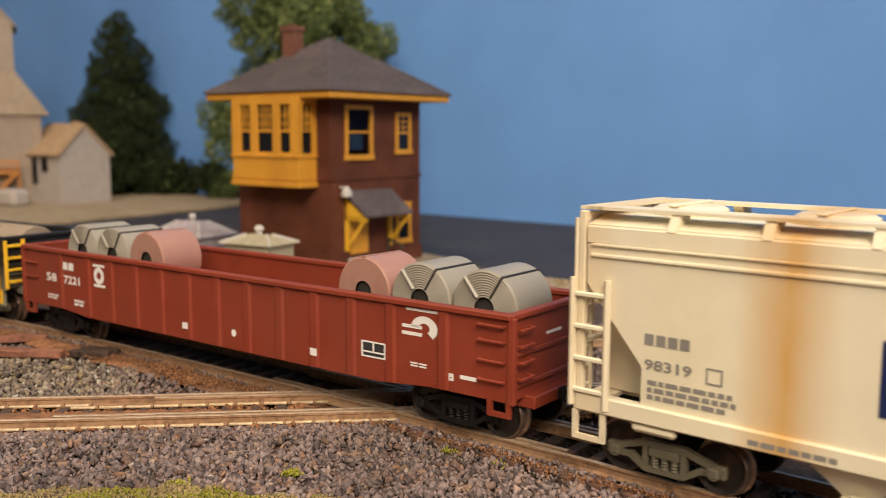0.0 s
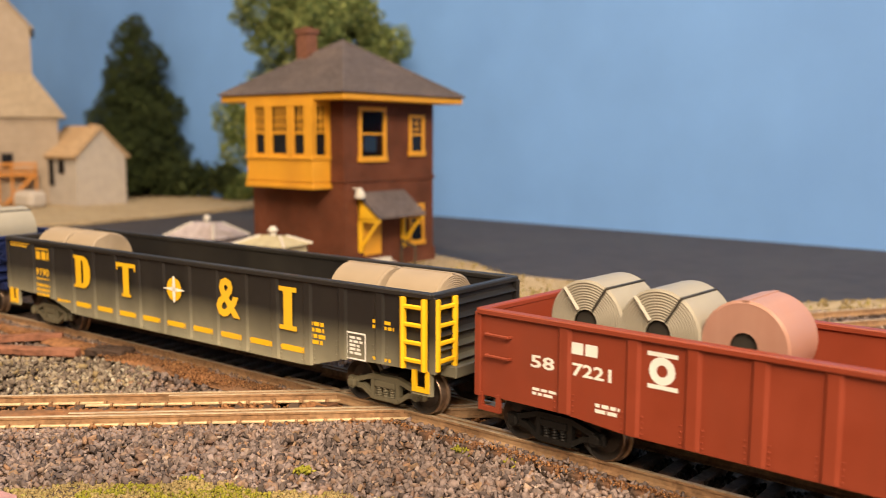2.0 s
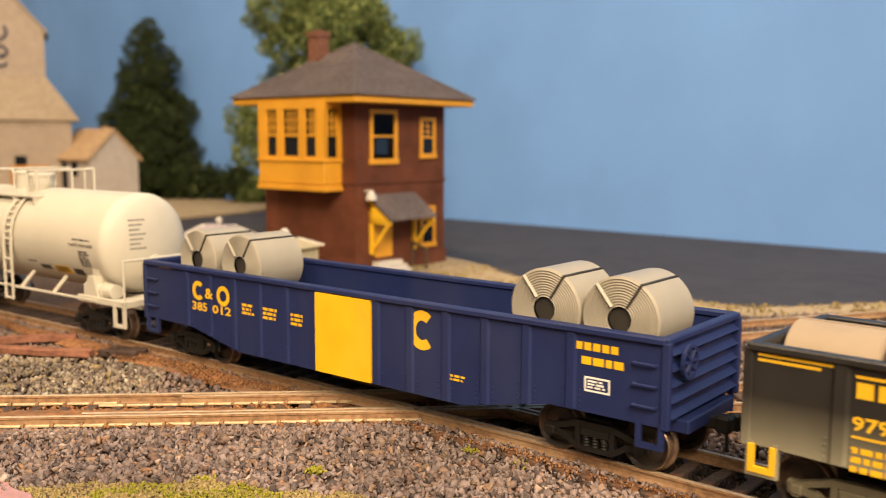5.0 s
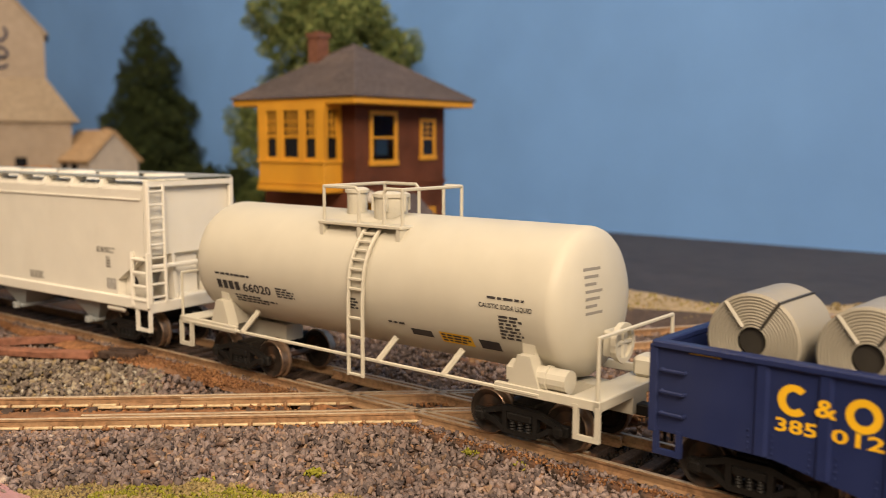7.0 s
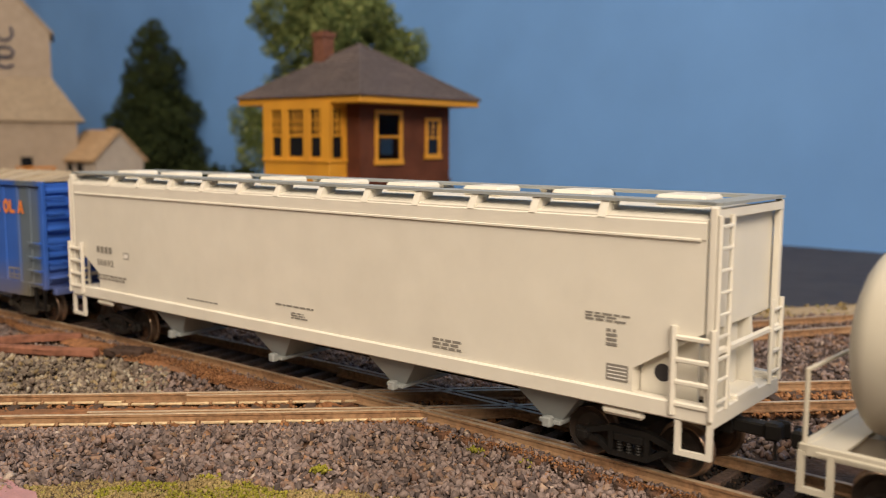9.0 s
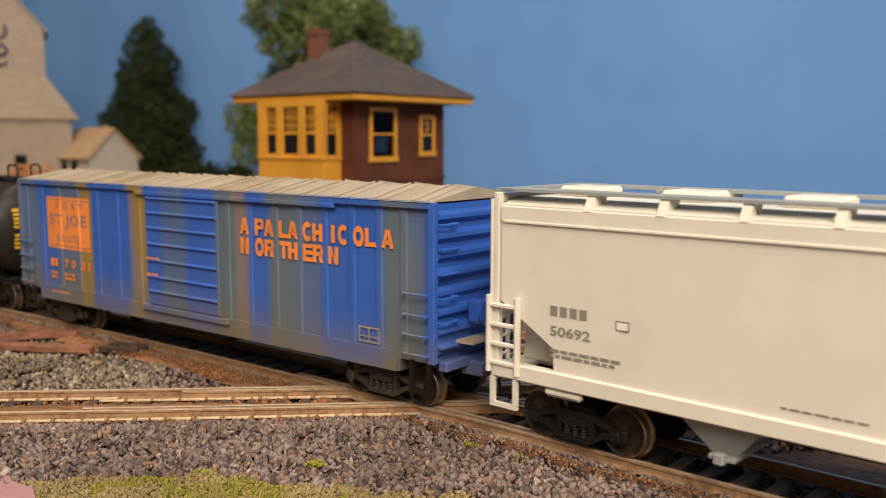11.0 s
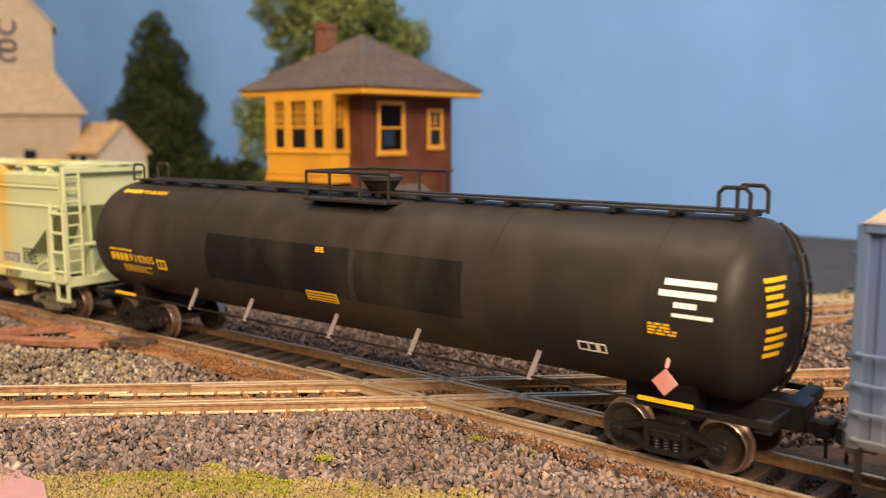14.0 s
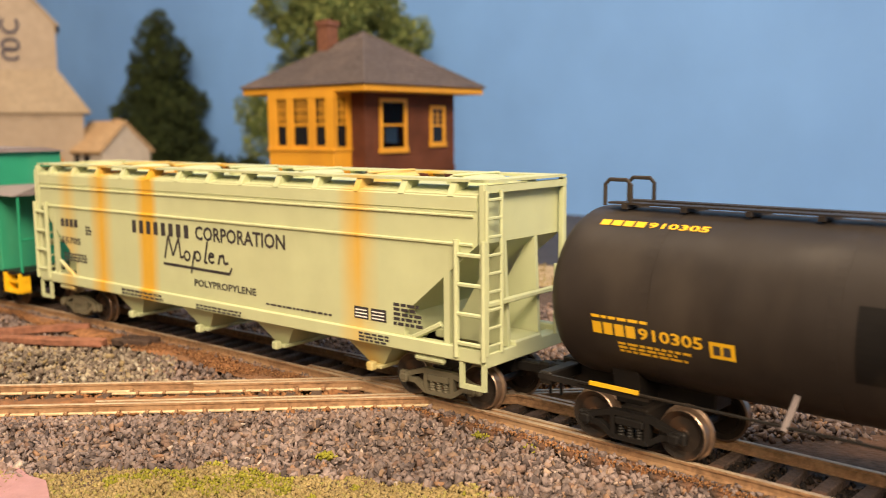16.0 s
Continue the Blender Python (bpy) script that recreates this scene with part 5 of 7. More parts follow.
def stroke(x0, z0, x1, z1, w=0.75):
    d = math.hypot(x1 - x0, z1 - z0)
    u, v = -(z1 - z0) / d * w / 2, (x1 - x0) / d * w / 2
    field(bm, [(x0 - u, z0 - v), (x1 - u, z1 - v), (x1 + u, z1 + v), (x0 + u, z0 + v)], Y)


for x0, z0, x1, z1 in ((-21.4, 26.2, -19.4, 33.0), (-19.4, 33.0, -17.3, 27.2), (-17.3, 27.2, -14.4, 32.6), (-14.4, 32.6, -13.6, 26.8), (-13.6, 26.8, -12.2, 27.4),
                       (-8.9, 22.9, -7.0, 29.4), (-2.6, 26.4, -1.0, 32.4), (-2.6, 26.4, -1.2, 26.6), (-0.6, 28.2, 1.8, 28.5), (3.6, 26.4, 4.4, 29.2), (4.4, 28.6, 5.8, 29.2), (5.8, 29.2, 6.3, 26.8), (6.3, 26.8, 8.0, 27.2)):
    stroke(x0, z0, x1, z1)
for cx, cz in ((-10.6, 27.7), (-5.7, 28.0)):
    disc(bm, cx, cz, 1.65, Y, 14, 0.95)
for i in range(10):
    a, b = (radians(30 + 290 * k / 10) for k in (i, i + 1))
    field(bm, [(0.7 + r * math.cos(q), 28.0 + r * math.sin(q)) for r, q in ((1.65, a), (1.65, b), (0.95, b), (0.95, a))], Y)
stroke(-22.2, 24.6, 8.4, 24.2, 0.8)
stroke(8.4, 24.2, 9.4, 26.0, 0.7)
letters(bm, "POLYPROPYLENE", -7.6, 19.3, 19.4, 21.4, Y)
rows_of_bars(bm, 23.2, 48.0, 17.4, 18.2, 1, Y, 63, 0.02)
rect(bm, 55.5, 60.2, 18.3, 21.2, Y)
rect(bm, 61.0, 65.9, 18.3, 21.2, Y)
rows_of_bars(bm, 68.2, 77.8, 18.0, 23.6, 5, Y, 64, 0.3)
rows_of_bars(bm, 57.5, 68.5, 13.0, 15.4, 3, flat(-17.3), 65, 0.3)
rows_of_bars(bm, -6.5, 14.0, 12.9, 14.6, 2, flat(-17.3), 66, 0.3)
rows_of_bars(bm, -44, -22, 13.0, 15.2, 2, flat(-17.3), 67, 0.3)
pm("lettering", bm, P["ink"], car, "dark painted lettering")
bm = bmesh.new()
for x in (55.9, 61.4):
    for i in range(3):
        rect(bm, x, x + 3.9, 18.7 + 0.8 * i, 19.0 + 0.8 * i, flat(-16.68))
pm("label_print", bm, P["white"], car)
for s in (-1, 1):
    bm = bmesh.new()
    bx(bm, s * 84 - 0.8, s * 84 + 0.8, -16.6, -15.4, 15, 36)
    rod(bm, (s * 73, -16, 15.5), (s * 82, -16, 20), 0.7, 6)
    pm("strut", bm, P["mint"], car)

car, h = hopper("cream_covered_hopper", "butter-cream covered hopper with a broad rust streak", 51.8, 242.2, P["butter"], 12.4, 48.2, 42.4, 12.8, 37.0,
                [-75.9 + 16.8 * i for i in range(11)], (-44, -12, 22, 56), 78, (26, "round"), None, None, "dusty", ((44.4, 0.35),), knee=8.0)
bm = bmesh.new()
for i in range(4):
    rect(bm, -80.5 + 2.3 * i, -78.7 + 2.3 * i, 27.2, 29.2, Y)
letters(bm, "98319", -80.4, -71.2, 22.6, 24.6, Y)
for x0, x1, z0, z1 in ((-68.6, -65.6, 24.6, 24.9), (-68.6, -65.6, 22.0, 22.3), (-68.6, -68.3, 22.3, 24.6), (-65.9, -65.6, 22.3, 24.6)):
    rect(bm, x0, x1, z0, z1, Y)
rows_of_bars(bm, -79.7, -61.4, 17.0, 21.0, 3, Y, 71, 0.3)
rows_of_bars(bm, -60.5, -46.0, 13.0, 14.4, 1, flat(-17.3), 72, 0.05)
pm("lettering", bm, P["soft_ink"], car, "dark painted lettering")
bm = bmesh.new()
rect(bm, -40.7, -30, 22, 34, Y)
pm("blue_field", bm, P["navy"], car, "blue painted field")

# ---- box car ----
car, h = new_car("blue_box_car", "faded blue and grey box car with orange lettering", "box car", -1104.7, -926.5)
BL = P["box_blue"]
bm = bmesh.new()
prism(bm, [(-h, 12.7), (-80, 12.7), (-79.5, 9.6), (79.5, 9.6), (80, 12.7), (h, 12.7), (h, 48.6), (-h, 48.6)], -16.2, 16.2)
body = pm("body", bm, BL, car)
for s in (-1, 1):
    bm = bmesh.new()
    bx(bm, -h - 0.2, h + 0.2, s * 16.0, s * 17.4, 47.4, 49.2, 0.25)
    pm("top_chord", bm, BL, car)
    bm = bmesh.new()
    bx(bm, -79, 79, s * 16.1, s * 16.7, 9.6, 14.4)
    pm("side_sill", bm, BL, car)
    for x in (-86, -76.4, -65.6, -54.7, -43.7, -32.8, -21.5, 19.0, 28.0, 38.0, 46.7, 55.7, 64.9, 73.5, 81.0):
        bm = bmesh.new()
        prism(bm, [(x - 1.2, s * 16.2), (x - 0.8, s * 16.55), (x + 0.8, s * 16.55), (x + 1.2, s * 16.2)], 14.4, 47.4, "z")
        pm("side_post", bm, BL, body)
bm = bmesh.new()
bx(bm, -16.8, 15.9, -17.1, -16.2, 14.6, 47.2, 0.15)
door = pm("door", bm, BL, car, "ribbed sliding door")
for z in (45.6, 41.4, 37.0, 32.4, 27.6, 22.8, 18.6):
    bm = bmesh.new()
    prism(bm, [(-17.1, z - 0.8), (-17.9, z), (-17.1, z + 0.5)], -16.2, 15.4, "x")
    pm("door_rib", bm, BL, door)
bm = bmesh.new()
bx(bm, -19.5, 19.5, -17.6, -16.2, 12.6, 14.4, 0.2)
pm("door_track", bm, BL, car)
bm = bmesh.new()
bx(bm, -22.0, 60, -17.6, -16.6, 46.4, 47.6, 0.2)
pm("upper_door_track", bm, BL, car)
bm = bmesh.new()
prism(bm, [(-17.6, 49.0), (17.6, 49.0), (0.6, 51.8), (-0.6, 51.8)], -h - 0.4, h + 0.4, "x")
roof = pm("roof", bm, P["roof_tan"], car, "weathered tan-white panelled roof")
for i in range(15):
    x = -h + 6 + i * (2 * h - 12) / 14
    for s in (-1, 1):
        bm = bmesh.new()
        lo = Vector((x + 1.2, s * 17.5, 49.25))
        hi = Vector((x - 1.2, s * 0.8, 52.0))
        rod(bm, lo, hi, 0.32, 6)
        rod(bm, lo + Vector((3.6, 0, -0.1)), hi + Vector((3.6, 0, -0.1)), 0.2, 5)
        pm("roof_rib", bm, P["roof_tan"], roof)
for s in (-1, 1):
    for i in range(8):
        z = 15.5 + i * 4.3
        bm = bmesh.new()
        k = 1.5 if i != 3 else 0.8
        prism(bm, [(s * h, z - 1.5), (s * (h + k), z - 0.3), (s * (h + k), z + 0.6), (s * h, z + 1.5)], -15.4, 15.4)
        pm("end_corrugation", bm, BL, body)
    for y in (-16.4, 16.4):
        bm = bmesh.new()
        bx(bm, s * (h - 0.6), s * (h + 1.3), y - 0.8, y + 0.8, 12.7, 49, 0.2)
        pm("corner_post", bm, BL, body)
    for z in (28.4, 23.6, 19.0, 14.6):
        grab(car, BL, s * 85.6 - 3.6, s * 85.6 + 3.2, -18.0, z)
    for z in (44.0, 38.5, 33.0, 27.5, 22.0, 16.5):
        bm = bmesh.new()
        rod(bm, (s * (h + 2.4), -15.6, z), (s * (h + 2.4), -9.8, z), 0.35, 6)
        rod(bm, (s * (h + 2.4), -15.6, z), (s * h, -15.6, z), 0.35, 6)
        rod(bm, (s * (h + 2.4), -9.8, z), (s * h, -9.8, z), 0.35, 6)
        pm("grab_iron", bm, BL, car)
    stirrup(car, P["dark"], s * 86 - 3, s * 86 + 3, -16.9, 6.4, 13)
    bm = bmesh.new()
    bx(bm, s * h, s * (h + 6), -5.5, 5.5, 8.4, 12.0, 0.4)
    bx(bm, s * h, s * (h + 2.5), -14, 14, 10.6, 13, 0.3)
    pm("end_sill", bm, BL, car)
    add_coupler(car, s * (h + 1.5), s)
    add_truck(car, s * 71.0, "worn")
bm = bmesh.new()
bx(bm, h + 1.5, h + 5.5, -5.5, -0.5, 20.5, 26.5, 0.8)
rod(bm, (h + 5.4, -3, 23.4), (h + 6.2, -3, 23.4), 3.2, 18)
pm("brake_gear", bm, P["box_blue"], car)
bm = bmesh.new()
bx(bm, h + 1.2, h + 5.8, -9, 9, 16.6, 17.2)
pm("brake_step", bm, P["roof_tan"], car, "tan brake platform")
bm = bmesh.new()
bx(bm, -h + 3, h - 3, -3, 3, 7, 12.6)
bx(bm, -20, 14, -12, -4, 6.6, 9.8, 0.4)
pm("underframe", bm, P["dark"], car)
Y = flat(-16.68)
bm = bmesh.new()
FOLDS = [p + d for p in (-65.6, -54.7) for d in (-1.2, -0.8, 0.8, 1.2)]
RIBBED = lambda x: float(np.interp(x, FOLDS, [-16.2, -16.55, -16.55, -16.2] * 2))
drape(bm, -73.4, -48.3, 27.0, 43.8, FOLDS, lambda x: RIBBED(x) - 0.06)
pm("orange_panel", bm, P["orange"], car, "orange painted square panel")
bm = bmesh.new()
letters(bm, "P  O  R  T", -67.5, -52, 39.8, 42.2, Y)
letters(bm, "ST JOE", -72.0, -50.0, 33.4, 38.4, Y)
letters(bm, "R O U T E", -67.5, -54, 29.2, 31.6, Y)
for x in FOLDS:
    bmesh.ops.bisect_plane(bm, geom=bm.verts[:] + bm.edges[:] + bm.faces[:], plane_co=(x, 0, 0), plane_no=(1, 0, 0))
for v in bm.verts:
    v.co.y = RIBBED(v.co.x) - 0.1
for z in (42.8, 27.8):
    drape(bm, -72.8, -48.9, z, z + 0.3, FOLDS, lambda x: RIBBED(x) - 0.12)
pm("panel_lettering", bm, paint("faded_panel_lettering", (0.26, 0.17, 0.17), 0.6), car)
bm = bmesh.new()
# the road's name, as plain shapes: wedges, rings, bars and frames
Y = flat(-16.6)


def plain_mark(kind, c, z0, z1):
    w, m = 1.75, (z0 + z1) / 2
    if kind == "wedge":
        field(bm, [(c - w - 0.1, z0), (c - w + 1.0, z0), (c, z1 - 1.2), (c, z1), (c - 0.7, z1)], Y)
        field(bm, [(c + w - 1.0, z0), (c + w + 0.1, z0), (c + 0.7, z1), (c, z1), (c, z1 - 1.2)], Y)
        rect(bm, c - 0.9, c + 0.9, z0 + 0.9, z0 + 1.9, Y)
    elif kind in ("ring", "open_ring"):
        gap = 0.75 if kind == "open_ring" else 0.0
        n = 18
        for i in range(n):
            a, b = (gap + (2 * math.pi - 2 * gap) * k / n for k in (i, i + 1))
            field(bm, [(c + r * w * math.cos(q), m + r * 2.5 * math.sin(q)) for r, q in ((1, a), (1, b), (0.45, b), (0.45, a))], Y)
    elif kind == "post":
        rect(bm, c - 0.65, c + 0.65, z0, z1, Y)
    else:
        rect(bm, c - w, c - w + 1.25, z0, z1, Y)
        if kind == "foot":
            rect(bm, c - w + 1.25, c + w, z0, z0 + 1.1, Y)
        if kind == "comb":
            for z in (z0, m - 0.5, z1 - 1.05):
                rect(bm, c - w + 1.25, c + w, z, z + 1.05, Y)
        if kind in ("gate", "slant"):
            rect(bm, c + w - 1.25, c + w, z0, z1, Y)
        if kind == "gate":
            rect(bm, c - w + 1.25, c + w - 1.25, m - 0.55, m + 0.55, Y)
        if kind == "slant":
            field(bm, [(c - w + 1.25, z1 - 1.4), (c + w - 1.25, z0), (c + w - 1.25, z0 + 1.4), (c - w + 1.25, z1)], Y)
        if kind in ("flag", "kick"):
            for z in (m - 0.6, z1 - 1.0):
                rect(bm, c - w + 1.25, c + w - 0.4, z, z + 1.0, Y)
            rect(bm, c + w - 1.0, c + w, m - 0.2, z1 - 0.5, Y)
        if kind == "kick":
            field(bm, [(c + w - 1.3, z0), (c + w + 0.1, z0), (c + w - 0.5, m - 0.2), (c + 0.2, m - 0.4)], Y)


for z0, row in ((37.9, (("wedge", 26.4), ("flag", 32.2), ("wedge", 35.9), ("foot", 41.4), ("wedge", 44.8), ("open_ring", 50.1), ("gate", 53.6), ("post", 58.9), ("open_ring", 62.3), ("ring", 67.3), ("foot", 71.1), ("wedge", 76.4))),
                (32.7, (("slant", 26.4), ("ring", 32.2), ("kick", 35.9), ("gate", 44.8), ("comb", 50.1), ("kick", 53.7), ("slant", 58.9)))):
    for kind_of, c in row:
        plain_mark(kind_of, c, z0, z0 + 4.4)
rect(bm, 39.8, 43.0, 36.0, 37.1, Y)
rect(bm, 40.75, 42.0, 32.7, 36.0, Y)
for x0 in (-71.9, -69.4):
    rect(bm, x0, x0 + 2.0, 21.0, 23.6, Y)
letters(bm, "7 0", -63.2, -56.6, 21.0, 23.8, Y)
letters(bm, "31", -53.6, -48.4, 21.0, 23.8, Y)
rows_of_bars(bm, -71.8, -67.3, 16.8, 19.4, 2, Y, 81, 0.2)
rows_of_bars(bm, -63.4, -57.0, 16.8, 19.4, 2, Y, 85, 0.2)
rows_of_bars(bm, -16, -9.5, 27.8, 28.8, 1, flat(-17.95), 82, 0.1)
rows_of_bars(bm, -16, -9.5, 23.0, 24.2, 1, flat(-17.95), 83, 0.1)
rows_of_bars(bm, -72, -60, 12.2, 13.0, 1, flat(-16.76), 84, 0.1)
pm("lettering", bm, P["orange"], car, "orange painted letter shapes")
bm = bmesh.new()
for x0, x1, z0, z1 in ((67.1, 73.8, 18.5, 18.9), (67.1, 73.8, 15.1, 15.5), (67.1, 67.5, 15.5, 18.5), (73.4, 73.8, 15.5, 18.5), (70.2, 70.6, 15.5, 18.5), (67.5, 73.4, 16.4, 16.7)):
    rect(bm, x0, x1, z0, z1, Y)
pm("label_panel", bm, P["coil_grey"], car, "pale stencilled label")

# ---- caboose ----
car, h = new_car("green_caboose", "green caboose with grey roof and yellow steps", "caboose", -1692, -1556)
CG = P["caboose"]
bm = bmesh.new()
bx(bm, -52, 54, -15.6, 15.6, 13, 41, 0.3)
pm("body", bm, CG, car)
bm = bmesh.new()
prism(bm, [(-17.2, 40.6), (17.2, 40.6), (9, 43.4), (-9, 43.4)], -67, 67, "x")
pm("roof", bm, P["grey_roof"], car, "grey overhanging roof")
bm = bmesh.new()
bx(bm, -5, 44, -16.2, 16.2, 42.5, 55.5, 0.3)
pm("cupola", bm, CG, car)
bm = bmesh.new()
prism(bm, [(-17.4, 55.4), (17.4, 55.4), (9, 57.0), (-9, 57.0)], -7, 46, "x")
pm("cupola_roof", bm, P["grey_roof"], car)
bm = bmesh.new()
for x in (0.5, 22, 34):
    bx(bm, x, x + 7, -16.5, -16.1, 46.5, 52)
for x in (-30, 0, 30):
    bx(bm, x, x + 8, -15.9, -15.5, 27, 36)
pm("window", bm, P["ink"], car, "dark window pane")
for s in (-1, 1):
    bm = bmesh.new()
    bx(bm, s * 54, s * 67, -15.6, 15.6, 12.4, 13.6)
    pm("end_platform", bm, P["dark"], car)
    bm = bmesh.new()
    for y in (-15, 15, -5, 5):
        rod(bm, (s * 66, y, 13), (s * 66, y, 40.6), 0.5, 6)
    rod(bm, (s * 66, -15, 25), (s * 66, 15, 25), 0.5, 6)
    pm("end_railing", bm, CG, car)
    bm = bmesh.new()
    bx(bm, s * 56, s * 66.5, -16.6, -12.5, 6.0, 7.0)
    bx(bm, s * 56, s * 57.0, -16.6, -12.5, 6.0, 13.0)
    bx(bm, s * 65.5, s * 66.5, -16.6, -12.5, 6.0, 13.0)
    bx(bm, s * 56, s * 66.5, -15.6, -12.5, 9.5, 10.3)
    pm("steps", bm, P["gold"], car, "yellow end steps")
    bm = bmesh.new()
    rail_path(bm, [(s * 51, -16.2, 17), (s * 51, -16.8, 18), (s * 53, -16.8, 28), (s * 48, -16.8, 31)], 0.5)
    pm("grab_rail", bm, P["gold"], car, "yellow grab rail")
    add_coupler(car, s * 67, s)
    add_truck(car, s * 42, "dark")
bm = bmesh.new()
bx(bm, -54, 54, -12, 12, 8, 13)
pm("underframe", bm, P["dark"], car)


# ---- loose ground: stones, dust, moss ----
def island_material(name, stops, rough=0.9, bump=0.4):
    """Each loose piece takes its own colour from the stops."""
    m = bpy.data.materials.new(name)
    m.use_nodes = True
    n, l = m.node_tree.nodes, m.node_tree.links
    b = n["Principled BSDF"]
    b.inputs["Roughness"].default_value = rough
    b.inputs["Specular IOR Level"].default_value = 0.25
    g = n.new("ShaderNodeNewGeometry")
    r = n.new("ShaderNodeValToRGB")
    while len(r.color_ramp.elements) < len(stops):
        r.color_ramp.elements.new(0.5)
    for e, (p, c) in zip(r.color_ramp.elements, stops):
        e.position, e.color = p, (*c, 1)
    l.new(g.outputs["Random Per Island"], r.inputs[0])
    tc = n.new("ShaderNodeTexCoord")
    no = n.new("ShaderNodeTexNoise")
    no.inputs["Scale"].default_value, no.inputs["Detail"].default_value = 1500, 4
    l.new(tc.outputs["Object"], no.inputs["Vector"])
    mr = n.new("ShaderNodeMapRange")
    mr.inputs["To Min"].default_value, mr.inputs["To Max"].default_value = 0.6, 1.4
    l.new(no.outputs["Fac"], mr.inputs["Value"])
    mx = n.new("ShaderNodeMixRGB")
    mx.blend_type, mx.inputs[0].default_value = "MULTIPLY", 1
    l.new(r.outputs[0], mx.inputs[1])
    l.new(mr.outputs[0], mx.inputs[2])
    big = n.new("ShaderNodeTexNoise")
    big.inputs["Scale"].default_value = 30
    l.new(tc.outputs["Object"], big.inputs["Vector"])
    m2 = n.new("ShaderNodeMapRange")
    m2.inputs["From Min"].default_value, m2.inputs["From Max"].default_value = 0.35, 0.65
    m2.inputs["To Min"].default_value, m2.inputs["To Max"].default_value = 0.8, 1.15
    l.new(big.outputs["Fac"], m2.inputs["Value"])
    m3 = n.new("ShaderNodeMixRGB")
    m3.blend_type, m3.inputs[0].default_value = "MULTIPLY", 1
    l.new(mx.outputs[0], m3.inputs[1])
    l.new(m2.outputs[0], m3.inputs[2])
    l.new(m3.outputs[0], b.inputs["Base Color"])
    return m


M["gravel"] = island_material("ballast_stone", [(0.0, (0.060, 0.046, 0.045)), (0.3, (0.165, 0.127, 0.118)), (0.66, (0.275, 0.213, 0.196)), (0.82, (0.150, 0.092, 0.070)), (0.92, (0.270, 0.195, 0.155)), (0.97, (0.270, 0.150, 0.085)), (1.0, (0.42, 0.35, 0.30))])
# stained stone, with the shade under the cars darkened into its colour as well
M["dark_gravel"] = island_material("stained_shaded_ballast", [(0.0, (0.010, 0.008, 0.007)), (0.5, (0.024, 0.018, 0.015)), (0.85, (0.045, 0.030, 0.021)), (1.0, (0.10, 0.06, 0.038))])
M["pale_gravel"] = island_material("pale_ballast", [(0.0, (0.09, 0.07, 0.058)), (0.4, (0.19, 0.15, 0.12)), (0.7, (0.27, 0.23, 0.18)), (0.9, (0.25, 0.18, 0.085)), (1.0, (0.44, 0.41, 0.35))])
M["rust_grit"] = island_material("rusty_grit", [(0.0, (0.14, 0.068, 0.034)), (0.5, (0.27, 0.125, 0.054)), (1.0, (0.36, 0.19, 0.085))])
M["dry_turf"] = island_material("dry_turf", [(0.0, (0.19, 0.14, 0.060)), (0.5, (0.285, 0.215, 0.095)), (0.8, (0.33, 0.25, 0.115)), (1.0, (0.24, 0.22, 0.055))])
M["moss"] = island_material("moss", [(0.0, (0.16, 0.158, 0.016)), (0.6, (0.245, 0.23, 0.026)), (1.0, (0.32, 0.28, 0.05))])
M["leaf_dark"] = island_material("dark_leaf", [(0.0, (0.010, 0.017, 0.006)), (0.6, (0.026, 0.040, 0.012)), (1.0, (0.066, 0.084, 0.026))])
M["leaf_light"] = island_material("light_leaf", [(0.0, (0.035, 0.062, 0.022)), (0.45, (0.105, 0.145, 0.046)), (0.8, (0.20, 0.235, 0.075)), (1.0, (0.32, 0.34, 0.12))])
M["bark"] = node_material("bark", (0.06, 0.045, 0.03), 0.9, var=0.3, scale=300, bump=0.8)


def rock_shapes(k=12):
    bm = bmesh.new()
    bmesh.ops.create_cube(bm, size=1.45)
    bmesh.ops.triangulate(bm, faces=bm.faces[:])
    v = np.array([tuple(p.co) for p in bm.verts])
    f = np.array([[q.index for q in p.verts] for p in bm.faces])
    bm.free()
    rng = np.random.default_rng(4)
    return [v * rng.uniform(0.4, 1.3, (len(v), 3)) * np.array([1.1, rng.uniform(0.6, 0.95), rng.uniform(0.4, 0.75)]) for _ in range(k)], f


ROCKS, ROCK_FACES = rock_shapes()
LEAF = [np.array([(-1, -0.6, 0), (1, -0.6, 0.25), (1, 0.6, 0), (-1, 0.6, 0.25)], float)]
LEAF_FACES = np.array([[0, 1, 2], [0, 2, 3]])


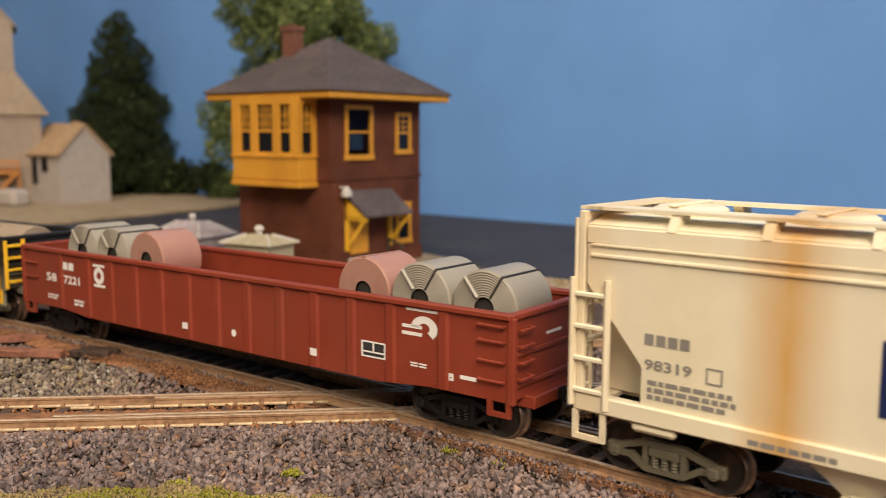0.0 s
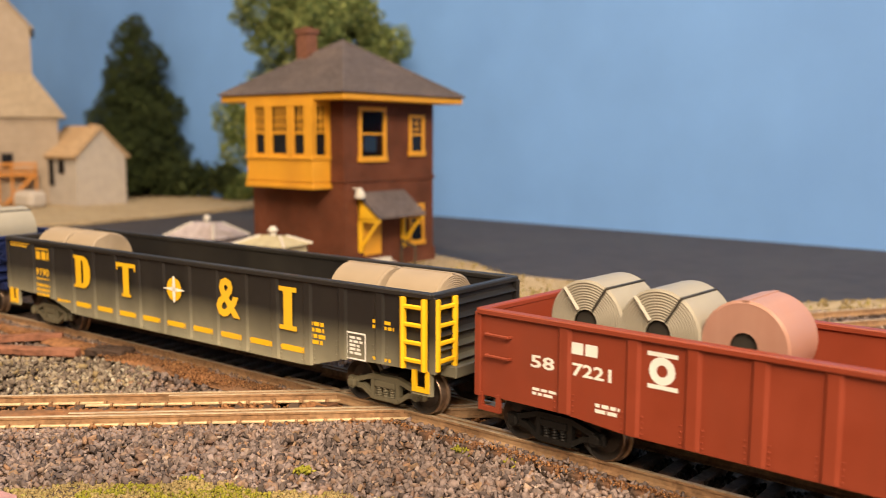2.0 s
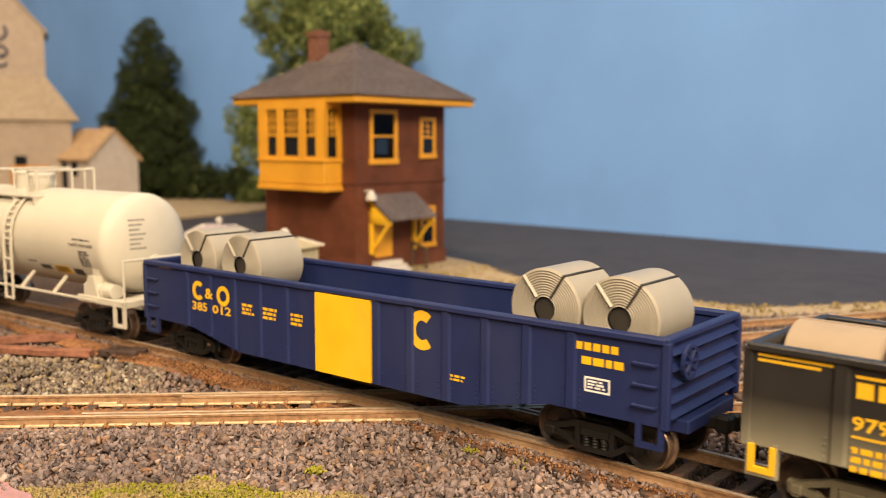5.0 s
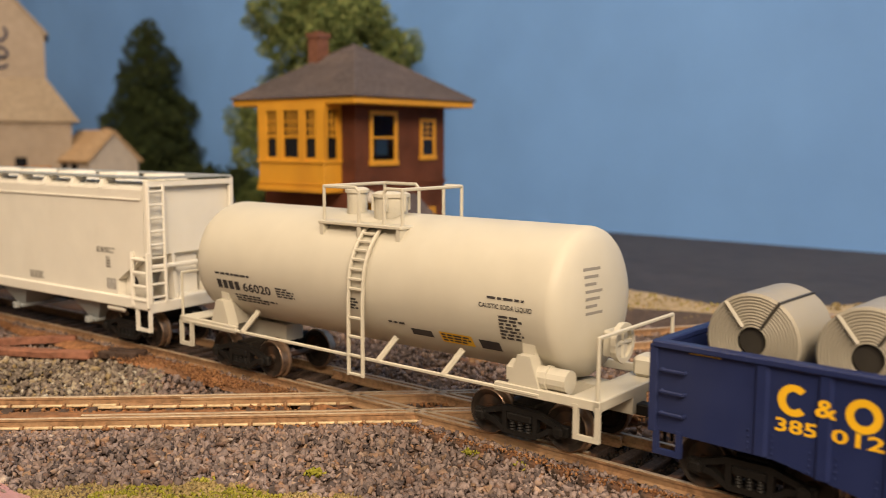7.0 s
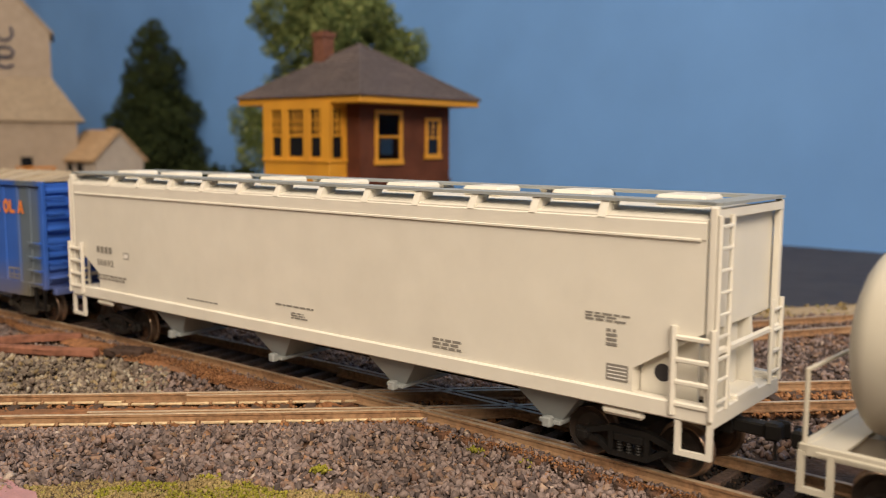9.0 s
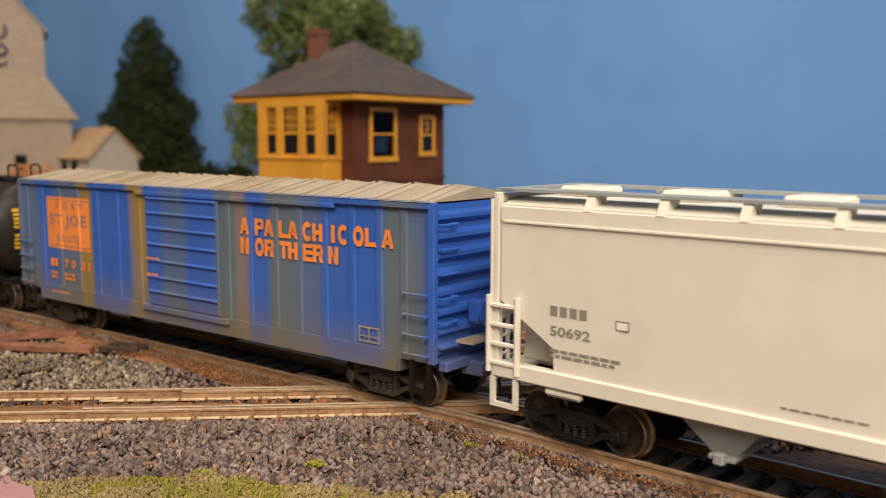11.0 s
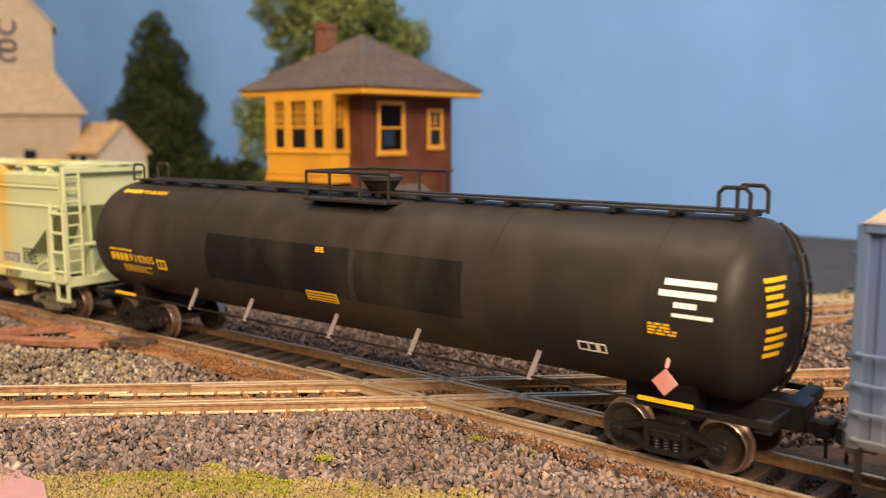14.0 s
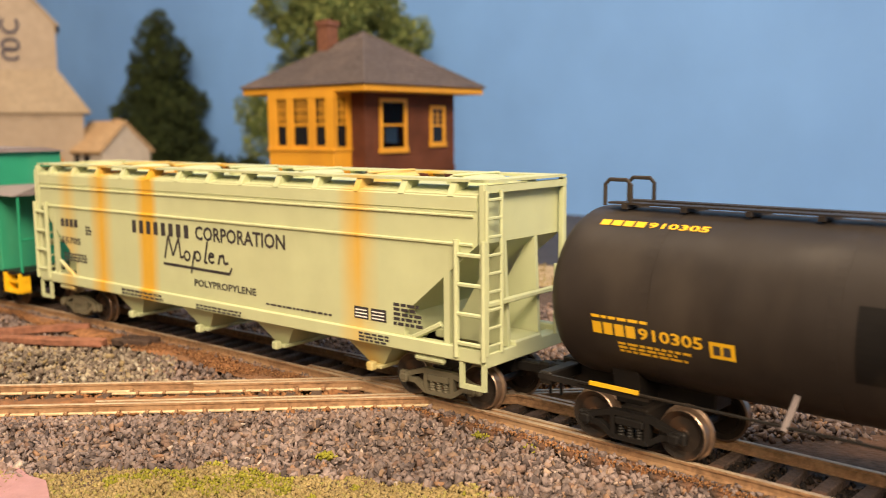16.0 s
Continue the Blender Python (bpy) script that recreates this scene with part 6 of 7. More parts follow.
def scatter(name, places, sizes, mat, label, category, shapes=None, faces=None, seed=1, spin=True, parent=None):
    """One object of many loose pieces at the given places."""
    shapes, faces = (ROCKS, ROCK_FACES) if shapes is None else (shapes, faces)
    rng = np.random.default_rng(seed)
    n, k = len(places), len(shapes[0])
    pick = rng.integers(0, len(shapes), n)
    v = np.stack(shapes)[pick]
    q = rng.normal(size=(n, 4))
    if not spin:
        q[:, 1:3] *= 0.35
    q /= np.linalg.norm(q, axis=1)[:, None]
    w, x, y, z = q.T
    rot = np.stack([1 - 2 * (y * y + z * z), 2 * (x * y - w * z), 2 * (x * z + w * y), 2 * (x * y + w * z), 1 - 2 * (x * x + z * z), 2 * (y * z - w * x), 2 * (x * z - w * y), 2 * (y * z + w * x), 1 - 2 * (x * x + y * y)], -1).reshape(n, 3, 3)
    v = np.einsum("nij,nkj->nki", rot, v) * sizes[:, None, None] + places[:, None, :]
    fs = (faces[None] + (np.arange(n) * k)[:, None, None]).reshape(-1, 3)
    me = bpy.data.meshes.new(name)
    me.vertices.add(n * k)
    me.vertices.foreach_set("co", v.reshape(-1))
    me.loops.add(fs.size)
    me.loops.foreach_set("vertex_index", fs.reshape(-1).astype(np.int32))
    me.polygons.add(len(fs))
    me.polygons.foreach_set("loop_start", np.arange(0, fs.size, 3, dtype=np.int32))
    me.materials.append(mat)
    me.update(calc_edges=True)
    me.validate()
    ob = new(name, me)
    if parent:
        ob.parent = parent
    return tagged(ob, label, category, kind="stuff")


def side_of_main(x, y):
    """The distance to the far side of the main track's middle, for many places at once."""
    return np.hypot(x + math.sin(HEAD) / BEND, y - Y0 - math.cos(HEAD) / BEND) - 1 / abs(BEND)


def side_of_cross(x, y):
    return (y - (0.2203 + 0.083 * x + 0.1 * x * x)) / np.sqrt(1 + (0.083 + 0.2 * x) ** 2)


def field_of(n, x0, x1, y0, y1, keep, seed):
    rng = np.random.default_rng(seed)
    p = np.stack([rng.uniform(x0, x1, n), rng.uniform(y0, y1, n)], -1)
    return p[keep(p[:, 0], p[:, 1])]


def heap(name, n, area, keep, z, zvar, s0, s1, mat, label, category, seed, **kw):
    p = field_of(n, *area, keep, seed)
    rng = np.random.default_rng(seed + 50)
    sz = rng.uniform(s0, s1, len(p)) * rng.choice([0.7, 1.0, 1.25], len(p))
    m, c = np.abs(side_of_main(p[:, 0], p[:, 1])), np.abs(side_of_cross(p[:, 0], p[:, 1]))
    bed = np.minimum(m, c)
    low = np.clip((0.0135 - bed) / 0.004, 0, 1)
    wave = 0.0006 * np.sin(p[:, 0] * 130 + 1.3) * np.cos(p[:, 1] * 110)
    zz = z + wave + rng.uniform(-zvar, zvar, len(p)) - 0.0008 * low - 0.35 * sz * low
    return scatter(name, np.column_stack([p, zz]), sz, mat, label, category, seed=seed, **kw)


def ragged(pts, z0, z1, mat, name, label, category, step=0.02, amp=0.006, seed=3):
    rnd = random.Random(seed)
    out = []
    for (ax, ay), (bx_, by) in zip(pts, pts[1:] + pts[:1]):
        n = max(1, int(math.hypot(bx_ - ax, by - ay) / step))
        for i in range(n):
            t = i / n
            out.append((ax + (bx_ - ax) * t + rnd.uniform(-amp, amp), ay + (by - ay) * t + rnd.uniform(-amp, amp)))
    bm = bmesh.new()
    prism(bm, out, z0, z1, "z")
    return lone(name, bm, mat, label, category, kind="structure")


ragged([(-0.7, 0.06), (0.6, 0.06), (0.6, 0.285), (0.42, 0.437), (0.40, 0.447), (0.192, 0.388), (0.124, 0.378), (0.043, 0.455), (0.004, 0.53), (-0.03, 0.575), (-0.10, 0.585), (-0.14, 0.52), (-0.30, 0.60), (-0.7, 0.90)],
       -0.0067, -0.0056, M["dirt"], "tan_ground", "tan sandy ground beside the tracks and tower", "ground")
bed = ragged([(-0.7, 0.06), (0.6, 0.06), (0.6, 0.28), (0.42, 0.425), (0.30, 0.40), (0.14, 0.345), (0.06, 0.385), (-0.05, 0.42), (-0.2, 0.46), (-0.7, 0.85)],
             -0.0055, -0.0046, M["brown_bed"], "ballast_bed", "brown grit bed under the ballast", "ground", seed=5)
ragged([(-0.165, 0.90), (-0.20, 0.83), (-0.27, 0.72), (-0.42, 0.62), (-1.3, 0.62), (-1.3, 1.86), (-0.145, 0.925)],
       -0.0066, -0.0045, M["dirt"], "dirt_yard", "pale tan dirt yard in front of the backdrop", "ground", amp=0.002, seed=7)

M["rust_soil"] = node_material("rusty_soil", (0.25, 0.115, 0.050), 0.95, var=0.4, scale=420, bump=1.0, bump_scale=1100, dirt=(0.13, 0.075, 0.045), dirt_amount=0.85, dirt_scale=75)


def soil_strip(name, label, line, s0, s1, lo, hi, z, seed):
    """A low bank of soil along a track with wandering edges, crowned in the middle."""
    rnd = random.Random(seed)
    verts, faces, n, k = [], [], int((s1 - s0) / 0.0015), 7
    wl = wh = 0.0
    for i in range(n + 1):
        t = i / n
        taper = min(1.0, 6 * t, 6 * (1 - t))
        wl, wh = 0.8 * wl + rnd.uniform(-0.0005, 0.0005), 0.8 * wh + rnd.uniform(-0.0003, 0.0003)
        mid = (lo + hi) / 2
        a, b = mid + (lo + wl - mid) * taper, mid + (hi + wh - mid) * taper
        for j in range(k):
            f = j / (k - 1)
            x, y, _ = line(s0 + (s1 - s0) * t, a + (b - a) * f)
            verts.append((x, y, z - 0.0014 * abs(2 * f - 1) ** 3 + rnd.uniform(-0.00015, 0.00015)))
    for i in range(n):
        for j in range(k - 1):
            faces.append((i * k + j, (i + 1) * k + j, (i + 1) * k + j + 1, i * k + j + 1))
    me = bpy.data.meshes.new(name)
    me.from_pydata(verts, [], faces)
    me.materials.append(M["rust_soil"])
    me.shade_smooth()
    return tagged(new(name, me), label, "soil", kind="structure")


soil_strip("rust_soil", "orange-brown rusty soil banked along the main rail", on_line, -0.19, -0.022, -0.0190, -0.0098, -0.0019, 41)
soil_strip("rust_soil", "orange-brown rusty soil between the crossing rails", on_cross, -0.19, -0.030, -0.0068, 0.0070, -0.0022, 42)
soil_strip("rust_soil", "orange-brown rusty soil along the near rail", on_line, 0.018, 0.12, -0.0128, -0.0098, -0.0024, 43)

VERGE = lambda x: np.interp(x, [-0.1, -0.08, -0.066, -0.047, -0.03, -0.002, 0.004, 0.03, 0.06], [0.170, 0.1712, 0.1752, 0.1732, 0.1710, 0.1650, 0.1615, 0.150, 0.13]) + 0.0012 * np.sin(x * 240) + 0.0008 * np.sin(x * 610)
NEAR = lambda x, y: (side_of_main(x, y) < -0.0118) & (side_of_cross(x, y) < -0.0108) & (y > VERGE(x))
heap("ballast_near", 46000, (-0.17, 0.12, 0.08, 0.215), NEAR, -0.0040, 0.0005, 0.0006, 0.0011, M["gravel"], "grey-brown crushed stone ballast beside the rails", "ballast", 11)
heap("ballast_wedge", 36000, (-0.30, 0.02, 0.22, 0.42), lambda x, y: (side_of_main(x, y) < -0.0118) & (side_of_cross(x, y) > 0.0112) & ~((x < -0.085 - 0.25 * (y - 0.235)) & (y < 0.275)), -0.0040, 0.0005, 0.0006, 0.0011, M["gravel"], "grey-brown crushed stone between the two tracks", "ballast", 12)
heap("ballast_pale", 13000, (-0.30, -0.07, 0.22, 0.29), lambda x, y: (side_of_cross(x, y) > 0.0112) & (x < -0.075 - 0.25 * (y - 0.235)) & (y < 0.277), -0.0038, 0.0006, 0.0006, 0.0011, M["pale_gravel"], "pale cream and tan stones beside the track", "ballast", 13)
heap("ballast_far", 60000, (-0.25, 0.42, 0.19, 0.40), lambda x, y: (side_of_main(x, y) > 0.0118) & (np.abs(side_of_cross(x, y)) > 0.0112) & (y < 0.335 + 0.2 * np.clip(x - 0.1, 0, 1) + 0.01 * np.sin(x * 60)), -0.0042, 0.0006, 0.0006, 0.0011, M["gravel"], "grey-brown crushed stone behind the main track", "ballast", 14)
# near-black fill: part stain, part painted shade beneath the train
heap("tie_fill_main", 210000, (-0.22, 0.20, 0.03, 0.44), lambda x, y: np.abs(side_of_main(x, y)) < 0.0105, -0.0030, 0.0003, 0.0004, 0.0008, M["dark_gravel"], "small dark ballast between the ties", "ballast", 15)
heap("rust_fill_cross", 42000, (-0.3, 0.3, 0.18, 0.27), lambda x, y: np.abs(side_of_cross(x, y)) < 0.0112, -0.0020, 0.0004, 0.0004, 0.0008, M["rust_grit"], "rust-brown grit between the rails of the crossing", "ballast", 16)
EDGE = lambda x, y: (side_of_cross(x, y) < -0.0100) & (side_of_cross(x, y) > -0.0140) & (side_of_main(x, y) < -0.0095)
p = field_of(60000, -0.20, 0.02, 0.18, 0.23, EDGE, 65)
rng = np.random.default_rng(66)
scatter("ballast_edge", np.column_stack([p, -0.0029 - 0.25 * np.clip(-side_of_cross(p[:, 0], p[:, 1]) - 0.0105, 0, 1) + rng.uniform(-0.0004, 0.0003, len(p))]), rng.uniform(0.0005, 0.0009, len(p)), M["gravel"], "grey-brown crushed stone against the crossing rail", "ballast", seed=67)
SHOULDER = lambda x, y: (side_of_main(x, y) < -0.0095) & (side_of_main(x, y) > -0.0150) & (np.abs(side_of_cross(x, y)) > 0.0105)
p = field_of(260000, -0.30, 0.16, 0.0, 0.46, SHOULDER, 61)
rng = np.random.default_rng(62)
down = np.clip((-side_of_main(p[:, 0], p[:, 1]) - 0.0115) / 0.0035, 0, 1)
scatter("ballast_shoulder", np.column_stack([p, -0.0024 - 0.0014 * down + rng.uniform(-0.0004, 0.0003, len(p))]), rng.uniform(0.0005, 0.0009, len(p)), M["gravel"], "grey-brown crushed stone over the tie ends", "ballast", seed=63)
heap("rust_verge", 520000, (-0.30, 0.10, 0.12, 0.46), lambda x, y: (np.abs(side_of_main(x, y) + 0.0128) < np.where(x < -0.02, 0.0058 + 0.0018 * np.sin(x * 170), 0.0012)) & (np.abs(side_of_cross(x, y)) > 0.0105), -0.0019, 0.0004, 0.00016, 0.00034, M["rust_grit"], "rust-coloured grit along the main rail", "ballast", 17)
TURF = lambda x, y: (y < VERGE(x) + 0.0012) & (y < 0.182 + (x + 0.085) * 0.9)
heap("dry_turf", 42000, (-0.10, 0.06, 0.145, 0.19), TURF, -0.0042, 0.0003, 0.00028, 0.00055, M["dry_turf"], "dry straw-yellow ground cover at the edge of the ballast", "ground cover", 18)


def mossy(x, y):
    thick = np.exp(-((x + 0.040) / 0.013) ** 2 - ((y - 0.166) / 0.005) ** 2) + 0.7 * np.exp(-((x + 0.062) / 0.007) ** 2 - ((y - 0.171) / 0.003) ** 2)
    return TURF(x, y) & (thick + 0.3 * np.sin(x * 310 + 0.6) * np.cos(y * 430 + x * 90) + 0.15 * np.sin(x * 920) > 0.42)


heap("moss", 30000, (-0.09, 0.05, 0.145, 0.182), mossy, -0.0039, 0.0003, 0.00022, 0.00042, M["moss"], "yellow-green moss tufts on the dry ground cover", "moss", 19)
for i, (x, y) in enumerate(((-0.0478, 0.1755), (0.0197, 0.1855), (0.0181, 0.1844), (0.006, 0.192), (-0.0262, 0.1795))):
    rng = np.random.default_rng(90 + i)
    p = np.column_stack([rng.normal(x, 0.0011, 60), rng.normal(y, 0.0008, 60), rng.uniform(-0.0045, -0.0030, 60)])
    scatter("moss_tuft", p, rng.uniform(0.0003, 0.0006, 60), M["moss"], "small yellow-green moss tuft on the ballast", "moss", seed=i)
heap("far_turf", 9000, (-0.02, 0.45, 0.33, 0.50), lambda x, y: (y > 0.34 + 0.15 * np.clip(x - 0.1, 0, 1)) & (y < 0.795 - 0.848 * x) & (y < np.interp(x, [-0.02, 0.004, 0.043, 0.124, 0.192, 0.5], [0.57, 0.53, 0.455, 0.378, 0.388, 0.5])), -0.0056, 0.0004, 0.0005, 0.001, M["dry_turf"], "straw-coloured ground cover along the black board", "ground cover", 20)

# single stones on top, nearest to the camera
STONES = []
for k in range(6):
    bm = bmesh.new()
    vs = [bm.verts.new(c) for c in ROCKS[k]]
    for tri in ROCK_FACES:
        bm.faces.new([vs[i] for i in tri])
    STONES.append(mesh_of("stone", bm, node_material("loose_stone", [(0.165, 0.130, 0.120), (0.125, 0.100, 0.096), (0.205, 0.160, 0.140), (0.105, 0.083, 0.080), (0.22, 0.145, 0.095), (0.150, 0.112, 0.098)][k], 0.9, var=0.3, scale=1.5, piece=0.3, spec=0.25)))
rnd = random.Random(8)
made = 0
while made < 290:
    x, y = rnd.uniform(-0.085, 0.06), rnd.uniform(0.13, 0.206)
    if not bool(NEAR(np.array(x), np.array(y))):
        continue
    s = rnd.uniform(0.0007, 0.0011)
    ob = new("stone", STONES[made % 6])
    ob.parent = bed
    ob.matrix_world = Matrix.LocRotScale((x, y, -0.0033 + 0.0006 * math.sin(x * 130 + 1.3) * math.cos(y * 110)), Euler((rnd.uniform(0, 6), rnd.uniform(0, 6), rnd.uniform(0, 6))), (s, s, s))
    made += 1

M["foam"] = node_material("pink_foam", (0.37, 0.205, 0.215), 0.8, var=0.08, scale=400, bump=0.4, bump_scale=1200, dirt=(0.42, 0.25, 0.25), dirt_amount=0.4, dirt_scale=90)
ragged([(-0.30, 0.10), (-0.070, 0.10), (-0.0735, 0.157), (-0.0790, 0.1670), (-0.0890, 0.1755), (-0.115, 0.188), (-0.30, 0.215)], -0.0066, -0.0034, M["foam"], "foam_board", "bare pink insulation foam edge of the scenery", "foam board", 0.004, 0.0006, 9)

M["old_timber"] = node_material("red_old_timber", (0.20, 0.085, 0.052), 0.85, var=0.35, scale=500, bump=0.6, dirt=(0.36, 0.16, 0.10), dirt_amount=0.6, dirt_scale=70)
M["dark_timber"] = node_material("dark_old_timber", (0.05, 0.03, 0.022), 0.85, var=0.4, scale=500, bump=0.6)
for (ax, ay), (ex, ey), w, mt, lb in (((-0.150, 0.2885), (-0.1216, 0.2962), 0.0032, "old_timber", "rust-red old timber lying on the ballast"), ((-0.160, 0.2815), (-0.1075, 0.2725), 0.0036, "old_timber", "rust-red old timber lying on the ballast"),
                                      ((-0.1040, 0.2785), (-0.0915, 0.2745), 0.0028, "dark_timber", "dark brown broken timber on the ballast"), ((-0.1055, 0.2738), (-0.0930, 0.2708), 0.0026, "dark_timber", "dark brown broken timber on the ballast")):
    bm = bmesh.new()
    L = math.hypot(ex - ax, ey - ay)
    box(bm, 0, 0, 0, L, w, 0.0022, bevel=0.0003)
    bmesh.ops.subdivide_edges(bm, edges=[e for e in bm.edges if e.calc_length() > L * 0.8], cuts=6)
    for v in bm.verts:
        v.co += Vector((0, rnd.uniform(-0.0003, 0.0003), rnd.uniform(-0.0002, 0.0002)))
    lone("old_timber", bm, M[mt], lb, "timber", group="old timbers beside the track", at=pose((ax + ex) / 2, (ay + ey) / 2, -0.0016, 0, 0, math.degrees(math.atan2(ey - ay, ex - ax))))

# ---- signal tower ----
def brick_material(name, c1, c2, mortar, scale):
    m = bpy.data.materials.new(name)
    m.use_nodes = True
    n, l = m.node_tree.nodes, m.node_tree.links
    b = n["Principled BSDF"]
    b.inputs["Roughness"].default_value = 0.8
    b.inputs["Specular IOR Level"].default_value = 0.2
    tc = n.new("ShaderNodeTexCoord")
    sep = n.new("ShaderNodeSeparateXYZ")
    l.new(tc.outputs["Object"], sep.inputs[0])
    add = n.new("ShaderNodeMath")
    l.new(sep.outputs[0], add.inputs[0])
    l.new(sep.outputs[1], add.inputs[1])
    cmb = n.new("ShaderNodeCombineXYZ")
    l.new(add.outputs[0], cmb.inputs[0])
    l.new(sep.outputs[2], cmb.inputs[1])
    br = n.new("ShaderNodeTexBrick")
    br.inputs["Color1"].default_value, br.inputs["Color2"].default_value, br.inputs["Mortar"].default_value = (*c1, 1), (*c2, 1), (*mortar, 1)
    br.inputs["Scale"].default_value = scale
    br.inputs["Mortar Size"].default_value = 0.03
    l.new(cmb.outputs[0], br.inputs["Vector"])
    no = n.new("ShaderNodeTexNoise")
    no.inputs["Scale"].default_value, no.inputs["Detail"].default_value = 55, 5
    l.new(tc.outputs["Object"], no.inputs["Vector"])
    mr = n.new("ShaderNodeMapRange")
    mr.inputs["From Min"].default_value, mr.inputs["From Max"].default_value = 0.3, 0.7
    mr.inputs["To Min"].default_value, mr.inputs["To Max"].default_value = 0.7, 1.25
    l.new(no.outputs["Fac"], mr.inputs["Value"])
    mx = n.new("ShaderNodeMixRGB")
    mx.blend_type, mx.inputs[0].default_value = "MULTIPLY", 1
    l.new(br.outputs["Color"], mx.inputs[1])
    l.new(mr.outputs[0], mx.inputs[2])
    l.new(mx.outputs[0], b.inputs["Base Color"])
    bp = n.new("ShaderNodeBump")
    bp.inputs["Strength"].default_value, bp.inputs["Distance"].default_value = 0.4, 0.0002
    bp.invert = True
    l.new(br.outputs["Fac"], bp.inputs["Height"])
    l.new(bp.outputs["Normal"], b.inputs["Normal"])
    return m


M["brick"] = brick_material("dark_red_brick", (0.128, 0.036, 0.017), (0.085, 0.025, 0.013), (0.115, 0.050, 0.030), 420)
M["ochre"] = paint("ochre_trim_paint", (0.60, 0.285, 0.024), 0.55, fine=(0.33, 0.13, 0.02), fine_amount=0.35)
M["sun_yellow"] = paint("bright_yellow_trim", (0.75, 0.43, 0.02), 0.55)
M["shingle"] = node_material("grey_shingle", (0.088, 0.071, 0.071), 0.9, var=0.3, scale=500, bump=0.6, bump_scale=900, dirt=(0.17, 0.13, 0.12), dirt_amount=0.6, dirt_scale=45, piece=0.09)
M["glass"] = node_material("dark_window_glass", (0.008, 0.009, 0.012), 0.2, var=0.1, spec=0.25)
M["clear_glass"] = node_material("clear_window_glass", (0.9, 0.92, 0.92), 0.03, var=0.02, spec=0.4)
M["clear_glass"].node_tree.nodes["Principled BSDF"].inputs["Transmission Weight"].default_value = 1.0
M["clear_glass"].node_tree.nodes["Principled BSDF"].inputs["IOR"].default_value = 1.1
M["chimney"] = node_material("chimney_brick", (0.15, 0.062, 0.038), 0.8, var=0.3, scale=400)
M["tank_white"] = paint("dull_white", (0.55, 0.52, 0.47), 0.5)

tower = thing("signal_tower", "two-storey dark brick signal tower with ochre bay window", "signal tower", at=pose(-0.0497, 0.51, 0, 0, 0, -39.4))
W = 35.2
# each wall is laid up round its openings: (from, to, sill, head)
for x0, x1, y0, y1, hole in ((-W, W, -W, -W + 2.5, None), (W - 2.5, W, -W + 2.5, W - 2.5, (-23.4, -5.8, 53.0, 77.0)),
                             (-W, W, W - 2.5, W, (-17.5, -6.0, 54.5, 63.5)), (-W, -W + 2.5, -W + 2.5, W - 2.5, None)):
    bm = bmesh.new()
    if hole is None:
        bx(bm, x0, x1, y0, y1, -6.2, 83)
    else:
        wide = x1 - x0 > y1 - y0
        us = [x0 if wide else y0, hole[0], hole[1], x1 if wide else y1]
        zs = [-6.2, hole[2], hole[3], 83]
        ends = (y0, y1) if wide else (x0, x1)
        g = {(i, j, k): bm.verts.new((us[i], ends[k], zs[j]) if wide else (ends[k], us[i], zs[j])) for i in range(4) for j in range(4) for k in (0, 1)}
        for i in range(3):
            for j in range(3):
                if (i, j) != (1, 1):
                    for k in (0, 1):
                        bm.faces.new([g[q] for q in ((i, j, k), (i + 1, j, k), (i + 1, j + 1, k), (i, j + 1, k))])
        rim = [(0, j) for j in range(4)] + [(i, 3) for i in range(1, 4)] + [(3, j) for j in (2, 1, 0)] + [(2, 0), (1, 0)]
        for ring in (rim, [(1, 1), (1, 2), (2, 2), (2, 1)]):
            for p, q in zip(ring, ring[1:] + ring[:1]):
                bm.faces.new([g[(*p, 0)], g[(*q, 0)], g[(*q, 1)], g[(*p, 1)]])
        bmesh.ops.recalc_face_normals(bm, faces=bm.faces[:])
    pm("wall", bm, M["brick"], tower)
bm = bmesh.new()
bx(bm, -W + 2.6, W - 2.6, -W + 2.6, W - 2.6, 41.0, 42.5)
pm("upper_floor", bm, M["bark"], tower)
for s in (-1, 1):
    for grow, z0, z1 in ((0.7, 40.4, 42.0), (0.9, -6.2, 2.0)):
        bm = bmesh.new()
        bx(bm, -W - grow, W + grow, s * W, s * (W + grow), z0, z1)
        pm("belt_course", bm, M["brick"], tower)
        bm = bmesh.new()
        bx(bm, s * W, s * (W + grow), -W, W, z0, z1)
        pm("belt_course", bm, M["brick"], tower)
E_ = 46.9
bm = bmesh.new()
bx(bm, -E_, E_, -E_, E_, 81.4, 85.0, 0.3)
pm("fascia", bm, M["ochre"], tower, "ochre fascia and eaves")
bm = bmesh.new()
b0 = [bm.verts.new((x * (E_ + 1), y * (E_ + 1), 85.0)) for x, y in ((-1, -1), (1, -1), (1, 1), (-1, 1))]
top = bm.verts.new((0, 0, 115.2))
for i in range(4):
    bm.faces.new((b0[i], b0[(i + 1) % 4], top))
bm.faces.new(b0[::-1])
roof = pm("roof", bm, M["shingle"], tower, "grey shingled pyramid roof")
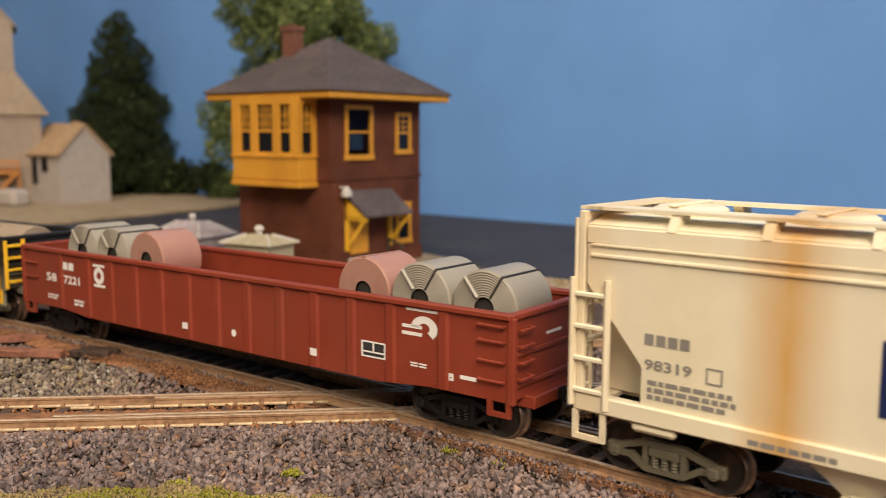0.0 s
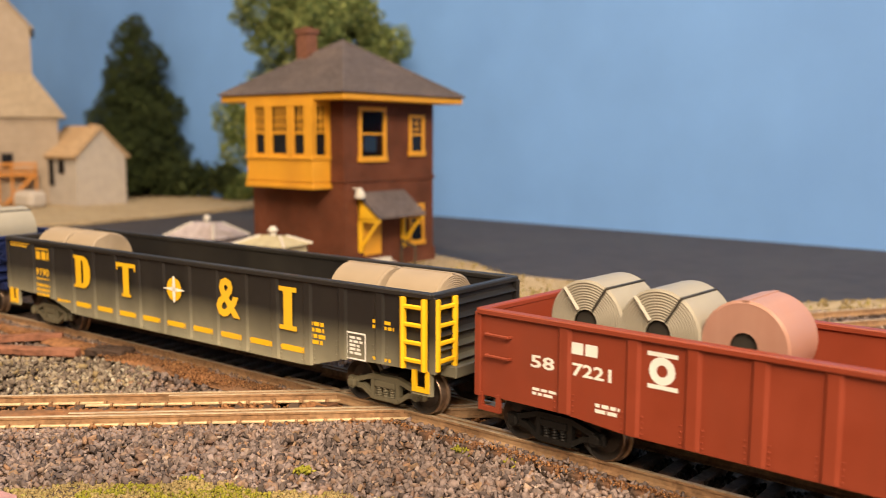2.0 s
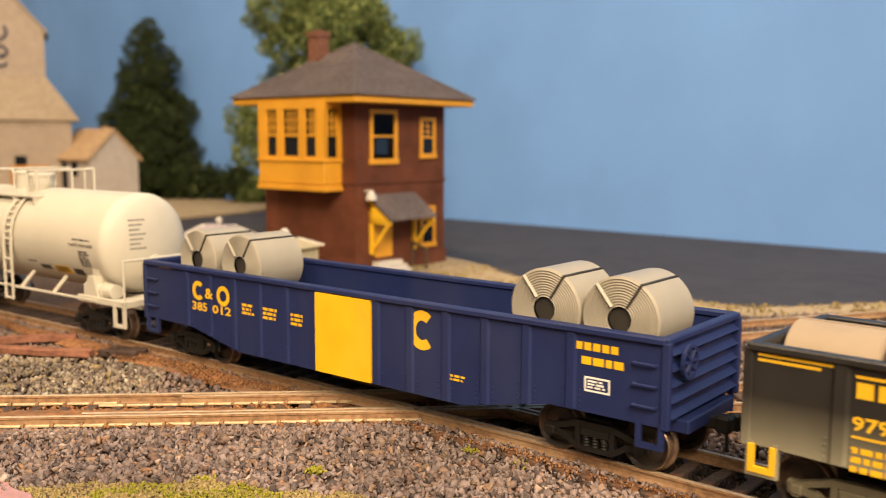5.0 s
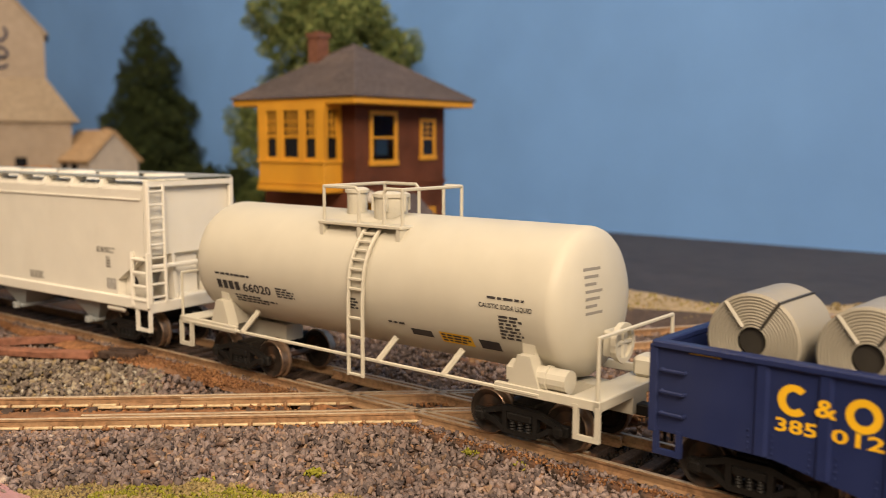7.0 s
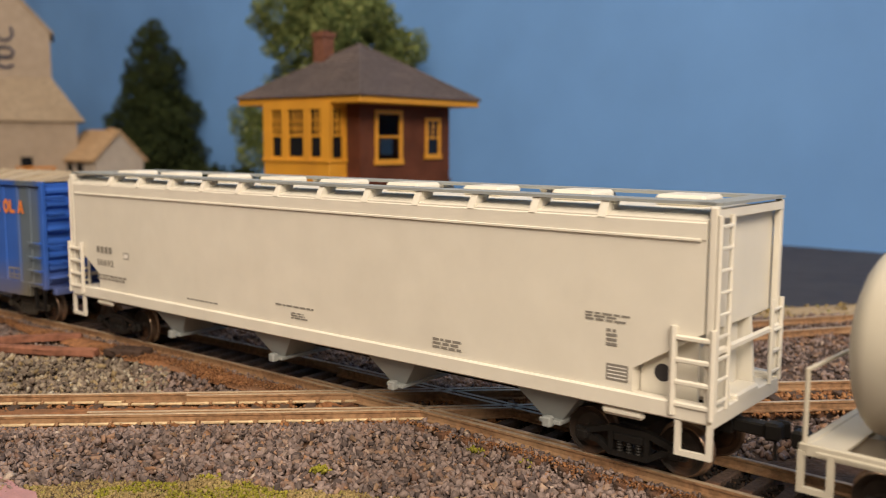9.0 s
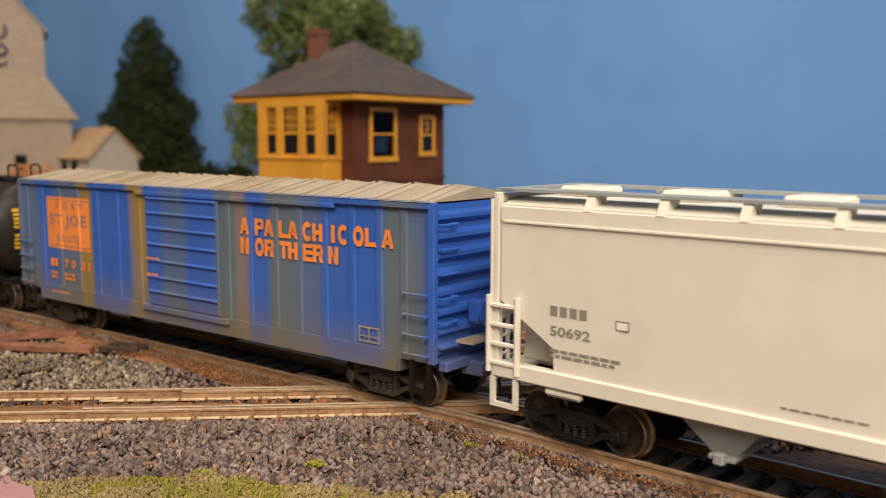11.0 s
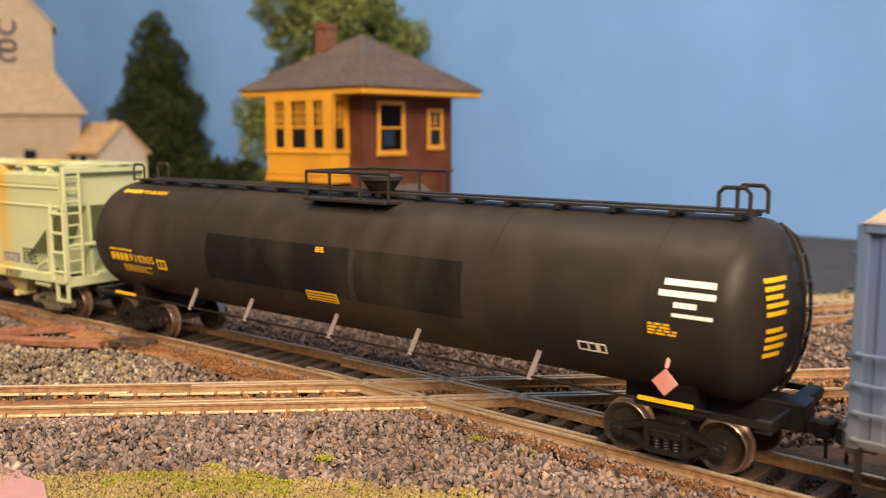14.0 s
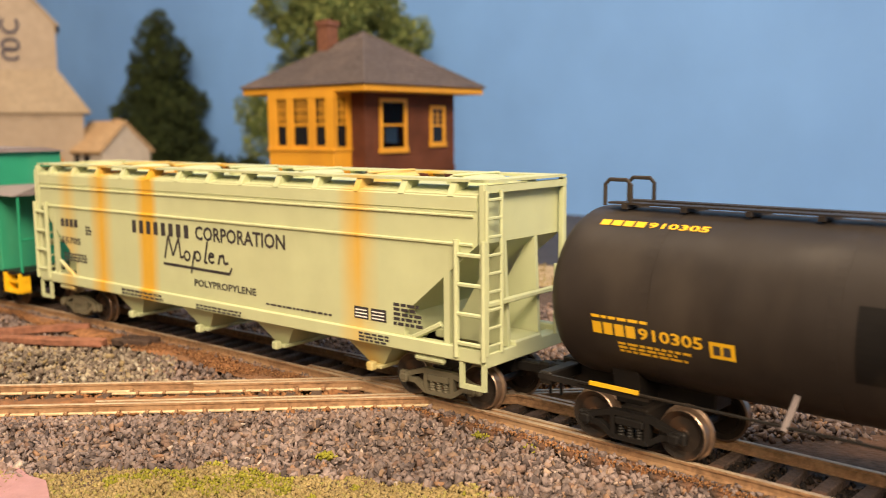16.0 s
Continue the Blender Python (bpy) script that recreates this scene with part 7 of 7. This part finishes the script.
# courses of shingles on the two slopes that are seen, and hip caps
for k in range(16):
    f0, f1 = 1 - k / 16, 1 - (k + 1) / 16
    z0, z1 = 85 + 30.2 * k / 16, 85 + 30.2 * (k + 1) / 16
    r0, r1 = (E_ + 1) * f0, (E_ + 1) * f1
    if r1 < 1:
        break
    for side in range(4):
        bm = bmesh.new()
        q = [Vector((-r0, -r0 - 0.25, z0 + 0.2)), Vector((r0, -r0 - 0.25, z0 + 0.2)), Vector((r1, -r1 - 0.05, z1 + 0.12)), Vector((-r1, -r1 - 0.05, z1 + 0.12))]
        up = [bm.verts.new(p + Vector((0, -0.15, 0.35))) for p in q[:2]] + [bm.verts.new(p) for p in q[2:]]
        dn = [bm.verts.new(p - Vector((0, 0, 0.3))) for p in q]
        bm.faces.new(up)
        bm.faces.new(dn[::-1])
        for i in range(4):
            bm.faces.new((dn[i], dn[(i + 1) % 4], up[(i + 1) % 4], up[i]))
        bmesh.ops.transform(bm, matrix=Matrix.Rotation(side * math.pi / 2, 4, "Z"), verts=bm.verts[:])
        pm("shingle_course", bm, M["shingle"], roof)
for sx, sy in ((1, -1), (-1, -1), (1, 1)):
    bm = bmesh.new()
    rod(bm, (sx * (E_ + 0.6), sy * (E_ + 0.6), 85.6), (0, 0, 115.6), 0.6, 6)
    pm("hip_cap", bm, M["shingle"], roof)
bm = bmesh.new()
bx(bm, -19.2, -11.2, -16.5, -8.5, 95, 121.0)
bx(bm, -19.9, -10.5, -17.2, -7.8, 119.0, 121.6)
bx(bm, -17.2, -13.2, -14.5, -10.5, 121.4, 122.6)
pm("chimney", bm, M["chimney"], tower, "red brick chimney")


def sash(parent, p, along, out, width, z0, z1, mat, panes=(1, 1), frame=1.8, glass="glass"):
    """A framed window on a wall: p is its lower middle on the wall, along and out are unit directions in the plan."""
    a, o = Vector((*along, 0)), Vector((*out, 0))
    rot = Matrix((( a.x, o.x, 0), (a.y, o.y, 0), (0, 0, 1))).to_4x4()
    at = Matrix.Translation((p[0], p[1], 0)) @ rot
    h = width / 2

    def put(name, boxes, m, par):
        bm = bmesh.new()
        for b in boxes:
            bx(bm, *b)
        bmesh.ops.transform(bm, matrix=at, verts=bm.verts[:])
        bmesh.ops.recalc_face_normals(bm, faces=bm.faces[:])
        return pm(name, bm, m, par)
    win = put("window", [(-h, -h + frame, -0.4, 0.9, z0, z1), (h - frame, h, -0.4, 0.9, z0, z1), (-h + frame, h - frame, -0.4, 0.9, z1 - frame, z1), (-h - 0.6, h + 0.6, -0.4, 1.3, z0 - 0.8, z0 + frame)], mat, parent)
    put("pane", [(-h + frame, h - frame, 0.02, 0.14, z0 + frame, z1 - frame)], M[glass], win)
    zm = (z0 + z1) / 2
    put("meeting_rail", [(-h + frame, h - frame, 0.1, 0.7, zm - 0.5, zm + 0.5)], mat, win)
    nx, nz = panes
    for i in range(1, nx):
        x = -h + frame + (width - 2 * frame) * i / nx
        put("glazing_bar", [(x - 0.25, x + 0.25, 0.1, 0.5, zm, z1 - frame)], mat, win)
    for i in range(1, nz):
        z = zm + (z1 - frame - zm) * i / nz
        put("glazing_bar", [(-h + frame, h - frame, 0.1, 0.5, z - 0.25, z + 0.25)], mat, win)
    return win


sash(tower, (W, -14.6), (0, 1), (1, 0), 20.6, 51.3, 78.5, M["ochre"], (1, 1), 2.0, "clear_glass")
sash(tower, (W, 20.6), (0, 1), (1, 0), 12.6, 53.8, 75.3, M["ochre"], (2, 3), 1.8)
sash(tower, (W, 20.6), (0, 1), (1, 0), 12.6, 4.9, 26.8, M["ochre"], (2, 3), 1.8)
# bay window on the track side
bay_x0, bay_x1, bay_y = -25.0, 25.7, -47.6
bm = bmesh.new()
bx(bm, bay_x0, bay_x1, bay_y, -W, 37.6, 52.4, 0.3)
bx(bm, bay_x0 - 0.8, bay_x1 + 0.8, bay_y - 0.8, -W, 51.8, 53.2, 0.2)
bx(bm, bay_x0 - 0.8, bay_x1 + 0.8, bay_y - 0.8, -W, 37.0, 39.4, 0.2)
bx(bm, bay_x0 - 0.4, bay_x1 + 0.4, bay_y - 0.4, -W, 40.6, 41.6)
bay = pm("bay", bm, M["ochre"], tower, "ochre panelled bay")
bm = bmesh.new()
bx(bm, bay_x0, bay_x1, bay_y, -W, 78.6, 82.4)
pm("bay_header", bm, M["ochre"], bay)
bm = bmesh.new()
bx(bm, bay_x0 + 1.5, bay_x1 - 1.5, bay_y + 1.4, -W, 53, 79)
pm("bay_glass", bm, M["glass"], bay)
for i in range(4):
    x = bay_x0 + (bay_x1 - bay_x0) * i / 3
    bm = bmesh.new()
    w = 3.2 if i in (0, 3) else 2.6
    x = min(max(x, bay_x0 + w), bay_x1 - w)
    bx(bm, x - w, x + w, bay_y, bay_y + 2.4, 52.4, 79, 0.2)
    pm("bay_post", bm, M["ochre"], bay)
for y in (bay_y + 1.6, -W - 0.9):
    for x in (bay_x1 - 1.4, bay_x0 + 1.4):
        bm = bmesh.new()
        bx(bm, x - 1.4, x + 1.4, y - 1.7, y + 1.0, 52.4, 79)
        pm("bay_post", bm, M["ochre"], bay)
for i in range(3):
    cx = bay_x0 + (bay_x1 - bay_x0) * (i + 0.5) / 3
    bm = bmesh.new()
    bx(bm, cx - 6.5, cx + 6.5, bay_y + 0.8, bay_y + 1.6, 64.6, 65.8)
    bx(bm, cx - 6.5, cx + 6.5, bay_y + 0.8, bay_y + 1.6, 53, 54.6)
    for k in (-1, 0, 1):
        bx(bm, cx + 2.6 * k - 0.3, cx + 2.6 * k + 0.3, bay_y + 0.9, bay_y + 1.5, 65, 78.6)
    for z in (69, 73):
        bx(bm, cx - 6.5, cx + 6.5, bay_y + 0.9, bay_y + 1.5, z - 0.3, z + 0.3)
    pm("bay_sash", bm, M["ochre"], bay)
bm = bmesh.new()
for z in (65.2, 69, 73, 53.8):
    bx(bm, bay_x1 - 1.4, bay_x1 - 0.6, bay_y + 2, -W - 1.5, z - 0.35, z + 0.35)
for y in (-44, -41, -38.4):
    bx(bm, bay_x1 - 1.4, bay_x1 - 0.6, y - 0.3, y + 0.3, 65, 79)
pm("bay_sash", bm, M["ochre"], bay)
# door, its hood and brackets, and a lamp
bm = bmesh.new()
bx(bm, W, W + 0.7, -21.5, -8.5, -6, 19)
pm("door", bm, M["ochre"], tower, "ochre plank door")
bm = bmesh.new()
prism(bm, [(W, 33.5), (W + 15.5, 22.0), (W + 15.5, 23.2), (W, 35.0)], -26, 10.5)
pm("door_hood", bm, M["shingle"], tower, "grey shingled door hood")
bm = bmesh.new()
prism(bm, [(W, 31.6), (W + 14.6, 21.0), (W, 20.6)], -25.4, -23.6)
pm("hood_cheek", bm, M["sun_yellow"], tower, "bright yellow hood cheek")
for y in (-24.5, 8.8):
    bm = bmesh.new()
    bx(bm, W, W + 1.8, y - 0.9, y + 0.9, 4.0, 32)
    bx(bm, W, W + 14.5, y - 0.9, y + 0.9, 20.0, 22.0)
    rod(bm, (W + 1, y, 6.0), (W + 13, y, 20.5), 1.0, 6)
    pm("hood_bracket", bm, M["sun_yellow"], tower, "bright yellow bracket")
bm = bmesh.new()
rod(bm, (W, -28.5, 37), (W + 4, -28.5, 37), 0.6, 6)
lathe(bm, [(32.6, 2.8), (35, 2.6), (37.5, 1.0), (38, 0)], "y", 14)
vs = [v for v in bm.verts if abs(v.co.y) > 31 and abs(v.co.x) < 4]
bmesh.ops.transform(bm, matrix=Matrix.Translation((W + 4.5, -28.5, 0)) @ Matrix.Rotation(radians(90), 4, "X"), verts=vs)
pm("wall_lamp", bm, M["tank_white"], tower, "white enamel wall lamp")
bm = bmesh.new()
for i in range(3):
    bx(bm, W, W + 12 - 3.5 * i, -24, -5, -6 + 2.0 * i, -4 + 2.0 * i)
pm("door_step", bm, M["tank_white"], tower)
bm = bmesh.new()
rail_path(bm, [(W + 12, 6, -6), (W + 12, 6, 5), (W + 2, 6, 8), (W + 2, 6, -6)], 0.7)
pm("step_rail", bm, M["bark"], tower)

# ---- two small huts beside the tower ----
M["hut_grey"] = node_material("grey_lilac_roof", (0.36, 0.31, 0.32), 0.8, var=0.25, scale=250, dirt=(0.22, 0.17, 0.14), dirt_amount=0.6, dirt_scale=90)
M["hut_tan"] = node_material("tan_hut_paint", (0.36, 0.32, 0.21), 0.75, var=0.15, scale=250)


def hut(label, x, y, rz, w, d, zt, rise, mat):
    r = thing("lineside_hut", label, "hut", at=pose(x, y, 0, 0, 0, rz))
    bm = bmesh.new()
    bx(bm, -w, w, -d, d, -6.8, zt)
    pm("wall", bm, mat, r)
    bm = bmesh.new()
    lo = [bm.verts.new((sx * (w + 2), sy * (d + 2), zt - 0.4)) for sx, sy in ((-1, -1), (1, -1), (1, 1), (-1, 1))]
    hi = [bm.verts.new((sx * w * 0.45, sy * d * 0.25, zt + rise)) for sx, sy in ((-1, -1), (1, -1), (1, 1), (-1, 1))]
    for i in range(4):
        bm.faces.new((lo[i], lo[(i + 1) % 4], hi[(i + 1) % 4], hi[i]))
    bm.faces.new(lo[::-1])
    bm.faces.new(hi)
    pm("roof", bm, mat, r)
    bm = bmesh.new()
    rod(bm, (0, 0, zt + rise - 0.5), (0, 0, zt + rise + 2.5), 1.6, 8)
    rod(bm, (0, 0, zt + rise + 2.4), (0, 0, zt + rise + 4.4), 2.6, 10, 1.4)
    pm("vent", bm, M["tank_white"], r)
    bm = bmesh.new()
    for a, b in zip(((-1, -1), (1, -1), (1, 1)), ((-0.45, -0.25), (0.45, -0.25), (0.45, 0.25))):
        rod(bm, (a[0] * (w + 2), a[1] * (d + 2), zt - 0.2), (b[0] * w, b[1] * d, zt + rise + 0.1), 0.6, 6)
    pm("hip_trim", bm, M["tank_white"], r)
    return r


hut("small grey hut with white trim and a roof vent", -0.142, 0.572, -30, 19, 15, 1.5, 8.0, M["hut_grey"])
hut("small tan hut with a low roof and vent", -0.0775, 0.440, -30, 13.5, 9, 12.2, 3.6, M["hut_tan"])

# ---- grain elevator, shed and yard ----
M["clap"] = node_material("pale_clapboard", (0.335, 0.27, 0.21), 0.8, var=0.10, scale=120, dirt=(0.27, 0.22, 0.17), dirt_amount=0.4, dirt_scale=18)
M["shed_white"] = node_material("pale_shed_boards", (0.42, 0.375, 0.335), 0.8, var=0.08, scale=120, dirt=(0.38, 0.33, 0.28), dirt_amount=0.4, dirt_scale=18)
M["tan_roof"] = node_material("tan_roof", (0.40, 0.27, 0.155), 0.85, var=0.2, scale=200, dirt=(0.33, 0.20, 0.10), dirt_amount=0.6, dirt_scale=25)
M["skirt"] = node_material("dull_tan_roof", (0.30, 0.235, 0.165), 0.85, var=0.15, scale=200, dirt=(0.24, 0.18, 0.12), dirt_amount=0.5, dirt_scale=25)
M["sign_ink"] = node_material("faded_sign", (0.045, 0.045, 0.075), 0.8, var=0.3, scale=120)
el = thing("grain_elevator", "tall pale clapboard grain elevator with a tan skirt roof", "grain elevator", at=pose(-0.4550, 0.9345, 0, 0, 0, 23.5))
bm = bmesh.new()
bx(bm, -78, 68, -62, 62, -6, 82)
pm("base_wall", bm, M["clap"], el)
bm = bmesh.new()
lo = [bm.verts.new((sx * 78.5 - 2.5, sy * 66, 80)) for sx, sy in ((-1, -1), (1, -1), (1, 1), (-1, 1))]
hi = [bm.verts.new((sx * 47, sy * 40, 123)) for sx, sy in ((-1, -1), (1, -1), (1, 1), (-1, 1))]
for i in range(4):
    bm.faces.new((lo[i], lo[(i + 1) % 4], hi[(i + 1) % 4], hi[i]))
bm.faces.new(lo[::-1])
bm.faces.new(hi)
pm("skirt_roof", bm, M["skirt"], el, "dull tan skirt roof")
bm = bmesh.new()
prism(bm, [(-47, 123), (47, 123), (47, 168), (0, 222), (-47, 168)], -40, 40)
pm("head_house", bm, M["clap"], el)
for s in (-1, 1):
    bm = bmesh.new()
    prism(bm, [(s * 49.5, 165.0), (0, 222.2), (0, 225), (s * 51, 166.5)], -42, 42)
    pm("gable_roof", bm, M["clap"], el)
bm = bmesh.new()
for i in range(13):
    bx(bm, -78.5, 68.5, -62.4, -61.9, -4 + 6.5 * i, 0.6 - 4 + 6.5 * i)
pm("siding_lap", bm, M["clap"], el)
for z, high, skip in ((165.5, 7.5, (2, 6)), (146.5, 5.2, (9, 9)), (137.5, 5.2, (15, 18))):
    bm = bmesh.new()
    ring = [(k, 2 * math.pi * k / 16) for k in range(17)]
    inner, outer = ([[bm.verts.new((6 + (7.5 + d) * math.cos(a), y, z + (high + d) * math.sin(a))) for k, a in ring] for y in (-41.0, -39.8)] for d in (-1.4, 1.4))
    for k in range(16):
        if not (skip[0] <= k < skip[1] or skip[0] <= k + 16 < skip[1]):
            for p, q in ((inner[0], outer[0]), (outer[1], inner[1]), (outer[0], outer[1]), (inner[1], inner[0])):
                bm.faces.new((p[k], q[k], q[k + 1], p[k + 1]))
    bmesh.ops.remove_doubles(bm, verts=bm.verts[:], dist=0.01)
    bmesh.ops.delete(bm, geom=[v for v in bm.verts if not v.link_faces], context="VERTS")
    pm("sign_mark", bm, M["sign_ink"], el, "faded dark painted marks")
bm = bmesh.new()
bx(bm, 16, 26.5, -62.9, -61.8, 30.5, 45.5)
pm("window", bm, M["glass"], el, "dark window")
bm = bmesh.new()
bx(bm, 12, 47, -76, -62.4, 24, 27)
for i in range(7):
    bx(bm, 37 - 3.6 * i, 43 - 3.6 * i, -78, -68, 21 - 4.0 * i, 22.6 - 4.0 * i)
prism(bm, [(42, 24), (18, -3), (21, -3), (45, 24)], -79, -78)
for x in (12, 24, 45):
    bx(bm, x, x + 2, -76, -74, -6, 37)
bx(bm, 12, 47, -76, -75, 34, 36.5)
bx(bm, 12, 47, -76, -75, 29.5, 31)
pm("stair", bm, paint("orange_wood", (0.48, 0.20, 0.045), 0.7), el, "orange-brown wooden stair and landing")

shed = thing("shed", "small pale gabled shed with a tan roof", "shed", at=pose(-0.323, 0.8935, 0, 0, 0, math.degrees(math.atan2(0.043, 0.032)) - 90))
# local +x faces the gable's front, y runs along the gable wall
bm = bmesh.new()
prism(bm, [(-27, -6), (27, -6), (27, 44), (0, 70), (-27, 44)], -58, 0, "x")
pm("wall", bm, M["shed_white"], shed)
for s in (-1, 1):
    bm = bmesh.new()
    prism(bm, [(s * 30, 40.5), (0, 69.6), (0, 72.2), (s * 31, 42.6)], -60, 2.5, "x")
    pm("roof", bm, M["tan_roof"], shed, "tan roof slope")
bm = bmesh.new()
bx(bm, -46, -38, -28.0, -26.8, 14, 40)
bx(bm, -30, -20, -28.0, -26.8, 26, 40)
pm("door_and_window", bm, M["glass"], shed)
bm = bmesh.new()
bx(bm, -14, -10, -3, 3, 66, 74)
pm("vent", bm, M["tan_roof"], shed)
bm = bmesh.new()
bx(bm, -14, 14, -10, 10, -6, 11, 4.0)
pm_ob = lone("concrete_bin", bm, M["shed_white"], "low pale concrete bin beside the shed", "bin", at=pose(0, 0, 0))
for v in pm_ob.data.vertices:
    v.co *= 0.001
pm_ob.matrix_world = pose(-0.380, 0.862, 0, 0, 0, -30)

# ---- trees and shrubs against the backdrop ----
def tree(name, label, x, y, z0, trunk_h, blobs, leaf, n, mat, seed, kind_word):
    """blobs: (dx, dy, z, radius, height radius) of leafy boughs."""
    rng = np.random.default_rng(seed)
    root = thing(name, label, kind_word, at=pose(x, y, z0))
    bm = bmesh.new()
    rod(bm, (0, 0, 0), (0, 0, trunk_h), 0.0045, 8, 0.0012)
    for dx, dy, z, r, hh in blobs:
        rod(bm, (0, 0, max(0.004, min(trunk_h * 0.9, z - hh))), (dx, dy, z), 0.0015, 6, 0.0006)
    part("trunk", bm, M["bark"], root)
    pts = []
    tot = sum(r * r * h for *_, r, h in blobs)
    for dx, dy, z, r, h in blobs:
        k = int(n * r * r * h / tot)
        d = rng.normal(size=(k, 3))
        d /= np.linalg.norm(d, axis=1)[:, None]
        rad = rng.uniform(0.45, 1.05, (k, 1)) ** 0.6
        bump = 1 + 0.22 * np.sin(d[:, :1] * 7 + dx * 400) * np.cos(d[:, 2:] * 6 + dy * 300)
        pts.append(np.array([dx, dy, z]) + d * rad * bump * np.array([r, r, h]))
    pts = np.concatenate(pts)
    ob = scatter("crown", pts, rng.uniform(leaf * 0.6, leaf * 1.3, len(pts)), mat, "", "", LEAF, LEAF_FACES, seed)
    ob.parent = root
    del ob["kind"]
    return root


rng = random.Random(5)
con = []
for i in range(46):
    t = i / 45
    z = 0.018 + 0.176 * t
    prof = 0.068 * (1 - t) ** 0.62 * (0.8 + 0.35 * math.sin(i * 1.9)) + 0.007
    a = i * 2.4
    con.append((prof * 0.62 * math.cos(a), prof * 0.62 * math.sin(a), z, 0.010 + 0.018 * (1 - t), 0.010 + 0.012 * (1 - t)))
tree("conifer", "dark green bushy conifer against the blue backdrop", -0.332, 1.035, -0.006, 0.19, con, 0.0011, 80000, M["leaf_dark"], 21, "tree")
dec = []
for i in range(44):
    a, u = rng.uniform(0, 6.28), rng.random() ** 0.5
    z = rng.uniform(-1, 1)
    rr = math.sqrt(max(0, 1 - z * z)) * u
    dec.append((0.066 * rr * math.cos(a), 0.05 * rr * math.sin(a), 0.128 + 0.072 * z, rng.uniform(0.018, 0.029), rng.uniform(0.015, 0.023)))
for dx, z in ((-0.062, 0.075), (-0.066, 0.058), (-0.058, 0.095), (-0.070, 0.085), (0.055, 0.15), (0.062, 0.138)):
    dec.append((dx, 0, z, 0.016, 0.016))
tree("broadleaf_tree", "light green broadleaf tree behind the signal tower", -0.1035, 0.79, -0.006, 0.13, dec, 0.0009, 170000, M["leaf_light"], 22, "tree")
for (x, y, r, h, seed) in ((-0.312, 1.03, 0.030, 0.030, 31), (-0.268, 1.02, 0.026, 0.026, 32), (-0.222, 0.975, 0.024, 0.024, 33), (-0.385, 1.085, 0.034, 0.034, 34), (-0.205, 0.965, 0.018, 0.018, 35)):
    rr = random.Random(seed)
    bl = [(rr.uniform(-0.6, 0.6) * r, rr.uniform(-0.4, 0.4) * r, h * rr.uniform(0.5, 1.1), r * 0.55, h * 0.6) for _ in range(9)]
    tree("shrub", "dark green rounded shrub at the foot of the backdrop", x, y, -0.006, h, bl, 0.0018, 2600, M["leaf_dark"] if seed != 35 else M["leaf_light"], seed, "shrub")


# ---- what moves: the train rolls along the main track ----
TRAIN = [(0, 0), (0.5, 0.0447), (1, 0.0893), (1.5, 0.1344), (2, 0.1766), (2.5, 0.2201), (3, 0.2633), (3.5, 0.3054), (4, 0.3454), (6.3, 0.5359), (6.5, 0.5520), (7, 0.5924), (7.5, 0.6334), (8, 0.6768), (8.5, 0.7202), (9, 0.7655), (11.3, 0.9610), (11.5, 0.9785), (12, 1.0243), (12.5, 1.0689), (13, 1.1133), (13.5, 1.1582), (14, 1.2036), (14.5, 1.2451), (15, 1.2867), (15.5, 1.3300), (16, 1.3753)]


def run(t):
    """Metres that the train has gone at t seconds."""
    return float(np.interp(t, [r[0] for r in TRAIN], [r[1] for r in TRAIN]))


def car_pose(u, t):
    """A car stands on its two trucks, so its middle lies a little inside the curve."""
    xa, ya, _ = on_line(u + run(t) - 0.06)
    xb, yb, _ = on_line(u + run(t) + 0.06)
    return pose((xa + xb) / 2, (ya + yb) / 2, 0, 0, 0, math.degrees(math.atan2(yb - ya, xb - xa)))


def motions():
    times = [i / 2 for i in range(33)]
    for car, u in cars:
        walk(car, [(t, car_pose(u, t)) for t in times])
    for load, u, (x, y, z) in loads:
        walk(load, [(t, car_pose(u, t) @ pose(x * 0.001, y * 0.001, z * 0.001)) for t in times])
    fine = [i / 15 for i in range(241)]
    turn = [math.degrees(run(t) / WHEEL_R) for t in fine]
    for ws, x in wheelsets:
        walk(ws, [(t, pose(x, 0, WHEEL_R, 0, a, 0)) for t, a in zip(fine, turn)])


motions()
